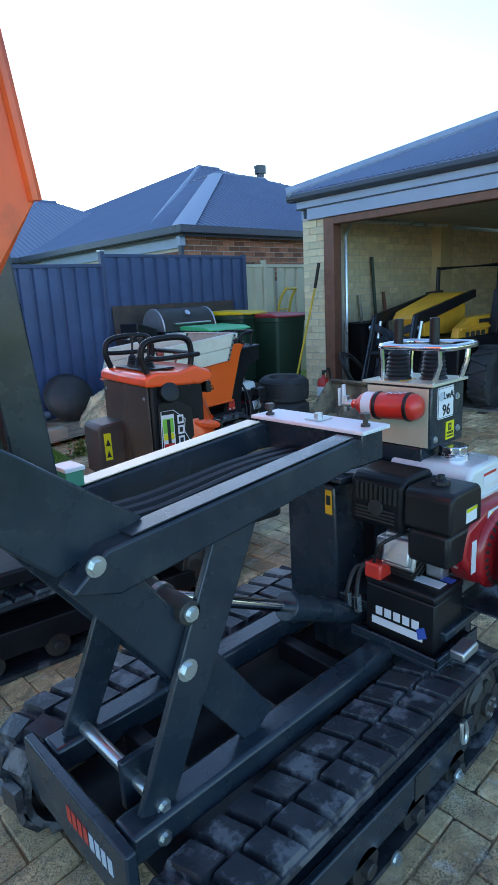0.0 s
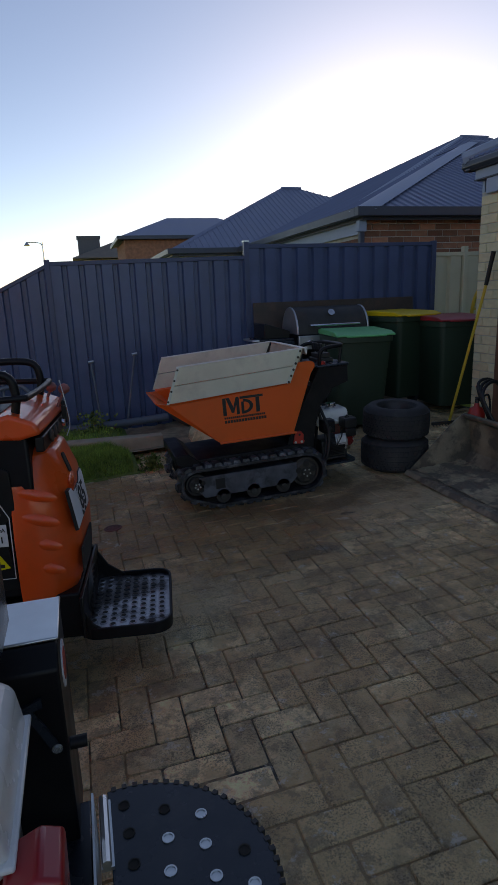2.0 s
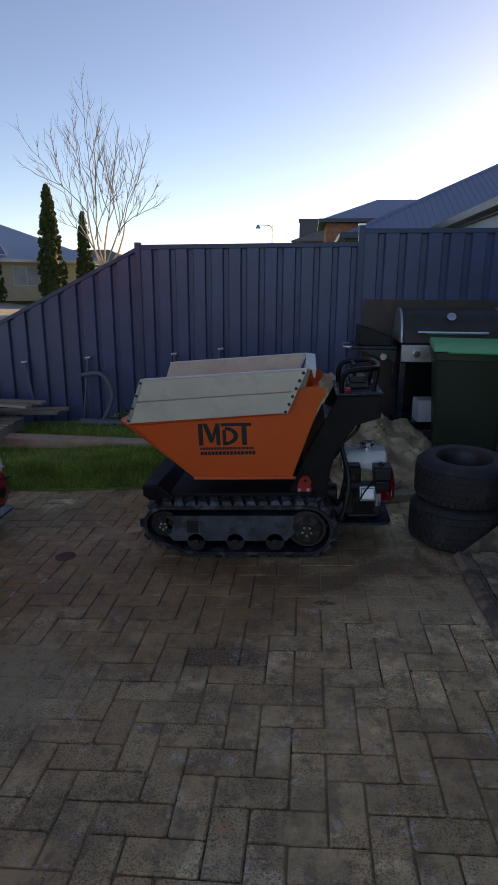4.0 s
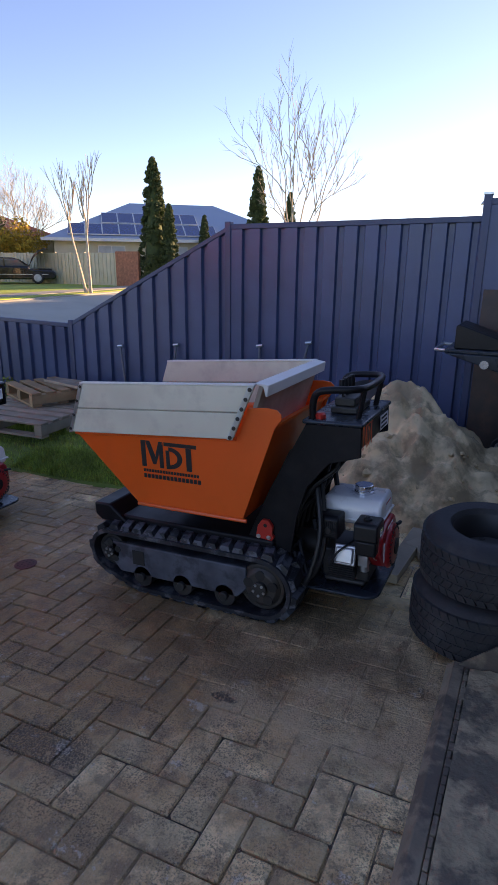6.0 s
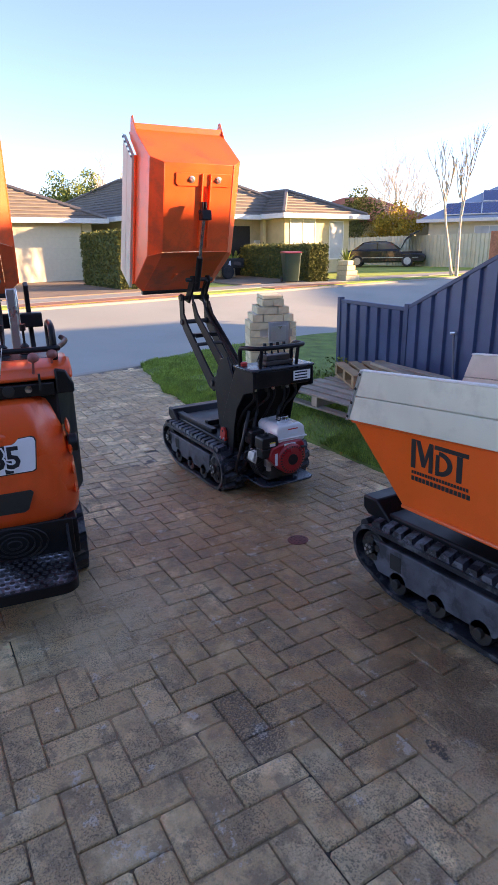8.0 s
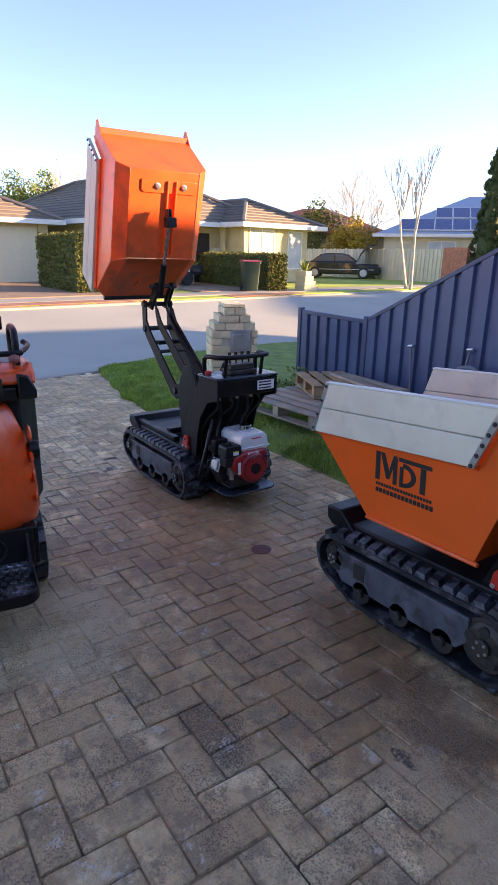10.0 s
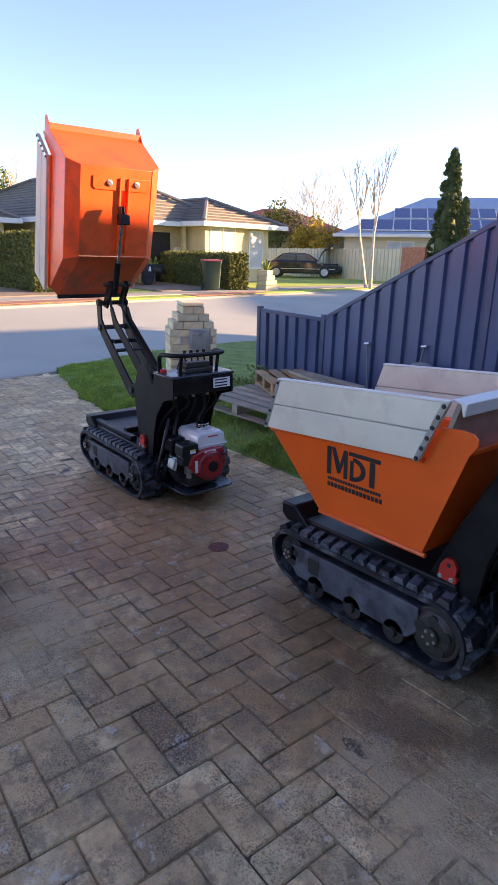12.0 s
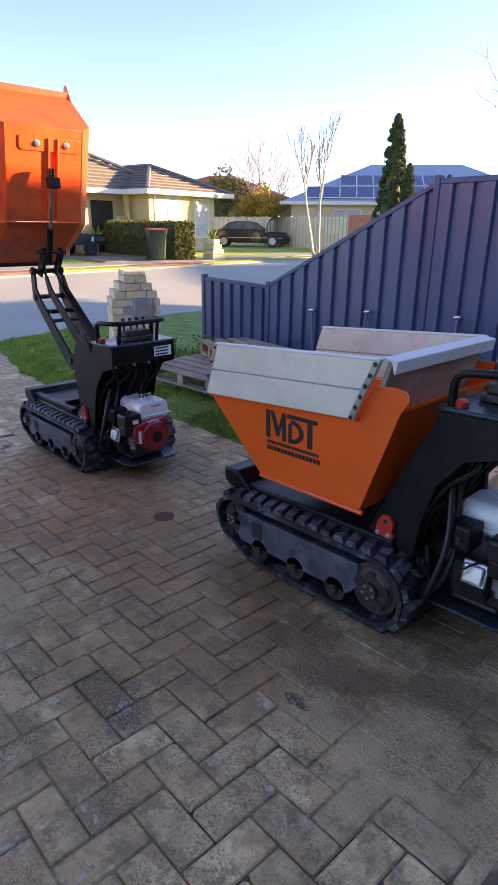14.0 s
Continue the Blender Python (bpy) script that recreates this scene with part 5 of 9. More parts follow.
def dumper_base(owner):
    """Undercarriage, console, handlebar and engine shared by the small tracked dumpers. Nose to -x."""
    circles = [(0.415, 0.172, 0.132), (-0.42, 0.205, 0.10), (-0.26, 0.105, 0.065)]
    crawler(owner, circles, -0.37, -0.175, -1, "frame_grey", 0.07, 0.034, 3, window=(-0.25, 0.195, 0.07, 0.075))
    crawler(owner, circles, 0.175, 0.37, 1, "frame_grey", 0.07, 0.034, 3)
    part("chassis", grown(box(-0.42, 0.50, -0.172, 0.172, 0.14, 0.30), box(-0.48, 0.45, -0.28, 0.28, 0.335, 0.375)), "black", owner, bevel=0.01)
    part("front_bumper", grown(prism([(-0.51, 0.335), (-0.55, 0.365), (-0.55, 0.43), (-0.45, 0.43), (-0.34, 0.335)], "y", -0.30, 0.30)), "black", owner, bevel=0.01)
    cheek = [(0.30, 0.34), (0.52, 0.30), (0.555, 0.50), (0.60, 0.64), (0.70, 0.76), (0.835, 0.80), (0.835, 0.925), (0.60, 0.925), (0.42, 0.60)]
    for y in (-0.255, 0.205):
        part("cheek_plate", grown(prism(cheek, "y", y, y + 0.012)), "black", owner, bevel=0.003)
    console = part("console", grown(prism([(0.60, 0.80), (0.815, 0.81), (0.835, 0.925), (0.60, 0.925)], "y", -0.242, 0.204)), "black", owner, "black steel control console", bevel=0.01)
    part("console_top", grown(box(0.585, 0.845, -0.265, 0.222, 0.926, 0.945)), "slate", console, bevel=0.008)
    part("valve_block", grown(box(0.66, 0.78, -0.12, 0.09, 0.946, 0.975), box(0.675, 0.765, -0.105, 0.075, 0.975, 1.012)), "dark_metal", console, bevel=0.006)
    for k in range(4):
        part("lever", grown(cyl((0.71, -0.08 + 0.05 * k, 1.0), (0.70, -0.08 + 0.05 * k, 1.04), 0.006, n=8), cyl((0.70, -0.08 + 0.05 * k, 1.035), (0.698, -0.08 + 0.05 * k, 1.085), 0.014, 0.011, 10)), "plastic", console)
    part("stop_button", grown(lathe([(0.022, 0), (0.024, 0.016), (0.015, 0.024)], 14, pose(0.65, -0.215, 0.945))), "bright_red", console, "red mushroom stop button")
    bar = [(0.62, -0.225, 0.945), (0.625, -0.23, 1.02), (0.66, -0.235, 1.062), (0.78, -0.225, 1.072), (0.825, -0.17, 1.072), (0.835, -0.03, 1.072), (0.825, 0.11, 1.072), (0.78, 0.165, 1.072), (0.66, 0.18, 1.062), (0.625, 0.18, 1.02), (0.62, 0.18, 0.945)]
    part("handlebar", grown(tube(smooth_path(bar, n=5), 0.015, 10)), "black", console, "black tubular handlebar")
    for y in (-0.18, 0.1):
        part("handlebar_stay", grown(tube([(0.80, y, 0.94), (0.824, y, 1.062)], 0.012, 8)), "black", console)
    part("rear_label", grown(box(0.8352, 0.8375, 0.055, 0.19, 0.84, 0.905)), "sticker_white", console, "white printed plate")
    for k in range(3):
        part("label_line", grown(box(0.8376, 0.8386, 0.065, 0.165, 0.848 + 0.02 * k, 0.857 + 0.02 * k)), "ink", console)
    part("rear_panel", grown(prism([(0.38, 0.36), (0.45, 0.36), (0.485, 0.52), (0.52, 0.65), (0.60, 0.775), (0.60, 0.80), (0.52, 0.80), (0.40, 0.56)], "y", -0.242, 0.204)), "black", owner, "black rear body panel", bevel=0.004)
    for k in range(7):
        y = -0.20 + 0.06 * k + 0.012 * math.sin(5 * k)
        sag = 0.03 * math.sin(3 * k + 1)
        part("rear_hose", grown(tube(smooth_path([(0.70 + sag, y, 0.81), (0.685 + sag, y + 0.02, 0.72), (0.61, y + 0.05 * math.sin(2 * k), 0.60 + sag), (0.545, y - 0.02, 0.50), (0.51, y, 0.38)]), 0.0095, 8)), "hose", owner)
        part("hose_collar", grown(cyl((0.70 + sag, y, 0.80), (0.694 + sag, y + 0.006, 0.765), 0.013, n=8)), "zinc" if k % 2 else "dark_metal", owner)
    part("engine_deck", grown(prism(round_rect(0.40, 0.42, 0.07, 5), "z", 0.146, 0.160, pose(0.71, -0.02, 0))), "slate", owner, "dark steel engine platform", bevel=0.004)
    part("hydraulic_pump", grown(cyl((0.60, 0.0, 0.27), (0.46, 0.0, 0.27), 0.06, n=16)), "dark_metal", owner, bevel=0.006)
    for k, (ya, zb) in enumerate(((-0.20, 0.42), (-0.14, 0.36), (0.05, 0.45))):
        pts = smooth_path([(0.52, ya, 0.30 + 0.03 * k), (0.60, ya - 0.08, 0.20), (0.66, ya - 0.05, zb), (0.62, ya + 0.03, 0.62)])
        part("hydraulic_hose", grown(tube(pts, 0.012, 8)), "hose", owner)
    engine(owner, pose(0.76, -0.05, 0.172, 0, 0, 90), 0.77, key_box=False, small=True)
    part("tow_tab", grown(prism([(0.36, 0.38), (0.44, 0.372), (0.45, 0.39), (0.44, 0.405), (0.445, 0.44), (0.425, 0.47), (0.395, 0.47), (0.372, 0.44)], "y", -0.275, -0.256)), "bright_red", owner, "bright red towing tab", bevel=0.002)
    part("tab_hole", grown(cyl((0.41, -0.2765, 0.444), (0.41, -0.2752, 0.444), 0.009, n=12)), "dark_void", owner)
    for x in (0.375, 0.425):
        bolt(owner, (x, -0.275, 0.388), (0, -1, 0), 0.007, 0.007)


def emblem(owner, m, s, material, lines=True, tall=1.0):
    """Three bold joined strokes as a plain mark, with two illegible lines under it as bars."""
    def stroke(*p):
        return prism(p, "z", 0.0, 0.0012)
    def bowl(x, y, a, b):
        return (x + a * math.cos(radians(b)), y + a * 1.15 * math.sin(radians(b)))
    curve = [bowl(0.76, 0.42, 0.36, d) for d in range(-90, 91, 15)] + [bowl(0.76, 0.42, 0.23, d) for d in range(90, -91, -15)]
    shapes = [stroke((0, 0), (0.13, 0), (0.13, 1), (0, 1)), stroke((0.13, 1), (0.31, 0.12), (0.40, 0.12), (0.40, 0.40), (0.25, 1)), stroke((0.40, 0.12), (0.60, 1), (0.50, 1), (0.40, 0.52)),
              stroke((0.50, 0), (0.61, 0), (0.61, 1), (0.50, 0.62)), stroke((0.68, 0.0), (0.78, 0.0), (0.78, 0.70), (0.68, 0.70)), stroke((0.64, 0.86), (1.5, 0.86), (1.5, 1), (0.64, 1)),
              stroke(*curve), stroke((1.22, 0), (1.36, 0), (1.36, 0.855), (1.22, 0.855))]
    for shape in shapes:
        ob = part("emblem_stroke", grown(shape), material, owner, "bold black mark" if material == "ink" else "bold orange mark")
        ob.matrix_local = m @ Matrix.Diagonal((s, s * tall, s, 1))
    if lines:
        bars = []
        for row, (a, b, h, n) in enumerate(((0.03, 1.55, 0.11, 20), (0.03, 1.60, 0.16, 15))):
            for k in range(n):
                x = a + (b - a) * k / n
                bars.append(prism([(x, -0.2 - 0.24 * row), (x + (b - a) / n * 0.80, -0.2 - 0.24 * row), (x + (b - a) / n * 0.80, -0.2 - 0.24 * row + h), (x, -0.2 - 0.24 * row + h)], "z", 0.0, 0.0012))
        o2 = tagged(part("print_block", grown(*bars), material, owner), "small black print", kind="stuff")
        o2.matrix_local = m @ Matrix.Diagonal((s, s * tall, s, 1))


# ---- orange dumper with its skip down ----
def set_on_drive(x, y, yaw=0.0):
    return Matrix.Translation((x, y, drive_z(x, y))) @ pose(0, 0, 0, 0, -2.7 if x > 0.9 else -1.0, yaw)


dumper = thing("tracked_dumper", "orange mini tracked dumper with white timber side boards, parked on pavers", "dumper", set_on_drive(3.222, 4.45))
dumper_base(dumper)
sk = skip_body(dumper)
emblem(sk, pose(-0.180, -0.3555, 0.684, 90), 0.20, "ink", tall=0.63)
emblem(dumper, pose(0.8365, -0.235, 0.825, 90, 0, 90), 0.105, "orange", lines=False)

# ---- small high-tip dumper with its skip raised ----
tipper = thing("high_tip_dumper", "black mini tracked dumper with its orange skip raised and tipped", "dumper", set_on_drive(0.70, 4.44))
dumper_base(tipper)
part("load_frame", grown(box(-0.50, 0.22, -0.27, -0.22, 0.375, 0.41), box(-0.50, 0.22, 0.22, 0.27, 0.375, 0.41), box(-0.50, -0.455, -0.22, 0.22, 0.375, 0.41), box(0.0, 0.06, -0.22, 0.22, 0.39, 0.43)), "black", tipper, "black steel load frame", bevel=0.006)
part("load_tray", grown(box(-0.46, 0.10, -0.215, 0.215, 0.378, 0.389)), "dark_metal", tipper)
for y in (-0.19, 0.135):
    part("upright", grown(prism([(0.20, 0.36), (0.42, 0.34), (0.50, 0.70), (0.36, 0.96), (0.26, 0.94), (0.19, 0.84), (0.15, 0.72), (0.17, 0.58)], "y", y, y + 0.014)), "black", tipper, "black lift bracket plate", bevel=0.003)
    ya = -0.118 if y < 0 else 0.105
    lower = [(0.32, 0.83), (0.30, 0.90), (-0.02, 0.745), (-0.05, 0.76), (-0.46, 1.11), (-0.53, 1.20), (-0.52, 1.34), (-0.565, 1.36), (-0.60, 1.33), (-0.60, 1.15), (-0.55, 1.07), (-0.10, 0.66), (-0.03, 0.635)]
    part("lift_arm", grown(prism(lower, "y", ya, ya + 0.016)), "black", tipper, "cranked black lift arm", bevel=0.003)
    inner = [(0.16, 0.80), (0.12, 0.84), (-0.36, 1.20), (-0.42, 1.30), (-0.46, 1.28), (-0.42, 1.16), (0.06, 0.76)]
    yb = ya + (0.05 if y < 0 else -0.04)
    part("inner_link", grown(prism(inner, "y", yb, yb + 0.014)), "black", tipper, bevel=0.003)
    part("upper_link", grown(prism([(-0.60, 1.30), (-0.52, 1.28), (-0.40, 1.44), (-0.40, 1.50), (-0.46, 1.50)], "y", yb, yb + 0.016)), "black", tipper, bevel=0.003)
    for bx, bz in ((-0.56, 1.325), (-0.555, 1.13), (-0.04, 0.70), (0.27, 0.855)):
        part("pin_boss", grown(cyl((bx, ya - 0.012, bz), (bx, ya + 0.028, bz), 0.026, n=14)), "dark_metal", tipper, bevel=0.003)
for x, z, r in ((-0.04, 0.70, 0.018), (-0.30, 0.97, 0.014), (-0.555, 1.13, 0.018), (-0.56, 1.325, 0.018), (-0.44, 1.47, 0.016)):
    part("cross_pin", grown(cyl((x, -0.115, z), (x, 0.118, z), r, n=12)), "dark_metal", tipper, bevel=0.003)
part("arm_bridge", grown(box(-0.40, -0.33, -0.10, 0.104, 1.02, 1.05)), "black", tipper, bevel=0.004)
part("lift_cylinder", grown(cyl((0.14, -0.01, 0.66), (-0.14, -0.01, 0.90), 0.030, n=14)), "black", tipper, bevel=0.004)
part("lift_rod", grown(cyl((-0.14, -0.01, 0.90), (-0.46, -0.01, 1.16), 0.015, n=12)), "chrome", tipper)
for k, y in enumerate((-0.05, 0.045)):
    part("hydraulic_hose", grown(tube(smooth_path([(0.15, y, 0.80), (-0.10, y, 0.97), (-0.42, y + 0.01, 1.20), (-0.48, y, 1.36), (-0.38, y, 1.46)]), 0.011, 8)), "hose", tipper)
raised = tipped_skip(tipper)
raised.matrix_local = pose(-0.19, -0.06, 2.20) @ pose(0, 0, 0, 0, -71, 0) @ pose(-0.35, 0, -0.477)
part("tip_cylinder", grown(cyl((-0.43, -0.03, 1.40), (-0.30, -0.05, 1.64), 0.024, n=14)), "black", tipper, bevel=0.003)
part("tip_rod", grown(cyl((-0.30, -0.05, 1.64), (-0.16, -0.06, 1.95), 0.013, n=12)), "chrome", tipper)
part("rod_eye", grown(box(-0.185, -0.115, -0.098, -0.022, 1.90, 1.97), cyl((-0.16, -0.105, 1.96), (-0.16, -0.015, 1.96), 0.016, n=12)), "black", tipper, bevel=0.006)
part("rod_bracket", grown(box(-0.20, -0.15, -0.078, -0.066, 1.92, 2.03), box(-0.20, -0.15, -0.054, -0.042, 1.92, 2.03)), "black", tipper, bevel=0.004)

# ---- slate-grey high-tip dumper in the foreground ----
GA = 0.04
near_tip = thing("high_tip_dumper", "slate-grey tracked dumper with raised scissor lift and petrol engine", "dumper", pose(0, 0, 0))
A = near_tip
circ = [(1.585, 0.205 + 0.0, 0.135), (0.52, 0.165, 0.135)]
crawler(A, circ, 0.68, 0.895, -1, "slate", 0.088, 0.028, 4, window=(1.20, 0.17, 0.075, 0.085))
crawler(A, circ, 1.44, 1.655, 1, "slate", 0.088, 0.028, 4)
for y in (0.93, 1.30):
    part("rail", grown(box(0.42, 1.42, y, y + 0.085, 0.315, 0.395)), "slate", A, "slate box-section chassis rail", bevel=0.012)
part("belly_plate", grown(box(0.50, 1.6, 0.90, 1.43, 0.18, 0.20)), "black", A)
part("front_plate", grown(box(0.385, 0.415, 0.90, 1.42, 0.23, 0.40)), "slate", A, "slate front cross plate with a small red and grey mark", bevel=0.006)
for k in range(8):
    part("front_mark", grown(box(0.3835, 0.3845, 1.16 - 0.028 * k, 1.18 - 0.028 * k, 0.30, 0.345)), "bright_red" if k < 4 else "ink_grey", A)
bolt(A, (0.50, 0.93, 0.345), (0, -1, 0), 0.012, 0.012)
for x in (0.62, 0.95, 1.25):
    part("cross_member", grown(box(x, x + 0.05, 1.015, 1.30, 0.26, 0.34)), "black", A, bevel=0.004)


def bar(p0, p1, w0, w1, y0, y1):
    """A flat tapering arm in the x-z plane."""
    a, b = Vector((p0[0], p0[1])), Vector((p1[0], p1[1]))
    d = (b - a).normalized()
    n = Vector((-d.y, d.x))
    return prism([tuple(a + n * w0), tuple(b + n * w1), tuple(b - n * w1), tuple(a - n * w0)], "y", y0, y1)


for y, o in ((0.955, -1), (1.325, 1)):
    # long arm from the rear rail up to the front elbow, and the short one that crosses it
    ya, yb = (y, y + 0.02)
    part("scissor_arm", grown(bar((0.86, 0.40), (0.415, 1.03), 0.055, 0.06, ya + 0.024, yb + 0.024)), "slate", A, "slate steel scissor arm", bevel=0.004)
    part("scissor_arm", grown(bar((0.50, 0.385), (0.80, 1.02), 0.045, 0.062, ya, yb)), "slate", A, "slate steel scissor arm", bevel=0.004)
    part("lift_beam", grown(prism([(0.36, 1.00), (0.44, 1.065), (1.22, 1.128), (1.32, 1.115), (1.33, 1.04), (1.20, 1.045), (0.46, 0.965)], "y", ya - 0.024, yb + 0.026)), "slate", A, "slate box-section lift beam", bevel=0.006)
    # thin top strip, pale on the far beam and slate on the near one
    part("beam_top_strip", grown(prism([(0.50, 1.0745), (1.22, 1.1315), (1.22, 1.1345), (0.50, 1.0775)], "y", ya - 0.018, yb + 0.02)), "cream_steel" if o > 0 else "slate", A, "thin strip along the beam top")
    part("mast_plate", grown(prism([(0.36, 1.02), (0.56, 1.085), (0.30, 1.285), (0.16, 1.38), (0.08, 1.30)], "y", ya + 0.028, yb + 0.03)), "slate", A, bevel=0.005)
    for p, r in (((0.412, 1.045), 0.014), ((0.640, 0.838), 0.013), ((0.617, 0.706), 0.018), ((0.52, 0.40), 0.012)):
        f = ya - 0.026 if (o < 0 and p[1] > 1.0) else (ya if o < 0 else yb + 0.024)
        bolt(A, (p[0], f, p[1]), (0, o, 0), r, 0.014, "pivot_bolt")
part("pivot_shaft", grown(cyl((0.64, 0.955, 0.838), (0.64, 1.345, 0.838), 0.03, n=16)), "dark_metal", A, bevel=0.003)
for y in (1.06, 1.13, 1.2):
    part("shaft_collar", grown(cyl((0.64, y, 0.838), (0.64, y + 0.02, 0.838), 0.036, n=18)), "zinc", A)
part("lower_shaft", grown(cyl((0.52, 0.96, 0.40), (0.52, 1.34, 0.40), 0.018, n=14)), "zinc", A)
part("shaft_lug", grown(box(0.48, 0.60, 1.06, 1.08, 0.34, 0.47)), "slate", A, bevel=0.004)
part("lift_rod", grown(cyl((0.66, 1.14, 0.81), (1.16, 1.14, 0.565), 0.018, n=16)), "chrome", A, "polished lift cylinder rod")
part("lift_cylinder", grown(cyl((1.14, 1.14, 0.575), (1.50, 1.14, 0.40), 0.042, n=20), cyl((1.135, 1.14, 0.5775), (1.175, 1.14, 0.558), 0.048, n=20)), "slate", A, bevel=0.004)
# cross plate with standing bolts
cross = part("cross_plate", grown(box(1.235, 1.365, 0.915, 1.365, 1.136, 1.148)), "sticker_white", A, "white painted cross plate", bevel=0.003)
for x, y in ((1.30, 0.955), (1.27, 1.31)):
    part("stud", grown(cyl((x, y, 1.148), (x, y, 1.178), 0.008, n=8), cyl((x, y, 1.170), (x, y, 1.186), 0.016, n=6), cyl((x, y, 1.148), (x, y, 1.155), 0.015, n=6)), "dark_metal", cross)
part("centre_nut", grown(box(1.27, 1.33, 1.10, 1.16, 1.148, 1.153), cyl((1.30, 1.13, 1.153), (1.30, 1.13, 1.168), 0.015, n=6)), "zinc", cross)
part("cross_bracket", grown(box(1.25, 1.35, 0.93, 1.35, 1.045, 1.135)), "slate", A, bevel=0.004)
# mast and raised skip above
mast = [(0.43, 1.10), (0.345, 1.12), (0.30, 1.66), (0.385, 1.66)]
for y in (1.06, 1.26):
    part("mast", grown(prism(mast, "y", y, y + 0.035)), "slate", A, "slate mast carrying the raised skip", bevel=0.006)
upper = skip_body(A, True, False, -0.38, 0.38)
upper.matrix_local = pose(0.408, 1.22, 1.62) @ pose(0, 0, 0, 0, -98, 0) @ pose(0.28, 0, -0.433)
part("mast_rod", grown(cyl((0.44, 1.19, 1.25), (0.40, 1.19, 1.55), 0.02, n=12)), "slate", A)
# hydraulic hoses over the beams
for k in range(3):
    pts = smooth_path([(0.30, 1.09 + 0.05 * k, 1.12), (0.60, 1.08 + 0.05 * k, 1.05), (1.0, 1.10 + 0.04 * k, 1.07), (1.28, 1.12 + 0.04 * k, 1.05), (1.45, 1.15 + 0.03 * k, 0.99)])
    part("hydraulic_hose", grown(tube(pts, 0.014, 8)), "hose", A)
tag = part("junction_cap", grown(box(0.50, 0.545, 1.20, 1.26, 1.115, 1.155)), "teal", A, "teal plastic fitting", bevel=0.003)
part("junction_top", grown(box(0.497, 0.548, 1.195, 1.265, 1.155, 1.165)), "sticker_white", tag, bevel=0.002)
# battery
bat = part("battery", grown(box(1.44, 1.615, 0.80, 1.055, 0.395, 0.575)), "plastic", A, "black lead-acid battery with a pale label", bevel=0.006)
part("battery_lid", grown(box(1.437, 1.618, 0.797, 1.058, 0.577, 0.603)), "plastic", bat, bevel=0.008)
part("battery_label", grown(box(1.4375, 1.4395, 0.84, 1.03, 0.435, 0.462)), "sticker_white", bat, "white label strip")
for k in range(5):
    part("battery_mark", grown(prism([(1.015 - 0.034 * k, 0.472), (0.990 - 0.034 * k, 0.472), (0.990 - 0.034 * k, 0.502), (1.015 - 0.034 * k, 0.502)], "x", 1.4375, 1.4395)), "sticker_white", bat, "bold pale mark")
part("battery_emblem", grown(prism([(0.855, 0.44), (0.825, 0.455), (0.835, 0.49), (0.86, 0.475)], "x", 1.436, 1.4392)), "ink_blue", bat, "small blue mark")
part("battery_top_label", grown(box(1.50, 1.545, 0.82, 1.02, 0.6035, 0.605)), "sticker_white", bat)
part("top_emblem", grown(box(1.555, 1.59, 0.81, 0.85, 0.6035, 0.605)), "ink_blue", bat)
part("terminal_cover", grown(prism([(1.425, 0.60), (1.495, 0.60), (1.49, 0.645), (1.43, 0.655)], "y", 0.99, 1.055)), "bright_red", bat, "red rubber terminal cover", bevel=0.008)
part("battery_tray", grown(box(1.40, 1.66, 0.765, 1.09, 0.375, 0.392), box(1.40, 1.41, 0.765, 1.09, 0.392, 0.42), box(1.40, 1.66, 0.765, 0.775, 0.392, 0.42)), "slate", A, bevel=0.003)
clamp = part("battery_clamp", grown(prism([(1.47, 0.40), (1.56, 0.40), (1.57, 0.42), (1.56, 0.435), (1.47, 0.43)], "y", 0.715, 0.765)), "zinc", A, "bright folded battery clamp", bevel=0.006)
for k, y in enumerate((1.08, 1.12)):
    part("battery_cable", grown(tube(smooth_path([(1.48, 1.04, 0.63), (1.46, 1.09 + 0.02 * k, 0.60), (1.42, y, 0.52), (1.43, y, 0.45)]), 0.008, 8)), "hose", A)
    part("hose_fitting", grown(cyl((1.425, y, 0.52), (1.43, y, 0.46), 0.014, n=6)), "zinc", A)
# oil tank
tank = part("oil_tank", grown(prism([(1.20, 0.395), (1.215, 0.865), (1.40, 0.885), (1.44, 0.865), (1.44, 0.395)], "x", 1.475, 1.64)), "slate", A, "tall slate hydraulic oil tank", bevel=0.008)
lid = part("tank_lid", grown(prism([(1.17, 0.888), (1.46, 0.888), (1.46, 0.905), (1.17, 0.905)], "x", 1.455, 1.655)), "slate", A, bevel=0.004)
part("tank_sticker", grown(box(1.4725, 1.4745, 1.225, 1.255, 0.76, 0.85)), "sticker_orange", tank, "amber warning sticker")
part("sticker_sign", grown(box(1.4715, 1.4728, 1.231, 1.249, 0.795, 0.83)), "ink", tank)
part("valve_block", grown(box(1.50, 1.60, 1.34, 1.44, 0.905, 0.94)), "black", lid, "black hydraulic block", bevel=0.005)
part("filter_head", grown(cyl((1.675, 1.36, 0.885), (1.675, 1.36, 0.955), 0.045, n=20), cyl((1.675, 1.36, 0.955), (1.675, 1.36, 0.967), 0.052, n=20), cyl((1.675, 1.36, 0.967), (1.675, 1.36, 0.985), 0.02, n=12)), "alu", A, "cast round filter head", bevel=0.003)
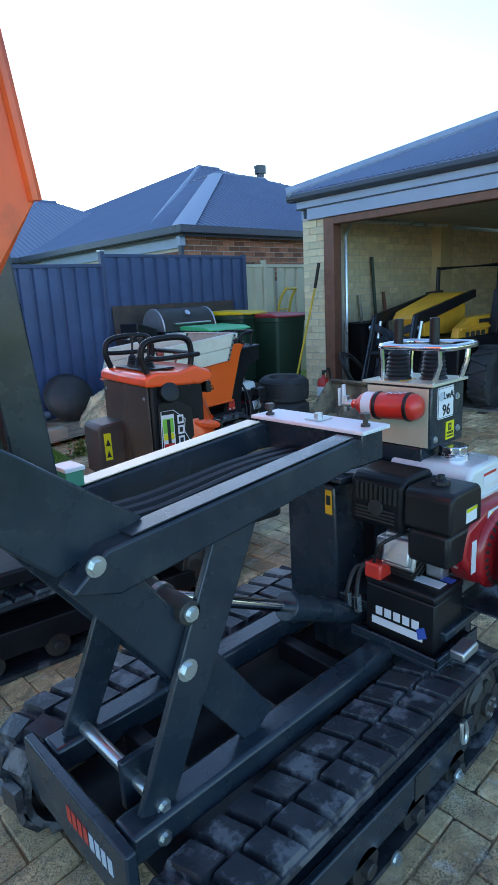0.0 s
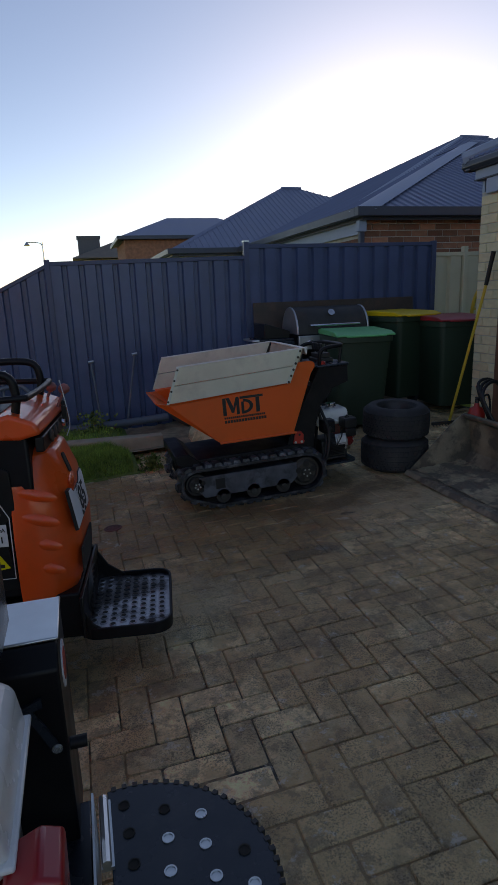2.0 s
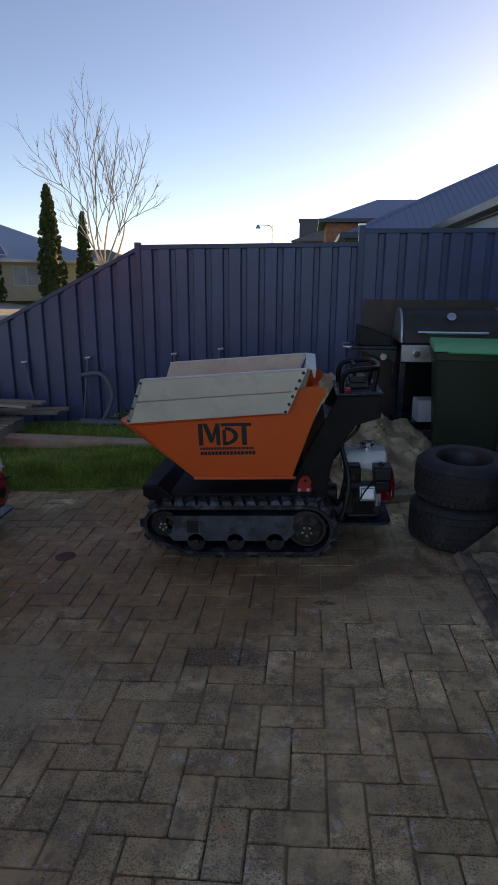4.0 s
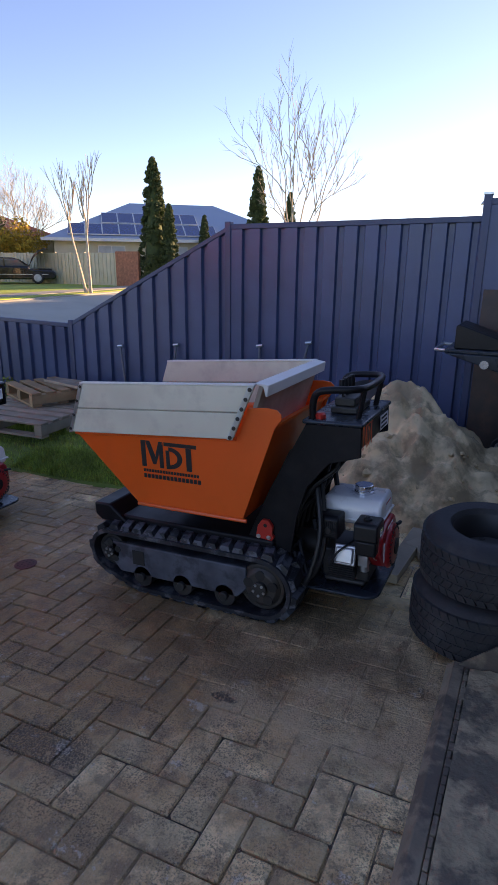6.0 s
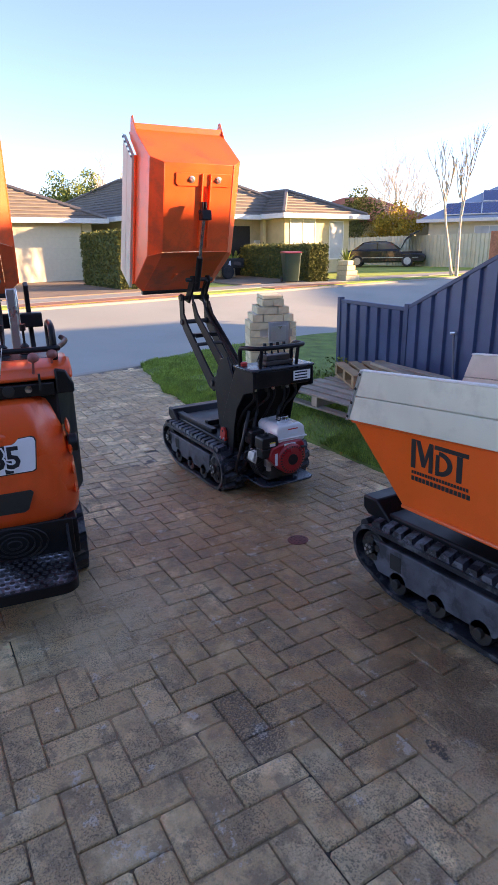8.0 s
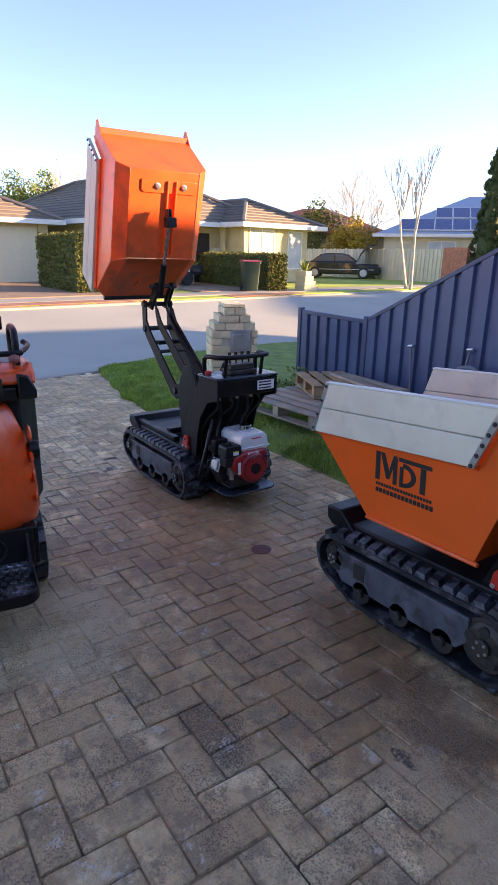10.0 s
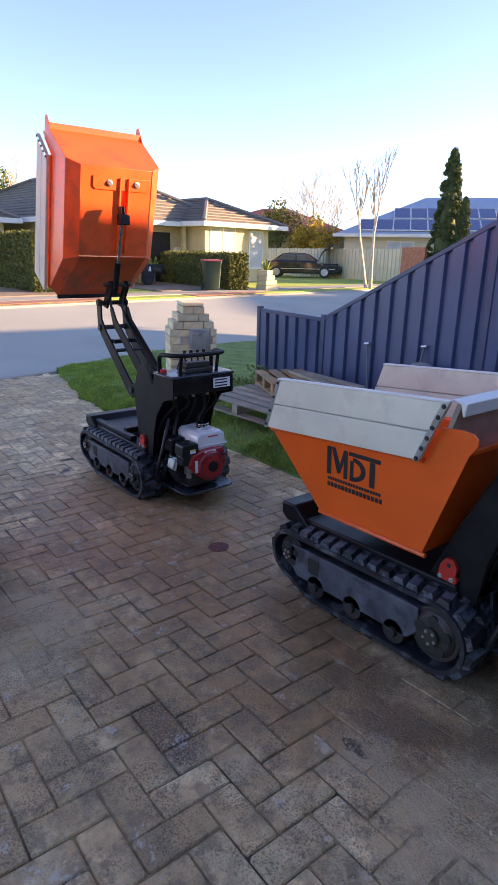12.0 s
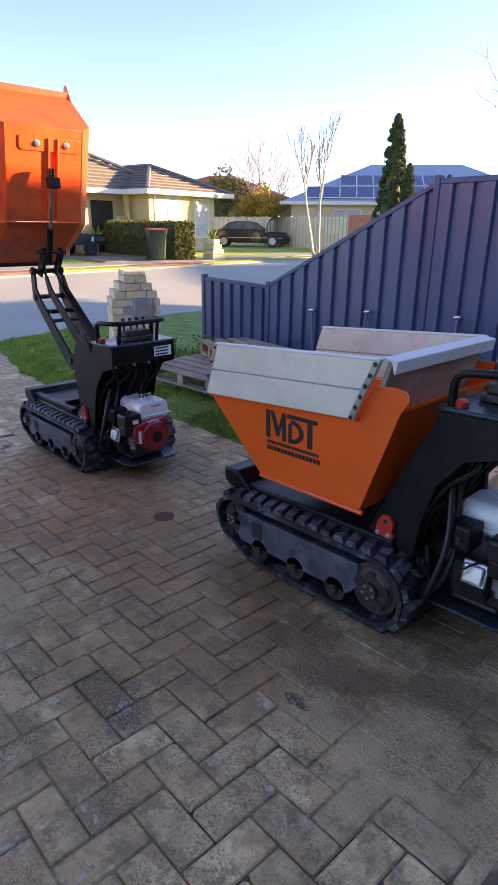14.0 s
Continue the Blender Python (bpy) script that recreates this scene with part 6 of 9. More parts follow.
for k in range(2):
    y = 1.33 + 0.05 * k
    part("hose_fitting", grown(cyl((1.625, y, 0.925), (1.57, y + 0.01, 0.935), 0.013, n=6), cyl((1.60, y, 0.93), (1.585, y, 0.932), 0.018, n=6)), "zinc", lid)
    part("hydraulic_hose", grown(tube(smooth_path([(1.57, y + 0.01, 0.935), (1.53, y, 0.93), (1.52, 1.26 + 0.03 * k, 0.925), (1.58, 1.19, 0.93), (1.74, 1.17 + 0.02 * k, 0.945)]), 0.014, 8)), "hose", A)
part("hydraulic_hose", grown(tube(smooth_path([(1.50, 1.37, 0.93), (1.43, 1.20, 0.96), (1.32, 1.10, 1.0), (1.25, 1.12, 1.03)]), 0.013, 8)), "hose", A)
# engine and its guard
part("engine_mount", grown(box(1.48, 2.0, 0.78, 1.30, 0.44, 0.47), box(1.50, 1.56, 0.9, 1.35, 0.20, 0.44), box(1.85, 1.9, 0.9, 1.35, 0.20, 0.44)), "slate", A, bevel=0.005)
engine(A, pose(1.72, 0.965, 0.472), 1.0)
g = [(1.634, 0.50), (1.628, 0.69)] + [(1.738 + 0.110 * math.cos(radians(a)), 0.69 + 0.105 * math.sin(radians(a))) for a in range(165, 15, -15)] + [(1.850, 0.69), (1.866, 0.50)]
guard = part("fan_guard", grown(prism(g, "y", 0.682, 0.690)), "slate", A, "slate guard plate with radial slots", bevel=0.002)
for k in range(14):
    mm = pose(1.745, 0.6815, 0.695, 90) @ pose(0, 0, 0, 0, 0, 360 / 14 * k)
    part("guard_slot", grown(prism([(0.02, -0.003), (0.066, -0.006), (0.071, 0.0), (0.066, 0.006), (0.02, 0.003)], "z", -0.001, 0.001, mm)), "dark_void", guard)
for k in range(7):
    part("guard_mark", grown(prism([(1.66 + 0.027 * k, 0.525), (1.679 + 0.027 * k, 0.527), (1.679 + 0.027 * k, 0.555), (1.66 + 0.027 * k, 0.553)], "y", 0.6805, 0.6818)), "ink", guard)
part("guard_bracket", grown(box(1.85, 1.98, 0.69, 0.82, 0.505, 0.512), box(1.63, 1.87, 0.682, 0.80, 0.492, 0.499)), "slate", A, bevel=0.003)
# control tower
tower = part("control_box", grown(box(1.678, 1.895, 0.965, 1.225, 0.995, 1.205)), "slate", A, "slate control box with stickers and joysticks", bevel=0.005)
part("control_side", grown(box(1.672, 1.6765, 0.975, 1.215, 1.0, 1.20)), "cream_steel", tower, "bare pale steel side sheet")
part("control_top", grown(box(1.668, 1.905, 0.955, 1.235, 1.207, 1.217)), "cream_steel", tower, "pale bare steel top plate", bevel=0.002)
for k in range(6):
    part("top_label", grown(box(1.69 + 0.03 * (k % 3), 1.712 + 0.03 * (k % 3), 1.08 + 0.06 * (k // 3), 1.10 + 0.06 * (k // 3), 1.2175, 1.2185)), "sticker_orange", tower)
for x, z in ((1.845, 1.155), (1.855, 1.04), (1.705, 1.025)):
    bolt(tower, (x, 0.965, z), (0, -1, 0), 0.008, 0.008)
pl = part("noise_plate", grown(prism(round_rect(0.107, 0.108, 0.008), "y", 0.9615, 0.964, pose(1.766, 0, 1.145))), "sticker_white", tower, "white noise level sticker")
for a, b, c, d in ((-0.05, 0.05, 0.0495, 0.051), (-0.05, 0.05, -0.051, -0.0495), (-0.051, -0.0495, -0.05, 0.05), (0.0495, 0.051, -0.05, 0.05)):
    part("plate_border", grown(box(1.766 + a, 1.766 + b, 0.9605, 0.9616, 1.145 + c, 1.145 + d)), "ink", pl)
face = pose(1.781, 0.9610, 1.168, 90)
words("lettering", "LwA", 0.036, face, "ink", pl, "black lettering")
words("lettering", "96", 0.052, pose(1.768, 0.9610, 1.118, 90), "ink", pl, "black numerals")
part("sound_sign", grown(lathe([(0.016, 0.0), (0.016, 0.001), (0.012, 0.0012)], 18, pose(1.735, 0.9614, 1.168, 90))), "ink_grey", pl)
pt = part("fuel_plate", grown(box(1.772, 1.826, 0.9615, 0.964, 1.012, 1.075)), "sticker_yellow", tower, "yellow fuel sticker")
words("lettering", "PETROL", 0.0125, pose(1.799, 0.9610, 1.034, 90), "ink", pt)
words("lettering", "UN-LEADED", 0.0082, pose(1.799, 0.9610, 1.022, 90), "ink", pt)
part("pump_sign", grown(box(1.786, 1.806, 0.9604, 0.9614, 1.043, 1.068)), "ink", pt)
words("lettering", "P", 0.016, pose(1.796, 0.9600, 1.055, 90), "sticker_yellow", pt)
part("swivel_base", grown(box(1.68, 1.80, 1.0, 1.21, 0.93, 0.994)), "slate", tower, bevel=0.004)
part("tower_post", grown(box(1.72, 1.80, 1.14, 1.22, 0.47, 0.995)), "slate", A, bevel=0.005)
ring = round_rect(0.205, 0.275, 0.04, 4)
part("grab_rail", grown(tube([(1.782 + x, 1.045 + y, 1.335) for x, y in ring], 0.011, 10, closed=True)), "chrome", tower, "chromed rectangular grab rail")
for x, y in ((1.690, 0.945), (1.872, 0.945), (1.690, 1.165), (1.872, 1.165)):
    part("rail_post", grown(tube([(x, max(y, 0.965), 1.217), (x, y, 1.28), (x + (0.008 if x > 1.8 else -0.008), y, 1.332)], 0.009, 8)), "chrome", tower)
for x, y, t in ((1.742, 1.135, 0.0), (1.80, 1.03, 0.02)):
    prof = [(0.048, 0.0)]
    for k in range(7):
        prof += [(0.047 - 0.0018 * k, 0.004 + 0.014 * k), (0.041 - 0.0018 * k, 0.011 + 0.014 * k)]
    prof += [(0.018, 0.106), (0.015, 0.11)]
    stick = part("joystick", grown(cyl((x, y, 1.31), (x, y, 1.425), 0.017, n=14)), "plastic", tower, "black joystick", bevel=0.004)
    part("gaiter", grown(lathe(prof, 20, pose(x, y, 1.217))), "hose", stick, "ribbed rubber gaiter", smooth=60)
# extinguisher strapped to the tower
ext = thing("fire_extinguisher", "small red fire extinguisher strapped to the control box", "fire extinguisher", pose(1.637, 0.985, 1.145, -92, 0, 4) @ Matrix.Scale(0.92, 4))
part("cylinder", grown(lathe([(0.012, -0.012), (0.036, -0.004), (0.047, 0.012), (0.049, 0.03), (0.049, 0.20), (0.044, 0.23), (0.028, 0.25), (0.018, 0.26), (0.018, 0.275)], 26)), "bright_red", ext, "glossy red cylinder", smooth=60)
part("white_band", grown(lathe([(0.0494, 0.175), (0.0498, 0.177), (0.0498, 0.215), (0.0490, 0.217)], 26)), "sticker_white", ext)
for z in (0.155, 0.03):
    part("strap", grown(lathe([(0.050, z), (0.053, z + 0.002), (0.053, z + 0.013), (0.050, z + 0.015)], 26)), "plastic", ext)
for k in range(4):
    part("print_bar", grown(box(-0.025, 0.025 - 0.008 * (k % 2), -0.0505, -0.0493, 0.06 + 0.018 * k, 0.068 + 0.018 * k)), "sticker_white", ext)
part("valve", grown(cyl((0, 0, 0.27), (0, 0, 0.32), 0.016, n=12), box(-0.012, 0.012, -0.03, 0.03, 0.30, 0.315)), "zinc", ext, bevel=0.003)
part("lever", grown(box(-0.010, 0.010, -0.075, 0.01, 0.315, 0.322), box(-0.010, 0.010, -0.06, 0.01, 0.335, 0.341)), "sticker_white", ext, bevel=0.002)
# round stand-on plate at the rear
arc = [(2.075 + 0.298 * math.cos(radians(a)), 1.07 + 0.298 * math.sin(radians(a))) for a in range(-98, 99, 4)]
step = part("step_plate", grown(prism(arc, "z", 0.403, 0.418)), "slate", A, "half-round slate steel plate with a toothed rim", bevel=0.002)
for k in range(72):
    if math.cos(radians(5 * k)) > -0.10:
        part("rim_tooth", grown(box(0.292, 0.305, -0.006, 0.006, -0.008, 0.008, pose(2.075, 1.07, 0.412, 0, 0, 5 * k))), "dark_metal", step)
rnd = random.Random(4)
for i in range(4):
    for j in range(7):
        x, y = 2.075 + 0.08 * i + rnd.uniform(-0.008, 0.008), 0.83 + 0.08 * j + (0.04 if i % 2 else 0)
        if math.hypot(x - 2.075, y - 1.07) < 0.265:
            part("grip_hole", grown(lathe([(0.0135, 0.003), (0.014, 0.006), (0.0105, 0.006), (0.0100, 0.0040), (0.001, 0.0036)], 14, pose(x, y, 0.415))), "dark_void" if rnd.random() < 0.3 else "zinc", step)
# hydraulic column behind the tank
column = part("column", grown(prism([(1.20, 0.40), (1.20, 0.885), (1.235, 0.925), (1.42, 0.925), (1.42, 0.40)], "x", 1.83, 1.975)), "black", A, "black steel column beside the tank", bevel=0.005)
part("column_top", grown(box(1.832, 1.978, 1.24, 1.42, 0.9265, 0.934)), "zinc", column, "scraped bright top plate", bevel=0.003)
part("lever_bracket", grown(prism([(1.895, 0.82), (1.935, 0.835), (1.937, 0.815), (1.917, 0.81), (1.962, 0.715), (1.946, 0.708)], "y", 1.188, 1.198)), "slate", column, "bent steel lever")
bolt(column, (1.954, 1.188, 0.716), (0, -1, 0), 0.007, 0.006)
part("round_label", grown(cyl((1.975, 1.31, 0.83), (1.9775, 1.31, 0.83), 0.05, n=24)), "sticker_white", column, "round white sticker")
part("label_centre", grown(cyl((1.9775, 1.31, 0.83), (1.9787, 1.31, 0.83), 0.035, n=20)), "bright_red", column)
part("side_peg", grown(cyl((1.975, 1.24, 0.68), (2.01, 1.24, 0.68), 0.014, n=10)), "plastic", column)
part("edge_plate", grown(box(2.005, 2.010, 0.74, 1.22, 0.40, 0.56)), "zinc", A, "thin bare steel edge plate")
part("step_hinge", grown(box(2.012, 2.04, 1.15, 1.33, 0.419, 0.428), cyl((2.024, 1.15, 0.436), (2.024, 1.33, 0.436), 0.011, n=8)), "zinc", A)
part("step_bracket", grown(box(1.88, 2.0, 0.95, 1.2, 0.37, 0.40)), "slate", A)
# shackle on the near side frame
part("shackle", grown(tube(smooth_path([(1.40, 0.672, 0.265), (1.41, 0.668, 0.23), (1.40, 0.666, 0.20), (1.385, 0.668, 0.20), (1.38, 0.67, 0.24), (1.385, 0.672, 0.265)], n=4), 0.007, 8)), "zinc", A, "bright steel shackle")
for x, z in ((1.36, 0.10), (1.03, 0.06)):
    bolt(A, (x, 0.668, z), (0, -1, 0), 0.014, 0.016)

# ---- orange stand-on dumper with its skip raised ----
stand_on = thing("stand_on_dumper", "orange stand-on tracked dumper with a perforated rear step, skip raised", "dumper", pose(1.9, 2.635, 0) @ pose(0, 0, 0, 0, 0, -8) @ pose(-1.9, -2.66, 0))
B = stand_on
circ = [(1.70, 0.215, 0.155), (0.42, 0.16, 0.14), (1.35, 0.14, 0.12)]
crawler(B, circ, 2.15, 2.37, -1, "black", 0.085, 0.026, 4)
crawler(B, circ, 2.78, 2.97, 1, "black", 0.085, 0.026, 4)
part("chassis", grown(box(0.45, 1.85, 2.375, 2.775, 0.16, 0.42), box(0.40, 1.50, 2.18, 2.95, 0.40, 0.47)), "black", B, bevel=0.012)
# dark front panels of the console
console = part("console", grown(prism([(1.588, 2.415), (1.89, 2.415), (1.89, 2.91), (1.588, 3.01)], "z", 0.46, 1.122)), "black", B, "dark scuffed console body", bevel=0.012)
for a, b in ((2.43, 2.715), (2.722, 3.0)):
    part("front_panel", grown(box(1.576, 1.586, a, b, 0.48, 1.11, pose(0, 0, 0, 0, 0, 0))), "brown_panel", console, "scuffed dark brown sheet panel", bevel=0.003)
for k in range(5):
    part("louvre", grown(prism([(2.60 + 0.045 * k, 0.60), (2.612 + 0.045 * k, 0.60), (2.645 + 0.045 * k, 0.68), (2.633 + 0.045 * k, 0.68)], "x", 1.572, 1.577)), "dark_void", console)
for y, z in ((2.47, 1.05), (2.96, 1.06), (2.47, 0.55)):
    bolt(console, (1.576, y, z), (-1, 0, 0), 0.007, 0.006)
case = part("front_case", grown(prism([(1.43, 0.60), (1.43, 0.86), (1.45, 0.885), (1.585, 0.895), (1.585, 0.60)], "y", 2.78, 3.0)), "brown_panel", B, "small dark housing on the front panel", bevel=0.012)
part("case_sticker", grown(box(1.46, 1.50, 2.7775, 2.7795, 0.69, 0.84)), "sticker_yellow", case, "yellow warning sticker")
for k in range(2):
    part("sticker_sign", grown(prism([(1.466, 0.705 + 0.065 * k), (1.494, 0.705 + 0.065 * k), (1.48, 0.745 + 0.065 * k)], "y", 2.7760, 2.7774)), "ink", case)
# decals on the side panel
side = part("side_panel", grown(prism([(1.605, 0.50), (1.62, 1.02), (1.70, 1.055), (1.81, 0.98), (1.815, 0.83), (1.76, 0.76), (1.80, 0.50)], "y", 2.404, 2.414)), "plastic", B, "black side panel covered in stickers", bevel=0.003)
part("chart_sticker", grown(box(1.632, 1.70, 2.4018, 2.4036, 0.79, 0.965)), "sticker_white", side, "colour chart sticker")
for nm, a, b in (("sticker_green", 0.87, 0.945), ("sticker_yellow", 0.835, 0.868), ("bright_red", 0.795, 0.815)):
    part("chart_band", grown(box(1.635, 1.695, 2.4008, 2.4018, a, b)), nm, side)
part("chart_pointer", grown(box(1.658, 1.676, 2.3996, 2.4008, 0.815, 0.94)), "ink", side)
for k in range(3):
    part("pictogram", grown(box(1.72, 1.755, 2.4018, 2.4036, 0.80 + 0.055 * k, 0.845 + 0.055 * k)), "sticker_white", side)
    part("pictogram_sign", grown(box(1.728, 1.747, 2.4008, 2.4018, 0.81 + 0.055 * k, 0.835 + 0.055 * k)), "ink", side)
noise_plate = part("noise_plate", grown(box(1.70, 1.775, 2.4018, 2.4036, 0.685, 0.775)), "sticker_white", side, "white noise level sticker")
words("lettering", "101", 0.036, pose(1.735, 2.4012, 0.712, 90), "ink", noise_plate)
words("lettering", "LwA", 0.022, pose(1.748, 2.4012, 0.752, 90), "ink", noise_plate)
for k in range(2):
    part("warning_triangle", grown(prism([(1.635 + 0.075 * k, 0.585), (1.695 + 0.075 * k, 0.595), (1.662 + 0.075 * k, 0.65)], "y", 2.4018, 2.4036)), "sticker_yellow", side, "yellow warning triangle")
    part("triangle_sign", grown(box(1.652 + 0.075 * k, 1.675 + 0.075 * k, 2.4008, 2.4018, 0.598, 0.612)), "ink", side)
for pts in ([(1.612, 0.55), (1.63, 0.985), (1.70, 0.985), (1.765, 0.93), (1.755, 0.87), (1.79, 0.80), (1.785, 0.55)],):
    part("pinstripe", grown(tube([(x, 2.402, z) for x, z in pts], 0.0022, 5, closed=True)), "sticker_white", side)
part("filler_knob", grown(lathe([(0.05, 0.0), (0.055, 0.015), (0.05, 0.035), (0.02, 0.04)], 18, pose(1.68, 2.412, 1.075, 75))), "plastic", B, "black filler cap", bevel=0.002)
# orange hood round the controls
hood = part("hood", grown(prism([(1.555, 1.115), (1.56, 1.165), (1.62, 1.185), (1.74, 1.175), (1.84, 1.20), (1.93, 1.165), (1.95, 1.12), (1.87, 1.10)], "y", 2.39, 2.985)), "orange_red", B, "orange moulded control hood", bevel=0.014, seg=3)
part("control_recess", grown(box(1.60, 1.78, 2.50, 2.90, 1.186, 1.192)), "plastic", hood, bevel=0.004)
for y in (2.60, 2.70, 2.80):
    prof = [(0.034, 0.0)]
    for k in range(5):
        prof += [(0.034 - 0.003 * k, 0.004 + 0.011 * k), (0.028 - 0.003 * k, 0.010 + 0.011 * k)]
    prof += [(0.010, 0.062)]
    part("gaiter", grown(lathe(prof, 16, pose(1.68, y, 1.19))), "hose", hood, smooth=60)
    part("lever", grown(cyl((1.68, y, 1.25), (1.69, y, 1.33), 0.006, n=8), cyl((1.69, y, 1.315), (1.692, y, 1.345), 0.014, n=10)), "plastic", hood)
for y in (2.46, 2.92):
    loop = smooth_path([(1.60, y, 1.18), (1.575, y, 1.26), (1.60, y, 1.325), (1.70, y, 1.345), (1.83, y, 1.335), (1.86, y, 1.27), (1.85, y, 1.19)], n=5)
    part("grab_loop", grown(tube(loop, 0.016, 10)), "black", hood, "black padded grab loop")
part("thigh_bar", grown(tube(smooth_path([(1.60, 2.975, 1.26), (1.66, 2.99, 1.25), (1.86, 2.94, 1.25), (1.90, 2.89, 1.25), (1.90, 2.50, 1.25), (1.86, 2.44, 1.25), (1.64, 2.40, 1.25), (1.60, 2.42, 1.26)], n=4), 0.013, 10)), "black", hood, "black tubular handlebar")
part("instrument_bar", grown(box(1.915, 1.948, 2.42, 2.90, 1.045, 1.105)), "plastic", B, "black instrument strip", bevel=0.006)
for y in (2.55, 2.63, 2.70):
    part("gauge", grown(lathe([(0.026, 0.0), (0.026, 0.008), (0.02, 0.009)], 16, pose(1.95, y, 1.08, 0, 90, 0))), "dark_metal", B, bevel=0.001)
part("corner_vent", grown(prism([(2.905, 1.05), (2.985, 1.05), (2.985, 1.09), (2.955, 1.155), (2.905, 1.165)], "x", 1.84, 1.955)), "plastic", B, "black moulded corner vent", bevel=0.008)
part("ignition", grown(lathe([(0.016, 0.0), (0.016, 0.012), (0.008, 0.013)], 14, pose(1.958, 2.785, 1.085, 0, 90, 0))), "chrome", B)
part("throttle_slot", grown(box(1.952, 1.972, 2.832, 2.842, 1.075, 1.15)), "dark_void", B)
for y, x in ((2.815, 1.97), (2.90, 1.90)):
    part("lever_knob", grown(tube([(x - 0.03, y, 1.15), (x, y + 0.005, 1.21)], 0.006, 8), lathe([(0.004, -0.022), (0.022, -0.012), (0.026, 0.004), (0.018, 0.018), (0.004, 0.024)], 14, pose(x + 0.004, y + 0.006, 1.225))), "knob", hood, "worn pinkish red lever knob", smooth=60)
# rear cowl
rings = [(0.44, 1.995, 2.390, 2.950), (0.52, 2.028, 2.384, 2.958), (0.70, 2.035, 2.390, 2.950), (0.90, 2.004, 2.412, 2.918), (1.02, 1.965, 2.428, 2.890), (1.045, 1.925, 2.435, 2.880)]
cv, cf = [], []
for z, xr, ya, yb in rings:
    plan = [(1.80, ya), (xr - 0.15, ya), (xr - 0.085, ya + 0.025), (xr - 0.035, ya + 0.075), (xr - 0.005, ya + 0.115), (xr, ya + 0.15), (xr, yb - 0.15), (xr - 0.005, yb - 0.115), (xr - 0.035, yb - 0.075), (xr - 0.085, yb - 0.025), (xr - 0.15, yb), (1.80, yb)]
    cv += [Vector((x, y, z)) for x, y in plan]
k = 12
cf = [tuple(range(k))[::-1], tuple(range(5 * k, 6 * k))] + [(r * k + i, r * k + (i + 1) % k, (r + 1) * k + (i + 1) % k, (r + 1) * k + i) for r in range(5) for i in range(k)]
cowl = part("rear_cowl", grown((cv, cf)), "orange_red", B, "orange moulded rear cowl with creased corners", bevel=0.010, smooth=32, seg=3)
for s, y in ((-1, 2.402), (1, 2.936)):
    for k in range(4):
        mm = pose(1.905, y + s * 0.0, 0.88 - 0.10 * k, 0, 14, 0) @ Matrix.Diagonal((1, 1, 0.32, 1))
        part("cowl_rib", grown(lathe([(0.0, -0.012), (0.05, -0.008), (0.075, 0.0), (0.05, 0.008), (0.0, 0.012)], 18, mm @ pose(0, 0, 0, 90))), "orange_red", cowl, smooth=70)
tilt = pose(2.014, 2.61, 0.80, 0, -8.5, 0)
badge_shape = [(-0.165, -0.085), (0.145, -0.078), (0.158, -0.070), (0.172, 0.055), (0.166, 0.072), (0.152, 0.078), (0.10, 0.074), (0.085, 0.058), (0.06, 0.046), (-0.08, 0.044), (-0.10, 0.056), (-0.115, 0.072), (-0.165, 0.075)]
part("panel_border", grown(prism([(u * 1.03, v * 1.05) for u, v in badge_shape], "x", -0.004, 0.0095, tilt)), "ink", cowl, "thin black border")
badge = part("number_panel", grown(prism(badge_shape, "x", 0.0, 0.012, tilt)), "sticker_white", cowl, "white number panel with black stripes", bevel=0.002)
for o in (-0.030, 0.030):
    part("panel_stripe", grown(prism([(o, -0.078), (o + 0.035, -0.077), (o + 0.028, 0.05), (o - 0.007, 0.05)], "x", 0.0125, 0.0135, tilt)), "ink", badge)
words("lettering_edge", "85", 0.140, tilt @ pose(0.0140, 0.035, -0.012, 90, 0, 90), "sticker_white", badge, depth=0.0006, fat=0.075)
words("lettering", "85", 0.140, tilt @ pose(0.0150, 0.035, -0.012, 90, 0, 90), "ink", badge, "bold black racing number")
part("panel_brow", grown(lathe([(0.0, -0.01), (0.06, -0.006), (0.075, 0.0), (0.06, 0.006), (0.0, 0.01)], 20, tilt @ pose(0.004, -0.02, 0.085, 0, 90, 0) @ Matrix.Diagonal((0.35, 1, 1, 1)))), "orange_red", cowl, smooth=70)
part("cowl_slot", grown(prism(round_rect(0.040, 0.085, 0.012), "x", -0.004, 0.003, pose(1.989, 2.600, 0.955, 0, -18, 0))), "dark_void", cowl, "dark keyhole slot")
part("air_intake", grown(prism([(-0.17, -0.052), (0.075, -0.056), (0.095, -0.045), (0.125, 0.035), (0.115, 0.048), (-0.165, 0.045)], "x", 0.0, 0.006, pose(2.034, 2.62, 0.585, 0, 1, 0))), "dark_void", cowl, "dark air intake")
part("side_lamp", grown(cyl((1.89, 2.93, 0.79), (1.89, 2.975, 0.79), 0.045, n=16)), "plastic", cowl, bevel=0.006)
# apron and perforated step
apron = part("knee_apron", grown(box(2.02, 2.035, 2.36, 2.90, 0.28, 0.46)), "plastic", B, "black ribbed rubber apron", bevel=0.004)
for k in range(5):
    part("apron_ring", grown(tube([(2.0355, 2.63 + (0.03 + 0.03 * k) * math.cos(a / 16 * 6.283), 0.37 + min(0.085, 0.02 + 0.02 * k) * math.sin(a / 16 * 6.283)) for a in range(16)], 0.005, 5, closed=True)), "hose", apron)
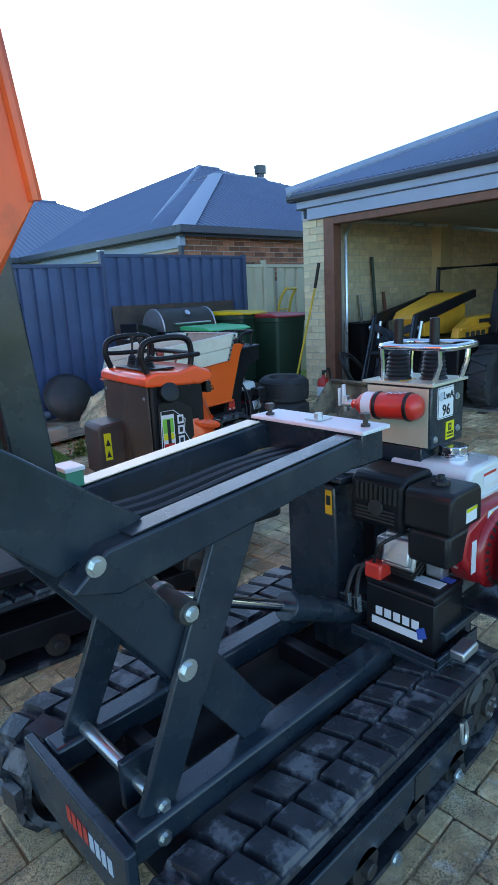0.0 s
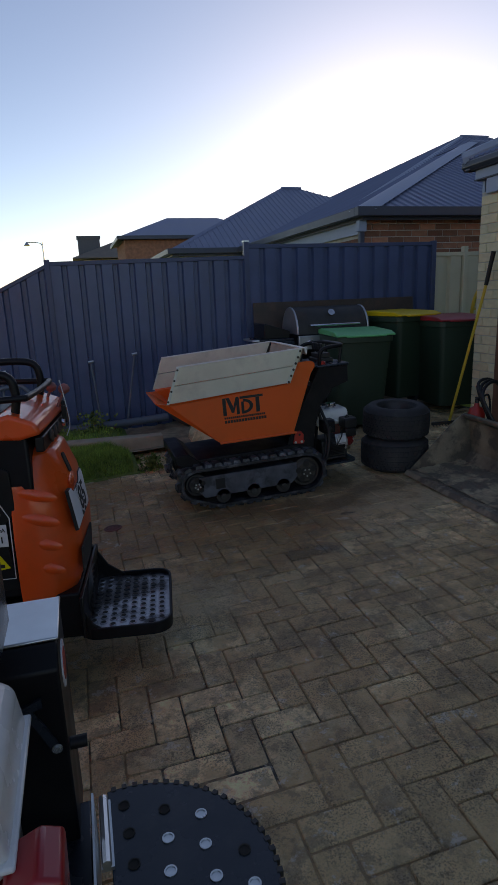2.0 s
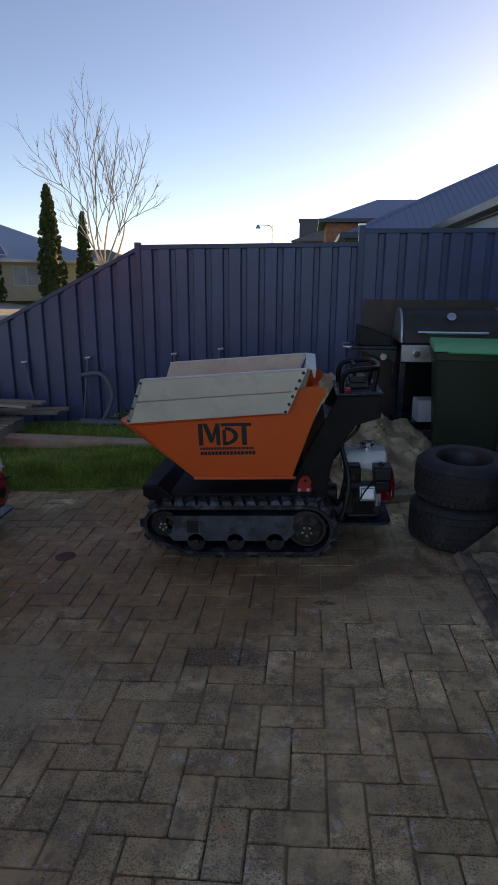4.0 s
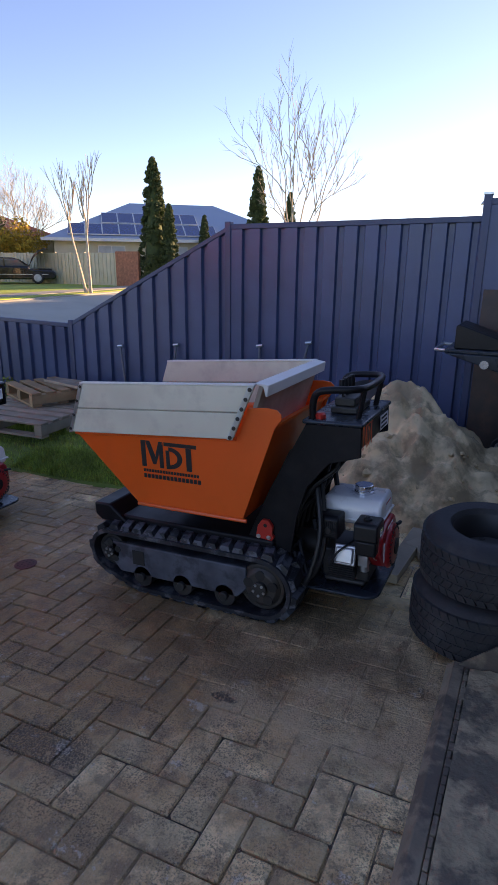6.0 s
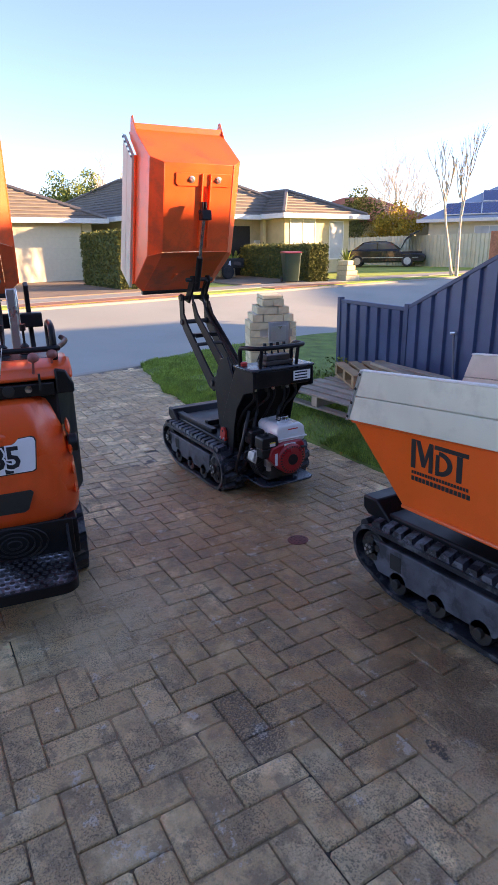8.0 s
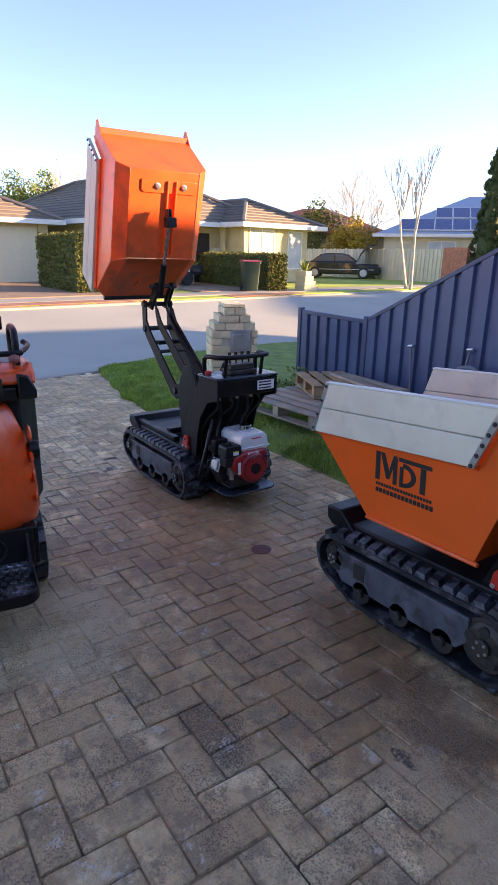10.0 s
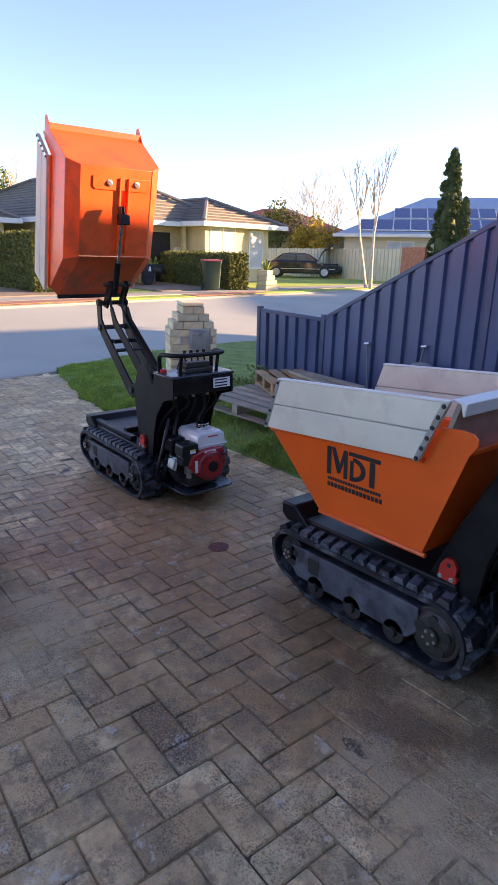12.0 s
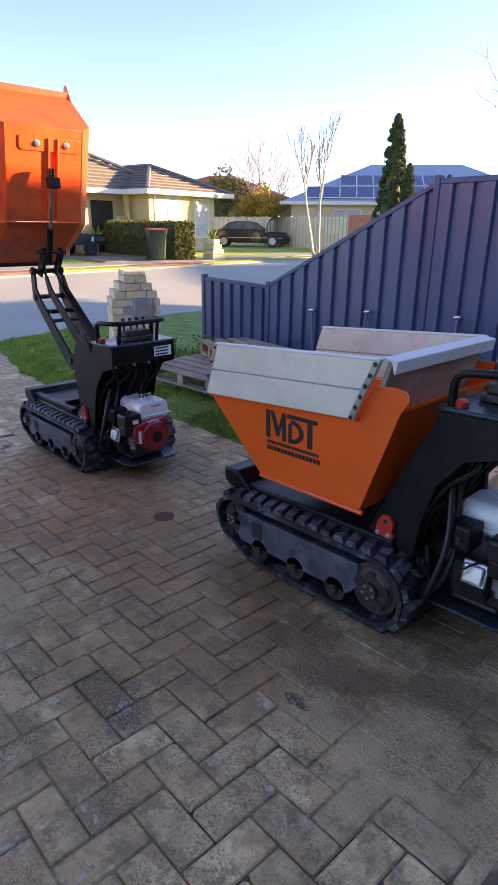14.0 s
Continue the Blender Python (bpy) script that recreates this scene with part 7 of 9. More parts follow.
step = part("step", grown(prism(round_rect(0.36, 0.50, 0.07, 5), "z", 0.283, 0.293, pose(2.19, 2.625, 0))), "worn_tread", B, "stand-on step of steel plate with rows of punched holes", bevel=0.002)
rim = [(2.19 + x, 2.625 + y) for x, y in round_rect(0.374, 0.514, 0.077, 5)]
inside = [(2.19 + x, 2.625 + y) for x, y in round_rect(0.352, 0.492, 0.066, 5)]
k = len(rim)
rv = [Vector((x, y, z)) for ring, z in ((rim, 0.262), (rim, 0.312), (inside, 0.312), (inside, 0.294)) for x, y in ring]
rf = [(r * k + i, r * k + (i + 1) % k, (r + 1) * k + (i + 1) % k, (r + 1) * k + i) for r in range(3) for i in range(k)]
part("step_rim", grown((rv, rf)), "black", step, "upturned black steel rim", bevel=0.003)
for i in range(8):
    for j in range(12):
        x, y = 2.052 + 0.040 * i, 2.425 + 0.040 * j + (0.020 if i % 2 else 0)
        if 2.40 < y < 2.85 and abs(x - 2.19) + abs(y - 2.625) < 0.35:
            hole = part("punched_hole", grown(lathe([(0.0165, 0.0), (0.0145, 0.0035), (0.0115, 0.004)], 10, pose(x, y, 0.293))), "worn_tread", step)
            part("hole_opening", grown(cyl((x, y, 0.2965), (x, y, 0.2974), 0.0112, n=10)), "dark_void", hole)
part("mud_guard", grown(prism([(2.02, 0.27), (2.14, 0.27), (2.06, 0.33), (2.02, 0.42)], "y", 2.375, 2.388)), "black", step, bevel=0.003)
part("step_arm", grown(box(1.85, 2.10, 2.45, 2.50, 0.24, 0.285), box(1.85, 2.10, 2.75, 2.80, 0.24, 0.285)), "black", B)
ear = part("step_bracket", grown(prism([(1.94, 0.30), (2.16, 0.30), (2.08, 0.36), (2.02, 0.46), (1.96, 0.46)], "y", 2.865, 2.878)), "black", B, bevel=0.003)
for k in range(2):
    part("warning_triangle", grown(prism([(1.90, 0.33 + 0.055 * k), (1.95, 0.33 + 0.055 * k), (1.925, 0.375 + 0.055 * k)], "y", 2.9255, 2.9275)), "sticker_yellow", B, "yellow warning triangle")
part("lower_body", grown(box(1.80, 2.015, 2.42, 2.924, 0.26, 0.45)), "black", B, bevel=0.008)
# mast and raised skip
for y in (2.45, 2.86):
    part("lift_arm", grown(prism([(1.42, 0.46), (1.30, 0.46), (0.42, 1.05), (0.34, 1.20), (0.40, 1.48), (0.49, 1.46), (0.47, 1.22), (0.55, 1.10)], "y", y, y + 0.03)), "black", B, "black cranked lift arm", bevel=0.005)
part("cross_beam", grown(box(0.50, 0.58, 2.36, 2.95, 1.20, 1.29)), "black", B, bevel=0.008)
part("guide_rail", grown(box(0.52, 0.60, 2.745, 2.80, 0.47, 1.45), box(0.50, 0.62, 2.80, 2.815, 1.20, 1.45)), "zinc", B, "pale galvanised guide rail", bevel=0.006)
for z in (1.22, 1.31, 1.42):
    bolt(B, (0.60, 2.77, z), (1, 0, 0), 0.014, 0.016)
part("tip_cylinder", grown(cyl((0.50, 2.60, 1.25), (0.56, 2.66, 1.60), 0.028, n=14)), "black", B, bevel=0.003)
part("tip_rod", grown(cyl((0.56, 2.66, 1.60), (0.63, 2.70, 2.05), 0.014, n=12)), "chrome", B)
for k in range(3):
    part("hydraulic_hose", grown(tube(smooth_path([(0.70, 2.56 + 0.06 * k, 1.0), (0.60, 2.58 + 0.06 * k, 1.25), (0.60, 2.60 + 0.05 * k, 1.42), (0.52, 2.62 + 0.05 * k, 1.50)]), 0.011, 8)), "bright_red" if k == 1 else "hose", B)
top = tipped_skip(B, False)
top.matrix_local = pose(0.62, 2.47, 2.26) @ pose(0, 0, 0, 0, -76, 0) @ pose(-0.35, 0, -0.477)
part("floor_frame", grown(box(-0.15, 0.40, -0.25, -0.20, 0.43, 0.475, pose(0, 0, 0, 0, -4, 0)), box(-0.15, 0.40, 0.20, 0.25, 0.43, 0.475, pose(0, 0, 0, 0, -4, 0)), box(0.35, 0.40, -0.20, 0.20, 0.43, 0.475, pose(0, 0, 0, 0, -4, 0))), "orange_worn", top, bevel=0.004)
part("chain", grown(tube(smooth_path([(1.98, 2.70, 1.28), (2.0, 2.68, 1.18), (2.01, 2.66, 1.10), (2.0, 2.62, 1.06)]), 0.0022, 6)), "zinc", B)

# ---- things in the yard ----
def wheelie_bin(label, lid, m):
    b = thing("wheelie_bin", label, "bin", m, "wheelie bins")
    w, d, h = 0.29, 0.36, 0.98
    shapes = []
    for z, s in ((0.05, 0.78), (h, 1.0)):
        shapes.append([(x * s, y * s, z) for x, y in round_rect(2 * w, 2 * d, 0.06, 3)])
    n = len(shapes[0])
    vs = [Vector(p) for ring in shapes for p in ring]
    fs = [tuple(range(n))[::-1], tuple(range(n, 2 * n))] + [(i, (i + 1) % n, n + (i + 1) % n, n + i) for i in range(n)]
    part("body", grown((vs, fs)), "bin_green", b, "dark green plastic body", bevel=0.006)
    part("rim", grown(prism(round_rect(2 * w + 0.03, 2 * d + 0.03, 0.07, 4), "z", h - 0.06, h + 0.004)), "bin_green", b, bevel=0.006)
    top = part("lid", grown(prism([(-d - 0.03, 0.0), (-d - 0.03, 0.018), (-d + 0.08, 0.045), (d - 0.10, 0.06), (d + 0.02, 0.045), (d + 0.03, 0.0)], "x", -w - 0.018, w + 0.018, pose(0, 0, h + 0.006))), lid, b, bevel=0.012, seg=3)
    part("lid_handle", grown(tube([(-0.2, -d - 0.03, h + 0.012), (-0.2, -d - 0.055, h + 0.012), (0.2, -d - 0.055, h + 0.012), (0.2, -d - 0.03, h + 0.012)], 0.012, 8)), lid, top)
    part("rear_handle", grown(tube([(-0.25, d + 0.06, h - 0.02), (0.25, d + 0.06, h - 0.02)], 0.018, 10)), "bin_green", b)
    part("hinge", grown(box(-0.22, 0.22, d, d + 0.075, h - 0.06, h + 0.01)), "bin_green", b, bevel=0.008)
    for x in (-0.27, 0.27):
        wh = part("wheel", grown(lathe([(0.06, -0.025), (0.10, -0.025), (0.10, 0.025), (0.06, 0.025)], 20, pose(x, d - 0.08, 0.10, 0, 90, 0))), "tyre", b, bevel=0.008)
        part("hub", grown(cyl((x - 0.028, d - 0.08, 0.10), (x + 0.028, d - 0.08, 0.10), 0.055, n=14)), "plastic", wh)
    part("crest", grown(prism([(-0.10, 0.72), (-0.06, 0.72), (-0.05, 0.76), (-0.08, 0.78), (-0.11, 0.75)], "y", -0.338, -0.3365, pose(0.02, 0, 0, -4.6) @ pose(0, -0.035, 0.012))), "sticker_white", b, "pale printed crest")
    for k in range(2):
        part("print_bar", grown(box(-0.03, 0.11 - 0.02 * k, -0.338, -0.3365, 0.725 + 0.025 * k, 0.738 + 0.025 * k, pose(0.0, 0, 0, -4.6) @ pose(0, -0.035, 0.012))), "sticker_white", b)
    return b


def at(x, y, yaw=0.0, dz=0.0, tilt=(0, 0)):
    return pose(x, y, drive_z(min(x, 6.4), y) + dz, tilt[0], tilt[1], yaw)


wheelie_bin("dark green wheelie bin with a bright green lid", "lid_green", at(4.93, 5.96, -8))
wheelie_bin("dark green wheelie bin with a yellow lid", "lid_yellow", at(5.74, 6.48, 12, 0.12))
wheelie_bin("dark green wheelie bin with a dull red lid", "lid_red", at(6.12, 6.02, -4, 0.04))


# barbecue on a trolley, in front of a dark sheet of board
def barbecue(m):
    b = thing("barbecue", "black and silver gas barbecue trolley with its hood closed", "barbecue", m)
    hood = []
    for a in range(0, 181, 15):
        hood.append((-0.02 - 0.25 * math.cos(radians(a)), 0.92 + 0.30 * math.sin(radians(a))))
    lid = part("hood", grown(prism(hood, "x", -0.42, 0.42)), "dark_metal", b, "dark rounded steel hood", bevel=0.008)
    for x in (-0.44, 0.42):
        part("hood_end", grown(prism([(y * 1.04, z + 0.006) for y, z in hood], "x", x, x + 0.022)), "alu", lid, "cast silver end cap", bevel=0.006)
    part("hood_handle", grown(tube([(-0.30, -0.27, 1.02), (-0.30, -0.32, 1.02), (0.30, -0.32, 1.02), (0.30, -0.27, 1.02)], 0.012, 8)), "chrome", lid)
    part("thermometer", grown(lathe([(0.04, 0.0), (0.04, 0.012), (0.03, 0.014)], 18, pose(0, -0.20, 1.15, 55))), "chrome", lid)
    face = part("control_panel", grown(box(-0.43, 0.43, -0.31, -0.26, 0.76, 0.91)), "alu", b, "silver control panel", bevel=0.006)
    for k in range(4):
        part("knob", grown(cyl((-0.3 + 0.2 * k, -0.31, 0.835), (-0.3 + 0.2 * k, -0.34, 0.835), 0.035, 0.03, 16)), "chrome", face, bevel=0.003)
    part("fire_box", grown(box(-0.43, 0.43, -0.26, 0.26, 0.74, 0.92)), "black", b, bevel=0.01)
    side = part("side_shelf", grown(box(-0.86, -0.46, -0.24, 0.24, 0.86, 0.89), prism([(-0.86, 0.86), (-0.46, 0.74), (-0.46, 0.86)], "y", -0.25, -0.23)), "slate", b, bevel=0.008)
    part("towel_rail", grown(tube([(-0.86, -0.2, 0.875), (-0.93, -0.18, 0.875), (-0.93, 0.18, 0.875), (-0.86, 0.2, 0.875)], 0.012, 8)), "alu", side)
    part("side_burner", grown(prism([(-0.80, 0.89), (-0.50, 0.89), (-0.50, 0.97), (-0.78, 1.06), (-0.80, 1.05)], "y", -0.20, 0.20)), "plastic", side, bevel=0.008)
    part("side_knob", grown(cyl((-0.58, -0.25, 0.80), (-0.58, -0.28, 0.80), 0.03, n=14)), "chrome", side)
    part("right_shelf", grown(box(0.46, 0.86, -0.24, 0.24, 0.86, 0.89)), "slate", b, bevel=0.008)
    for x in (-0.40, 0.40):
        for y in (-0.24, 0.22):
            part("leg", grown(box(x - 0.025, x + 0.025, y - 0.02, y + 0.02, 0.06, 0.75)), "slate", b, bevel=0.004)
    part("lower_shelf", grown(box(-0.42, 0.42, -0.25, 0.25, 0.18, 0.21)), "slate", b, bevel=0.006)
    part("back_sheet", grown(box(-0.40, 0.40, 0.235, 0.245, 0.21, 0.74)), "black", b)
    for y in (-0.27, 0.27):
        wh = part("wheel", grown(lathe([(0.045, -0.02), (0.075, -0.02), (0.075, 0.02), (0.045, 0.02)], 20, pose(-0.42, y, 0.075, 90))), "tyre", b, bevel=0.006)
        part("hub", grown(cyl((-0.42, y - 0.022, 0.075), (-0.42, y + 0.022, 0.075), 0.046, n=12)), "alu", wh)
    return b


barbecue(at(4.86, 6.62, 0, 0.07))
carton = thing("carton", "small white cardboard carton on the barbecue shelf", "box", at(4.74, 6.45, 6, 0.285))
part("body", grown(box(-0.13, 0.13, -0.1, 0.1, 0.0, 0.2)), "sticker_white", carton, bevel=0.004)
part("flap", grown(box(-0.13, 0.13, -0.16, -0.1, 0.195, 0.2, pose(0, 0, 0.0, -12))), "wood", carton)
sheet_board = thing("board", "dark weathered sheet of board leaning on the fence", "board", at(5.2, 7.06, 0, 0.05, (-3, 0)))
part("panel", grown(box(-1.05, 1.12, -0.012, 0.012, 0.0, 1.29)), "brown_panel", sheet_board, bevel=0.004)


# tyres
def tyre(label, m, r=0.30, w=0.25):
    t = thing("tyre", label, "tyre", m, "stacked tyres")
    prof = [(r * 0.56, 0.02), (r * 0.60, 0.0), (r * 0.80, -0.006), (r * 0.93, 0.02), (r * 0.985, 0.05), (r, w * 0.5), (r * 0.985, w - 0.05), (r * 0.93, w - 0.02), (r * 0.80, w + 0.006), (r * 0.60, w), (r * 0.56, w - 0.02)]
    vs, fs = lathe(prof, 40)
    carcass = part("carcass", grown((vs, fs[:-2])), "tyre", t, "worn black rubber", smooth=50)
    lug = []
    for k in range(44):
        for row in range(5):
            z0 = 0.028 + (w - 0.056) * row / 5
            z1 = z0 + (w - 0.056) / 5 - 0.007
            mm = pose(0, 0, 0, 0, 0, 360 / 44 * (k + 0.5 * (row % 2)))
            lean = 0.007 if row % 2 else -0.007
            ra, rb = (r * 0.972, r * 1.008) if 0 < row < 4 else (r * 0.955, r * 0.997)
            q = [mm @ Vector(p) for p in ((ra, -0.017 - lean, z0), (ra, 0.017 - lean, z0), (ra, 0.017 + lean, z1), (ra, -0.017 + lean, z1), (rb, -0.016 - lean, z0 + 0.002), (rb, 0.015 - lean, z0 + 0.002), (rb, 0.015 + lean, z1 - 0.002), (rb, -0.016 + lean, z1 - 0.002))]
            lug.append((q, [(0, 1, 5, 4), (1, 2, 6, 5), (2, 3, 7, 6), (3, 0, 4, 7), (4, 5, 6, 7)]))
    tagged(part("tread", grown(*lug), "tyre", carcass), kind="stuff")
    rv, rf = lathe([(r * 0.12, w * 0.62), (r * 0.30, w * 0.62), (r * 0.34, w * 0.55), (r * 0.50, w * 0.50), (r * 0.55, w * 0.9), (r * 0.57, w * 0.93)], 32)
    rim = part("rim", grown((rv, rf[:-1])), "dark_metal", t, "dark steel rim", smooth=50)
    for k in range(5):
        a = 2 * math.pi * k / 5
        part("wheel_hole", grown(cyl((r * 0.24 * math.cos(a), r * 0.24 * math.sin(a), w * 0.62), (r * 0.24 * math.cos(a), r * 0.24 * math.sin(a), w * 0.63), 0.013, n=10)), "dark_void", rim)
    return t


tyre("worn black tyre on a dark rim, lying on the paving", at(4.52, 4.36, 10, 0.006), 0.272, 0.255)
tyre("worn black tyre on a dark rim, stacked on another", at(4.535, 4.375, 50, 0.268, (1.5, -2.5)), 0.268, 0.25)


# compact loader standing in the garage mouth with its bucket on the drive
def loader():
    b = thing("compact_loader", "amber and black compact loader with its steel bucket lowered", "loader", pose(0, 0, 0))
    yc = 3.42
    z0 = 0.262
    bucket = part("bucket", grown(prism([(4.49, 0.178), (4.97, 0.20), (5.06, 0.30), (5.04, 0.56), (4.97, 0.60), (4.965, 0.585), (5.022, 0.55), (5.042, 0.305), (4.96, 0.214), (4.49, 0.186)], "y", 2.94, 4.06)), "worn_steel", b, "scraped steel bucket")
    for y in (2.926, 4.062):
        part("bucket_side", grown(prism([(4.46, 0.172), (4.97, 0.19), (5.07, 0.30), (5.05, 0.58), (4.98, 0.62), (4.90, 0.58)], "y", y, y + 0.013)), "worn_steel", bucket, bevel=0.002)
    part("cutting_edge", grown(prism([(4.447, 0.172), (4.515, 0.178), (4.515, 0.203), (4.475, 0.203)], "y", 2.92, 4.08)), "worn_steel", bucket, "bright worn cutting edge", bevel=0.003)
    part("bucket_lip", grown(box(4.955, 4.995, 2.94, 4.06, 0.595, 0.615)), "worn_steel", bucket, bevel=0.004)
    r = random.Random(8)
    for k in range(30):
        y = 2.95 + 1.1 * k / 30
        part("weld_bead", grown(box(4.517, 4.530 + r.uniform(0, 0.008), y, y + 0.034, 0.186, 0.202 + r.uniform(0, 0.006))), "worn_steel", bucket, bevel=0.003)
    part("dirt_layer", grown(sheet(steps(4.535, 4.955, 30), steps(2.945, 4.055, 70), lambda x, y: 0.206 + 0.06 * (x - 4.5) + 0.010 * noise.noise(Vector((x * 9, y * 9, 2))) + 0.010 * noise.noise(Vector((x * 30, y * 30, 2))))), "bucket_dirt", bucket, "dry grey-brown soil caked on the bucket floor", smooth=60)
    for y in (3.30, 3.80):
        part("arm", grown(prism([(5.12, 0.40), (5.22, 0.38), (5.40, 0.62), (5.52, 1.16), (6.7, 1.40), (6.7, 1.49), (5.44, 1.27), (5.33, 0.90), (5.24, 0.60)], "y", y, y + 0.06)), "black", b, "black steel lift arm", bevel=0.008)
        part("arm_edge", grown(tube([(5.20, y + 0.03, 0.56), (5.36, y + 0.03, 1.02), (5.43, y + 0.03, 1.25)], 0.012, 8)), "slate", b, "slate steel pipe along the arm")
        part("arm_cylinder", grown(cyl((5.33, y - 0.10, 0.62), (5.46, y - 0.10, 1.02), 0.028, n=12)), "black", b)
        part("arm_rod", grown(cyl((5.24, y - 0.10, 0.42), (5.33, y - 0.10, 0.62), 0.016, n=12)), "chrome", b)
        part("arm_pin", grown(cyl((5.46, y - 0.03, 1.13), (5.46, y + 0.10, 1.13), 0.03, n=12), cyl((5.42, y - 0.03, 1.02), (5.47, y - 0.03, 1.20), 0.018, n=10)), "zinc", b)
    for za, zb in ((1.14, 0.98), (0.98, 1.14)):
        part("cross_brace", grown(prism([(3.36, za - 0.04), (3.36, za + 0.04), (3.80, zb + 0.04), (3.80, zb - 0.04)], "x", 5.40 + 0.02 * (za > 1.1), 5.418 + 0.02 * (za > 1.1))), "slate", b, "slate steel cross brace", bevel=0.003)
    part("quick_hitch", grown(box(5.075, 5.14, 3.05, 3.95, 0.24, 0.56)), "black", b, bevel=0.008)
    part("cross_tube", grown(cyl((5.36, 3.30, 0.86), (5.36, 3.85, 0.86), 0.04, n=14)), "black", b)
    for k in range(3):
        part("hydraulic_hose", grown(tube(smooth_path([(5.10, 3.80 + 0.03 * k, 0.50), (5.0, 3.90 + 0.03 * k, 0.78 + 0.03 * k), (5.20, 3.98 + 0.02 * k, 0.86), (5.40, 3.86, 0.60)]), 0.013, 8)), "hose", b)
    part("body", grown(box(5.75, 7.2, 3.0, 3.85, 0.48, 1.0)), "black", b, bevel=0.02)
    part("hood", grown(prism([(5.74, 1.02), (5.70, 1.22), (5.77, 1.29), (6.50, 1.47), (6.62, 1.47), (6.62, 1.02)], "y", 3.385, 3.775)), "loader_yellow", b, "amber steel engine hood", bevel=0.015)
    flank = part("flank", grown(prism([(5.80, 0.96), (5.86, 1.10), (6.10, 1.20), (6.9, 1.22), (6.9, 0.93), (5.85, 0.93)], "y", 3.06, 3.14)), "loader_yellow", b, "amber side cover", bevel=0.012)
    part("flank_rail", grown(box(5.85, 6.9, 3.03, 3.058, 1.07, 1.10), box(5.85, 6.9, 3.03, 3.058, 0.94, 0.975)), "loader_yellow", flank, bevel=0.006)
    for k in range(4):
        part("flank_slot", grown(box(6.0 + 0.12 * k, 6.06 + 0.12 * k, 3.045, 3.0585, 0.99, 1.05)), "dark_void", flank)
    part("flank_mark", grown(box(6.3, 6.55, 3.045, 3.0585, 1.13, 1.17)), "ink", flank)
    part("roll_frame", grown(tube([(6.7, 3.05, 1.0), (6.72, 3.05, 1.75), (6.72, 3.80, 1.75), (6.7, 3.80, 1.0)], 0.03, 8)), "black", b)
    for y in (2.95, 3.80):
        part("arm_tower", grown(prism([(6.5, 1.0), (7.0, 1.0), (6.85, 1.5), (6.6, 1.48)], "y", y, y + 0.10)), "black", b, bevel=0.008)
    for x in (6.02, 6.88):
        for y, s in ((2.78, -1), (3.96, 1)):
            w = part("wheel", grown(lathe([(0.17, -0.115), (0.27, -0.12), (0.315, -0.09), (0.325, 0.0), (0.315, 0.09), (0.27, 0.12), (0.17, 0.115)], 32, pose(x, y, z0 + 0.325, 90))), "tyre", b, "black lugged tyre", smooth=40)
            for k in range(20):
                mm = pose(x, y, z0 + 0.325, 90) @ pose(0, 0, 0, 0, 0, 18 * k)
                part("tread_lug", grown(box(0.305, 0.337, -0.02, 0.02, -0.10, 0.10, mm @ pose(0, 0, 0, 18 if k % 2 else -18))), "tyre", w)
            part("rim", grown(lathe([(0.03, 0.06), (0.10, 0.05), (0.15, 0.10), (0.172, 0.112)], 24, pose(x, y, z0 + 0.325, 90 if s < 0 else -90))), "dark_metal", w, smooth=50)
    return b


loader()

# long-handled rake leaning on the brick pier
rake = thing("rake", "yellow-handled rake with a black grip leaning on the pier", "rake", pose(0, 0, 0))
part("handle", grown(cyl((5.70, 5.31, 0.25), (5.79, 4.97, 1.60), 0.014, n=10)), "yellow", rake, "yellow handle")
part("grip", grown(cyl((5.79, 4.97, 1.60), (5.81, 4.915, 1.90), 0.019, 0.021, 12)), "plastic", rake, "black rubber grip", bevel=0.004)
part("head", grown(box(5.50, 5.86, 5.31, 5.335, 0.215, 0.245)), "dark_metal", rake, bevel=0.004)
for k in range(10):
    part("tine", grown(cyl((5.515 + 0.036 * k, 5.322, 0.22), (5.515 + 0.036 * k, 5.30, 0.195), 0.005, 0.003, 6)), "dark_metal", rake)

# yellow hand truck by the cream fence
truck = thing("hand_truck", "yellow tubular hand truck standing by the cream fence", "hand truck", pose(7.08, 7.02, 0.24, 12, 0, 20))
for x in (-0.22, 0.22):
    part("upright", grown(tube(smooth_path([(x, 0, 0.05), (x, 0, 0.9), (x, 0.0, 1.25), (x * 0.94, -0.06, 1.44)]), 0.022, 10)), "yellow", truck)
    wh = part("wheel", grown(lathe([(0.06, -0.03), (0.12, -0.035), (0.13, 0.0), (0.12, 0.035), (0.06, 0.03)], 22, pose(x * 1.25, 0.08, 0.13, 0, 90, 0))), "tyre", truck, smooth=50)
    part("hub", grown(cyl((x * 1.25 - 0.035, 0.08, 0.13), (x * 1.25 + 0.035, 0.08, 0.13), 0.055, n=12)), "yellow", wh)
part("top_rail", grown(tube([(-0.207, -0.06, 1.44), (0.207, -0.06, 1.44)], 0.022, 10)), "yellow", truck)
for z in (0.35, 0.75, 1.1):
    part("rung", grown(tube([(-0.22, 0, z), (0.22, 0, z)], 0.016, 8)), "yellow", truck)
part("brace", grown(tube([(-0.22, 0.0, 1.1), (0.10, 0.02, 0.36)], 0.014, 8)), "yellow", truck)
part("toe_plate", grown(box(-0.25, 0.25, -0.22, 0.0, 0.03, 0.045)), "yellow", truck, bevel=0.003)

# things against the garage's inner wall
tub = thing("plastic_tub", "black plastic barrow tub standing on end in the garage", "tub", pose(6.62, 4.78, 0.262))
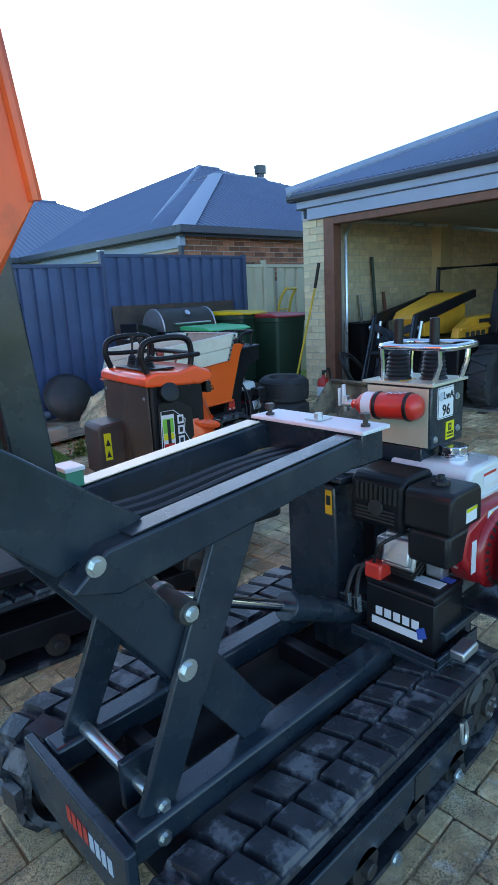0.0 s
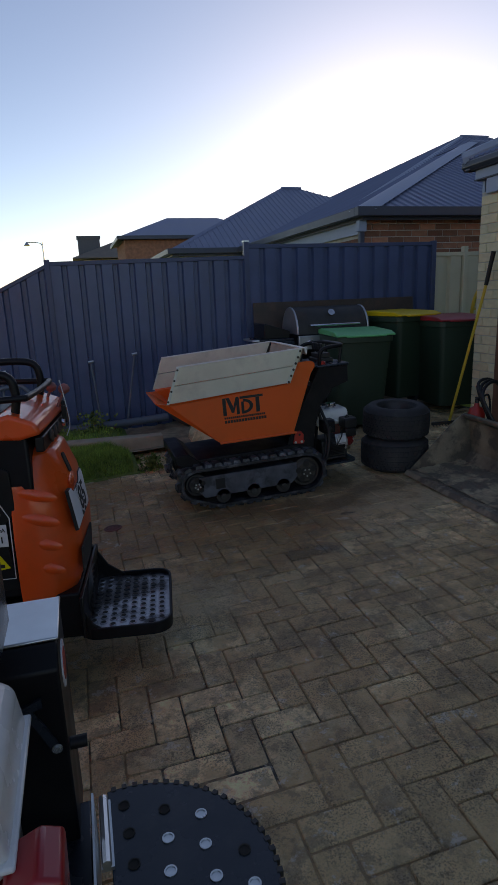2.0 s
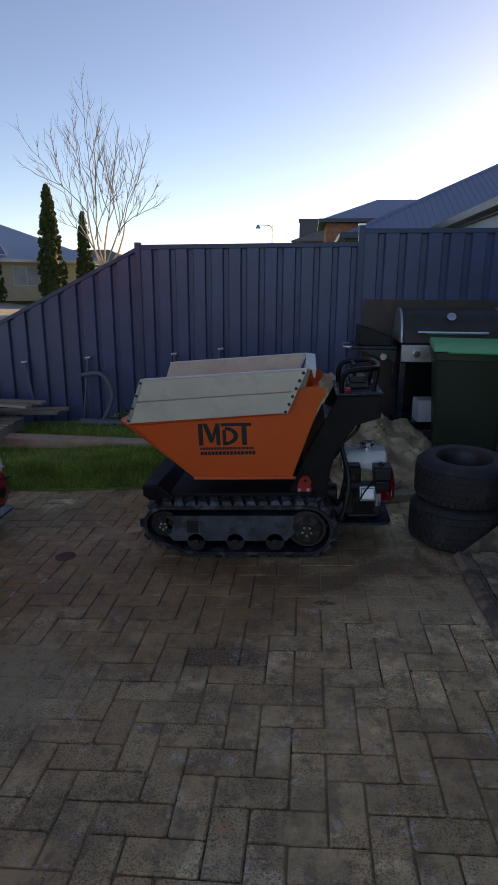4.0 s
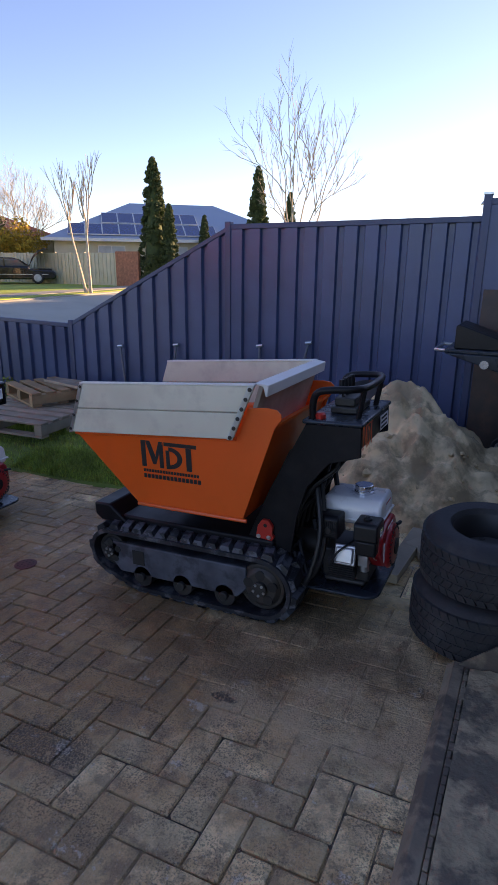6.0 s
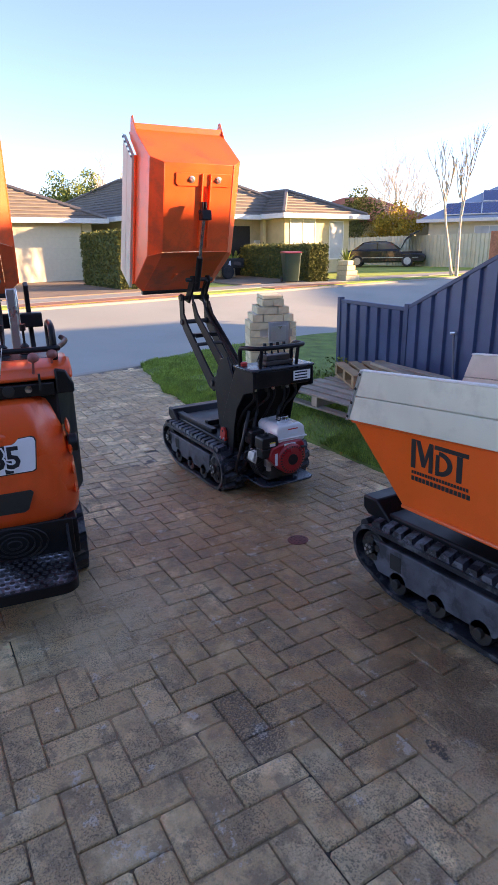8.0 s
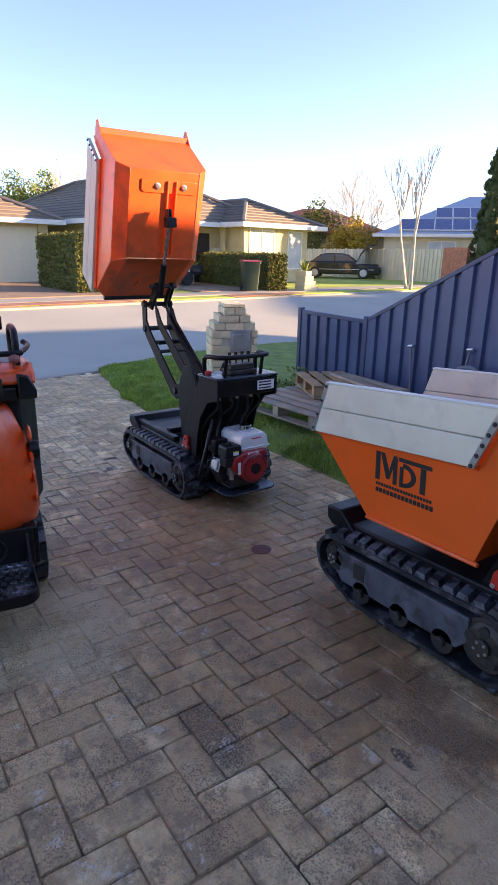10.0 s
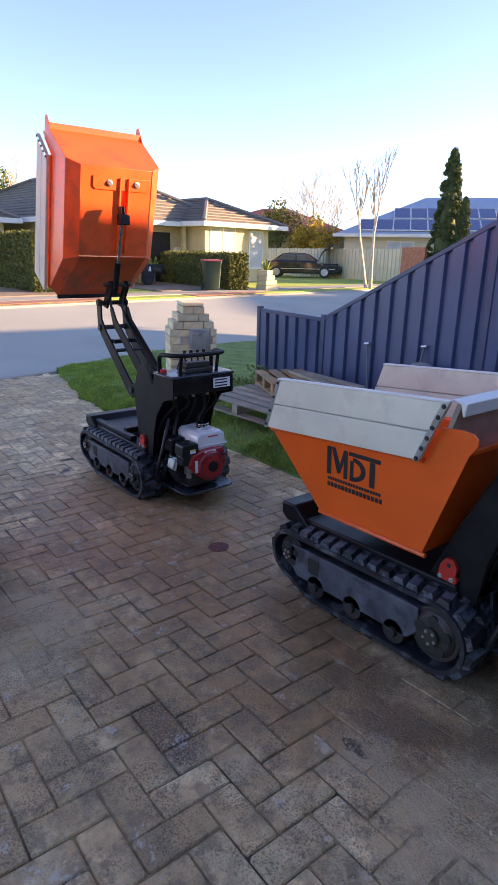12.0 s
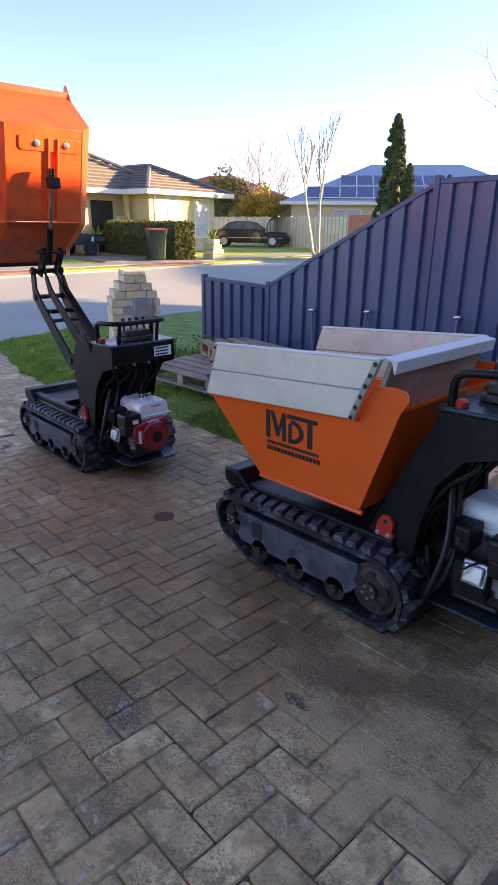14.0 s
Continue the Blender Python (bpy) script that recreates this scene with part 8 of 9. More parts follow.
tv, tf = [], []
for z, s in ((0.0, 0.72), (0.12, 0.86), (0.80, 1.0), (0.86, 1.05)):
    tv += [Vector((x * s, y * s, z)) for x, y in round_rect(0.56, 0.34, 0.1, 4)]
n = 20
tf = [tuple(range(n))[::-1], tuple(range(3 * n, 4 * n))] + [(j * n + i, j * n + (i + 1) % n, (j + 1) * n + (i + 1) % n, (j + 1) * n + i) for j in range(3) for i in range(n)]
part("shell", grown((tv, tf)), "plastic", tub, bevel=0.006)
part("lip", grown(tube([(x * 1.05, y * 1.05, 0.855) for x, y in round_rect(0.56, 0.34, 0.1, 4)], 0.016, 8, closed=True)), "plastic", tub)
for x, lean, h, mt, lab in ((7.05, 0.06, 1.72, "bin_green", "green-handled tool leaning on the garage wall"), (6.75, 0.05, 1.22, "wood", "timber-handled tool leaning on the garage wall"), (7.35, 0.08, 1.25, "timber_red", "red-brown handled tool leaning on the garage wall")):
    t = thing("garden_tool", lab, "tool", pose(0, 0, 0), "garden tools")
    part("handle", grown(cyl((x, 4.86, 0.262), (x - lean, 4.965, 0.262 + h), 0.022, n=10)), mt, t)
    part("blade", grown(box(x - 0.09, x + 0.09, 4.84, 4.875, 0.262, 0.46)), "dark_metal", t, bevel=0.01)
red_can = thing("fire_extinguisher", "red fire extinguisher standing at the garage corner", "fire extinguisher", at(5.50, 4.62, 0, 0.004))
part("cylinder", grown(lathe([(0.06, 0.0), (0.075, 0.01), (0.075, 0.26), (0.06, 0.31), (0.025, 0.33), (0.02, 0.36)], 22)), "bright_red", red_can, smooth=60)
part("valve", grown(cyl((0, 0, 0.35), (0, 0, 0.40), 0.018, n=10), box(-0.01, 0.01, -0.08, 0.02, 0.40, 0.415)), "dark_metal", red_can, bevel=0.003)
part("label", grown(lathe([(0.0755, 0.10), (0.0765, 0.102), (0.0765, 0.22), (0.0755, 0.222)], 22)), "sticker_white", red_can)
part("hose", grown(tube(smooth_path([(0.02, 0, 0.38), (0.13, 0.02, 0.42), (0.16, 0.02, 0.25), (0.10, 0.02, 0.12)]), 0.01, 8)), "hose", red_can)


# sand heap with crusted lumps
def sand_height(x, y):
    dx, dy = (x - 3.72) / (1.12 if x > 3.72 else 0.62), (y - 6.12) / 0.85
    r = math.sqrt(dx * dx + dy * dy)
    h = 0.72 * max(0.0, 1 - r) ** 0.95
    return h * (1 + 0.26 * noise.noise(Vector((x * 3.1, y * 3.1, 2)))) + 0.10 * min(1.0, 3 * max(0, 1 - r)) * noise.noise(Vector((x * 7, y * 7, 5)))


heap = thing("sand_heap", "heap of rough brown sandy soil by the fence", "sand heap", pose(0, 0, 0))
part("mound", grown(sheet(steps(3.02, 4.9, 130), steps(5.15, 7.0, 120), lambda x, y: drive_z(x, y) + 0.045 * (1 if y > 6 else 0) - 0.02 + sand_height(x, y) + (0.075 * (0.45 - abs(noise.noise(Vector((x * 5, y * 5, 1))))) * (1.4 if x < 4.1 else 0.5) + 0.022 * abs(noise.noise(Vector((x * 17, y * 17, 1)))) + 0.012 * noise.noise(Vector((x * 41, y * 41, 1)))) * (1 if sand_height(x, y) > 0.02 else 0))), "sand", heap, smooth=70)
rnd = random.Random(9)
for k in range(150):
    a, r = rnd.uniform(0, 6.28), rnd.uniform(0.15, 0.98) ** 0.7
    x, y = 3.72 + (1.05 if math.cos(a) > 0 else 0.55) * r * math.cos(a), 6.12 + 0.82 * r * math.sin(a)
    if y > 6.9:
        continue
    s = rnd.uniform(0.006, 0.022) if rnd.random() < 0.8 else rnd.uniform(0.02, 0.045)
    vs, fs = lathe([(0.2 * s, -0.6 * s), (0.9 * s, -0.3 * s), (1.0 * s, 0.2 * s), (0.5 * s, 0.7 * s), (0.1 * s, 0.75 * s)], 7)
    vs = [v * rnd.uniform(0.75, 1.2) for v in vs]
    ob = part("clod", grown((vs, fs)), "sand", heap, smooth=20)
    ob.matrix_local = pose(x, y, drive_z(x, y) + sand_height(x, y), rnd.uniform(0, 50), rnd.uniform(0, 50), rnd.uniform(0, 360))

rim_disc = thing("cable_reel", "rusty dark round steel dish leaning behind the sand", "dish", pose(3.30, 6.93, 0.42, 66, 0, -8))
part("dish", grown(lathe([(0.02, 0.05), (0.22, 0.03), (0.27, -0.02), (0.30, -0.03), (0.31, -0.01), (0.29, 0.02), (0.23, 0.07), (0.02, 0.09)], 36)), "dark_metal", rim_disc, smooth=60)
part("rim", grown(tube([(0.305 * math.cos(k / 36 * 6.283), 0.305 * math.sin(k / 36 * 6.283), -0.02) for k in range(36)], 0.012, 6, closed=True)), "brown_panel", rim_disc, "rusty rolled rim")
for m, w, label in ((at(4.10, 4.98, 86, 0.006), 0.62, "grey weathered timber offcut on the paving"), (at(4.22, 5.22, 60, 0.006), 0.42, "short pale timber offcut on the paving"), (at(4.30, 5.05, 20, 0.006), 0.3, "short pale timber offcut on the paving")):
    o = thing("timber_offcut", label, "timber", m, "timber offcuts")
    part("block", grown(box(-w / 2, w / 2, -0.045, 0.045, 0.0, 0.05)), "wood", o, bevel=0.004)

# timber edging and poly pipe along the lawn
for x0, x1, y0, y1, z, h, lab in ((0.6, 2.82, 6.05, 6.20, 0.13, 0.10, "pale timber sleeper edging the garden strip"),):
    s = thing("timber_sleeper", lab, "sleeper", pose(0, 0, 0))
    part("beam", grown(prism([(x0, y0 + 0.08), (x1, y0 + 0.02), (x1, y1 + 0.02), (x0, y1 + 0.12)], "z", z - 0.05, z + h - 0.01)), "sleeper", s, bevel=0.008)
blue_pipe = thing("poly_pipe", "grey-blue plastic pipe lying along the fence", "pipe", pose(0, 0, 0))
part("tube", grown(tube(smooth_path([(1.2, 6.92, 0.20), (2.1, 6.86, 0.21), (3.0, 6.93, 0.24)]), 0.045, 10)), "blue_hose", blue_pipe)
rods = ((0.52, 0.70, 0.80), (1.24, 1.19, 0.86), (2.19, 2.25, 0.915), (2.69, 2.52, 0.975))
for a, b, z in rods:
    r = thing("stake", "thin grey steel stake leaning on the fence", "stake", pose(0, 0, 0), "stakes by the fence")
    part("rod", grown(cyl((b, 7.00, 0.12), (a, 7.13, z), 0.012, n=8)), "blue_hose", r)
    part("cap", grown(cyl((a - 0.03, 7.125, z), (a + 0.03, 7.13, z + 0.01), 0.016, n=8)), "zinc", r)
coil = thing("hose_loop", "grey garden hose looped by the fence", "hose", pose(0, 0, 0))
part("tube", grown(tube(smooth_path([(1.20, 7.04, 0.69), (1.40, 6.99, 0.72), (1.50, 6.97, 0.64), (1.55, 6.96, 0.50), (1.51, 6.95, 0.36), (1.43, 6.93, 0.22), (1.28, 6.90, 0.15), (1.02, 6.88, 0.14)]), 0.024, 8)), "blue_hose", coil)


def leafy(name, label, category, m, n, size, spread, height, material, seed, group=""):
    rnd2 = random.Random(seed)
    t = thing(name, label, category, m, group)
    vs, fs = [], []
    for _ in range(n):
        a, r = rnd2.uniform(0, 6.28), abs(rnd2.gauss(0, 0.5)) * spread
        p = Vector((r * math.cos(a), r * math.sin(a), rnd2.uniform(0, 1) ** 1.4 * height))
        d = Vector((rnd2.gauss(0, 1), rnd2.gauss(0, 1), rnd2.gauss(0.5, 0.7))).normalized() * size * rnd2.uniform(0.5, 1.2)
        w = d.cross(Vector((rnd2.gauss(0, 1), rnd2.gauss(0, 1), rnd2.gauss(0, 1)))).normalized() * size * 0.28
        k = len(vs)
        vs += [p, p + d * 0.5 + w, p + d, p + d * 0.5 - w]
        fs.append((k, k + 1, k + 2, k + 3))
    me2 = bpy.data.meshes.new("leaves")
    me2.from_pydata(vs, [], fs)
    me2.materials.append(M[material])
    ob = new("leaves", me2)
    ob.parent = t
    tagged(ob, kind="stuff")
    return t


for k, (x, y, s) in enumerate(((2.15, 6.75, 0.22), (1.75, 6.85, 0.18), (-1.05, 6.95, 0.28), (-1.5, 6.7, 0.2), (2.62, 5.42, 0.14), (-0.6, 6.9, 0.2))):
    leafy("weed", "low green weeds at the foot of the fence", "weed", pose(x, y, lawn_z(min(x, 2.4), y) - 0.01), 260, 0.05, s, s * 0.9, "gum", 40 + k, "weeds")


# pallets on the lawn
def pallet(m, label, material, n=7, w=1.1, d=1.0):
    p = thing("pallet", label, "pallet", m, "pallets")
    for k in range(n):
        y = -d / 2 + (d - 0.1) * k / (n - 1)
        part("deck_board", grown(box(-w / 2, w / 2, y, y + 0.10, 0.115, 0.135)), material, p, bevel=0.003)
    for x in (-w / 2 + 0.04, 0.0, w / 2 - 0.04):
        part("bearer", grown(box(x - 0.04, x + 0.04, -d / 2, d / 2, 0.022, 0.113)), material, p, bevel=0.003)
    for y in (-d / 2, 0.0, d / 2 - 0.1):
        part("bottom_board", grown(box(-w / 2, w / 2, y, y + 0.09, 0.0, 0.02)), material, p)
    return p


pallet(pose(0.18, 6.12, 0.17, 0, 0, 4), "weathered grey timber pallet lying on the lawn", "wood")
pallet(pose(0.05, 6.45, 0.318, 0, 0, -24), "small brown timber pallet lying on another", "pallet_wood", 4, 0.75, 0.55)
for k in range(4):
    o = thing("plank", "loose weathered plank on the pallets", "plank", pose(0.42 + 0.05 * k, 6.50 + 0.13 * k, 0.455 if k < 2 else 0.31, 0, 0, 168 + 9 * k), "loose planks")
    part("board", grown(box(-0.48, 0.48, -0.05, 0.05, 0, 0.028)), "wood", o, bevel=0.003)

# drain cover in the paving
drain = thing("drain_cover", "round rusty-red drain cover set in the paving", "drain cover", pose(2.177, 4.089, drive_z(2.177, 4.089) + 0.002, -0.6, -2.8, 0) @ Matrix.Scale(0.8, 4))
part("plate", grown(lathe([(0.001, 0.004), (0.07, 0.004), (0.076, 0.002), (0.078, -0.02)], 32)), "drain_red", drain)
for r, n2 in ((0.027, 6), (0.054, 12)):
    for k in range(n2):
        a = 2 * math.pi * k / n2
        part("slot", grown(cyl((r * math.cos(a), r * math.sin(a), 0.0042), (r * math.cos(a), r * math.sin(a), 0.0052), 0.006, n=8)), "dark_void", drain)


# ---- brick letterbox pillar ----
def letterbox(m):
    p = thing("letterbox_pillar", "stepped cream brick letterbox pillar on the lawn", "letterbox", m)
    part("core", grown(box(-0.20, 0.20, -0.24, 0.24, 0.0, 0.79), box(-0.20, 0.20, -0.20, 0.20, 0.79, 0.875), box(-0.20, 0.20, -0.10, 0.10, 0.875, 1.05)), "mortar", p)
    cache = {}
    for r in range(12):
        half = 0.27 if r < 9 else (0.235 if r == 9 else 0.18 if r == 10 else 0.12)
        z = 0.003 + 0.0875 * r
        step2 = 0.235
        for axis, reach, off in (("x", 0.23, half), ("y", half, 0.23)):
            start = -off + (-step2 / 2 if r % 2 else 0.0)
            while start < off - 0.02:
                a, b = max(start, -off), min(start + step2, off)
                start += step2
                if b - a < 0.04:
                    continue
                for sgn in (-1, 1):
                    w = round(b - a - 0.010, 3)
                    if w not in cache:
                        me2 = bpy.data.meshes.new("brick")
                        v, f = box(-0.006, 0.04, -w / 2, w / 2, -0.0385, 0.0385)
                        me2.from_pydata(v, [], f)
                        me2.materials.append(M["cream_brick"])
                        cache[w] = me2
                    if axis == "x" and sgn > 0 and 6 <= r <= 8 and abs((a + b) / 2 - 0.06) < 0.12:
                        continue
                    ob = new("brick", cache[w])
                    ob.parent = p
                    c = (a + b) / 2
                    ob.matrix_local = pose(sgn * reach, c, z + 0.0435, 0, 0, 180 if sgn > 0 else 0) if axis == "x" else pose(c, sgn * reach, z + 0.0435, 0, 0, 90 if sgn < 0 else -90)
    part("cap_brick", grown(box(-0.23, 0.23, -0.12, 0.12, 1.053, 1.09)), "cream_brick", p, bevel=0.005)
    door = part("mail_flap", grown(box(0.195, 0.238, -0.06, 0.18, 0.53, 0.79)), "alu", p, "grey metal letterbox flap", bevel=0.006)
    part("flap_edge", grown(box(0.238, 0.243, -0.03, 0.15, 0.575, 0.745)), "zinc", door, bevel=0.002)
    return p


letterbox(pose(-1.42, 6.14, 0.045, 0, 0, -22))

# ---- the far side of the street ----
def clumps(bm_seed, points, size, per, flat=0.6):
    """Many small leaf quads round given centres, as vertices and faces."""
    r = random.Random(bm_seed)
    vs, fs = [], []
    for c, rad in points:
        for _ in range(per):
            d = Vector((r.gauss(0, 1), r.gauss(0, 1), r.gauss(0, 1))).normalized() * rad * r.uniform(0.5, 1.05)
            p = c + d
            n = (d + Vector((r.gauss(0, 0.4), r.gauss(0, 0.4), r.gauss(0, 0.4))) * rad).normalized()
            _, u, w = frame_axes(n)
            a = r.uniform(0, 6.28)
            e1 = (u * math.cos(a) + w * math.sin(a)) * size * r.uniform(0.6, 1.3)
            e2 = (w * math.cos(a) - u * math.sin(a)) * size * flat * r.uniform(0.6, 1.3)
            k = len(vs)
            vs += [p - e1, p - e2, p + e1, p + e2]
            fs.append((k, k + 1, k + 2, k + 3))
    return vs, fs


def leaves(owner, name, shape, material):
    me2 = bpy.data.meshes.new(name)
    me2.from_pydata(shape[0], [], shape[1])
    me2.materials.append(M[material])
    ob = new(name, me2)
    ob.parent = owner
    return tagged(ob, kind="stuff")


def bare_tree(label, m, height, seed, material="bark", twig="twig", depth=5, spread=32, trunk=0.09, stem=0.34, forks=4, fine=0.66, leader=False):
    t = thing("tree", label, "tree", m)
    r = random.Random(seed)
    limbs, twigs = [], []

    def grow(p, d, length, rad, level):
        bend = Vector((r.gauss(0, 0.05), r.gauss(0, 0.05), 0.02)) * length
        e = p + d * length + Vector((0, 0, 0.06 * length * level))
        (limbs if level < 2 else twigs).append(tube([p, p.lerp(e, 0.35) + bend, p.lerp(e, 0.7) + bend * 0.7, e], rad, 5 if level < 2 else 3, r_end=rad * 0.5))
        if level >= depth:
            return
        for k in range(forks if level == 0 else 3):
            ang = radians(r.uniform(spread * 0.35, spread * 1.15))
            lead = leader and k == 0 and level < 4
            if lead:
                ang = radians(r.uniform(2, 10))
            az = (k + r.uniform(-0.3, 0.3)) * 6.28 / (forks if level == 0 else 3)
            _, u, w = frame_axes(d)
            nd = (d * math.cos(ang) + (u * math.cos(az) + w * math.sin(az)) * math.sin(ang) + Vector((0, 0, 0.16))).normalized()
            size = height * (1 - stem) * 0.42 if level == 0 else length * (0.76 if lead else 0.62 if leader else 0.68)
            grow(p.lerp(e, 0.98 if lead else r.uniform(0.75, 1.0) if level == 0 else r.uniform(0.4, 1.0)), nd, size * r.uniform(0.8, 1.1), rad * (0.55 if level < 2 else fine), level + 1)
    grow(Vector((0, 0, 0)), Vector((r.gauss(0, 0.05), r.gauss(0, 0.05), 1)).normalized(), height * stem, trunk, 0)
    part("trunk", grown(*limbs), material, t, smooth=60)
    tagged(part("crown", grown(*twigs), twig, t, smooth=60), kind="stuff")
    return t


def cypress(label, m, height, radius, seed):
    t = thing("cypress_tree", label, "tree", m, "cypress trees")
    r = random.Random(seed)
    part("trunk", grown(cyl((0, 0, 0), (0, 0, height * 0.9), 0.14, 0.03, 8)), "twig", t)
    prof = [(radius * 0.62 * min(1.0, h * 5 + 0.5) * (1 - h) ** 0.62 * r.uniform(0.85, 1.1) + 0.01, h * height) for h in (0.03, 0.1, 0.2, 0.3, 0.4, 0.5, 0.6, 0.7, 0.8, 0.9, 0.98)]
    part("inner_foliage", grown(lathe(prof, 14)), "cypress", t, smooth=60)
    pts = []
    for k in range(380):
        h = r.uniform(0.03, 1.0)
        prof = radius * (min(1.0, h * 5 + 0.5)) * (1 - h) ** 0.62 * r.uniform(0.72, 1.02)
        a = r.uniform(0, 6.28)
        pts.append((Vector((prof * math.cos(a), prof * math.sin(a), h * height)), 0.10 * height / 5 * r.uniform(0.6, 1.3)))
    leaves(t, "crown", clumps(seed, pts, 0.045 * height / 5, 115, 0.45), "cypress")
    return t


def bushy(label, m, pts, material, seed, size=0.12, per=60, name="shrub", trunk=0.0):
    t = thing(name, label, name, m)
    if trunk:
        part("trunk", grown(cyl((0, 0, 0), (0, 0, trunk), 0.12, 0.07, 8)), "twig", t)
    leaves(t, "crown", clumps(seed, pts, size, per), material)
    return t


def hedge(label, m, lx, ly, h, seed, material="hedge", size=0.06):
    t = thing("hedge", label, "hedge", m, "hedges")
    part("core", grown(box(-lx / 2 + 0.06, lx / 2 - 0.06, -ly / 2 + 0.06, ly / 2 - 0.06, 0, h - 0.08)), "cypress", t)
    r = random.Random(seed)
    vs, fs = [], []
    for _ in range(int(5200 * (lx * h + ly * h + lx * ly) / 8)):
        side = r.random()
        x, y, z = r.uniform(-lx / 2, lx / 2), r.uniform(-ly / 2, ly / 2), r.uniform(0, h)
        if side < 0.35:
            y = -ly / 2 + abs(r.gauss(0, 0.04))
        elif side < 0.65:
            x = (lx / 2 - abs(r.gauss(0, 0.04))) * (1 if r.random() < 0.7 else -1)
        else:
            z = h + r.gauss(-0.02, 0.05)
        p = Vector((x, y, z))
        d = Vector((r.gauss(0, 1), r.gauss(0, 1), r.gauss(0.4, 1))).normalized() * size * r.uniform(0.5, 1.3)
        w = d.cross(Vector((r.gauss(0, 1), r.gauss(0, 1), 1))).normalized() * size * 0.4
        k = len(vs)
        vs += [p - d, p + w, p + d, p - w]
        fs.append((k, k + 1, k + 2, k + 3))
    leaves(t, "leaves", (vs, fs), material)
    return t


FZ = 0.45


def window(owner, m, w, h, mullions=1):
    win = part("window", grown(box(-w / 2, w / 2, -0.01, 0.02, 0, h, m)), "curtain", owner, "curtained window glass")
    part("window_frame", grown(box(-w / 2 - 0.05, w / 2 + 0.05, -0.03, 0.0, -0.06, 0.0, m), box(-w / 2 - 0.05, w / 2 + 0.05, -0.03, 0.0, h, h + 0.05, m), box(-w / 2 - 0.05, -w / 2, -0.03, 0.0, 0, h, m), box(w / 2, w / 2 + 0.05, -0.03, 0.0, 0, h, m)), "white_trim", win)
    for k in range(mullions):
        x = -w / 2 + w * (k + 1) / (mullions + 1)
        part("mullion", grown(box(x - 0.025, x + 0.025, -0.03, 0.0, 0, h, m)), "white_trim", win)
    return win


def tiled_roof(owner, x0, x1, y0, y1, z, slope, material="tile_roof", cap="tile_cap", row=0.33):
    rv, rf, cs = hip_roof(x0, x1, y0, y1, z, slope, 0.12)
    rf_ob = part("roof", grown((rv, rf)), material, owner, smooth=10)
    w, d = x1 - x0, y1 - y0
    h = min(w, d) / 2
    k = 0
    while k * row < h - 0.05:
        o = k * row
        zz = z + o * slope
        a, b, c, e = x0 + o, x1 - o, y0 + o, y1 - o
        for course in (box(a, b, c - 0.01, c + 0.05, zz + 0.01, zz + 0.05), box(a, b, e - 0.05, e + 0.01, zz + 0.01, zz + 0.05), box(b - 0.05, b + 0.01, c, e, zz + 0.01, zz + 0.05), box(a - 0.01, a + 0.05, c, e, zz + 0.01, zz + 0.05)):
            part("tile_course", grown(course), material, rf_ob)
        k += 1
    pairs = [(0, 4), (1, 5 if w > d else 4), (2, 5), (3, 4 if w > d else 5), (4, 5)]
    for i, j in pairs:
        part("ridge_tile", grown(tube([cs[i] + Vector((0, 0, 0.05)), cs[j] + Vector((0, 0, 0.06))], 0.09, 6)), cap, rf_ob)
    part("fascia", grown(box(x0 - 0.08, x1 + 0.08, y0 - 0.08, y0, z - 0.16, z + 0.03), box(x0 - 0.08, x1 + 0.08, y1, y1 + 0.08, z - 0.16, z + 0.03), box(x1, x1 + 0.08, y0, y1, z - 0.16, z + 0.03), box(x0 - 0.08, x0, y0, y1, z - 0.16, z + 0.03)), "white_trim", owner)
    part("soffit", grown(box(x0, x1, y0, y1, z - 0.14, z - 0.10)), "plaster", owner)


opposite = thing("house", "cream brick bungalow with a grey-brown tiled hip roof", "house", pose(-19.4, 15.6, FZ, 0, 0, 10))
part("wall", grown(box(-14.4, 0.0, -3.9, 4.0, 0, 2.5)), "cream_plain", opposite)
part("wing_wall", grown(box(-6.0, 1.6, 1.4, 5.6, 0, 2.5)), "cream_plain", opposite)
tiled_roof(opposite, -15.0, 0.75, -4.5, 4.6, 2.5, 0.5)
tiled_roof(opposite, -6.6, 2.2, 0.8, 6.2, 2.52, 0.42)
window(opposite, pose(1.605, 2.5, 0.65, 0, 0, 90), 1.5, 1.7, 1)
window(opposite, pose(1.605, 4.7, 0.65, 0, 0, 90), 0.9, 1.6, 0)
window(opposite, pose(0.005, -2.9, 0.4, 0, 0, 90), 1.5, 1.9, 1)
part("front_door", grown(box(0.0, 0.03, -0.4, 0.75, 0.0, 2.1)), "dark_void", opposite, "dark recessed entrance")
part("meter_box", grown(box(0.0, 0.12, 1.0, 1.35, 0.9, 1.5)), "white_trim", opposite)
for y in (-1.4, 1.0):
    part("porch_post", grown(box(0.45, 0.62, y, y + 0.17, 0, 2.4)), "cream_plain", opposite)

garage_house = thing("house", "cream house end with a pale sectional garage door", "house", pose(-21.1, 7.6, FZ, 0, 0, 10))
part("wall", grown(box(-7.5, 0.0, -6.5, 2.1, 0, 2.4)), "cream_plain", garage_house)
tiled_roof(garage_house, -8.1, 0.55, -7.1, 2.65, 2.42, 0.46)
door = part("garage_door", grown(box(0.0, 0.04, -3.4, 1.7, 0.0, 2.15)), "door_cream", garage_house, "pale cream sectional garage door")
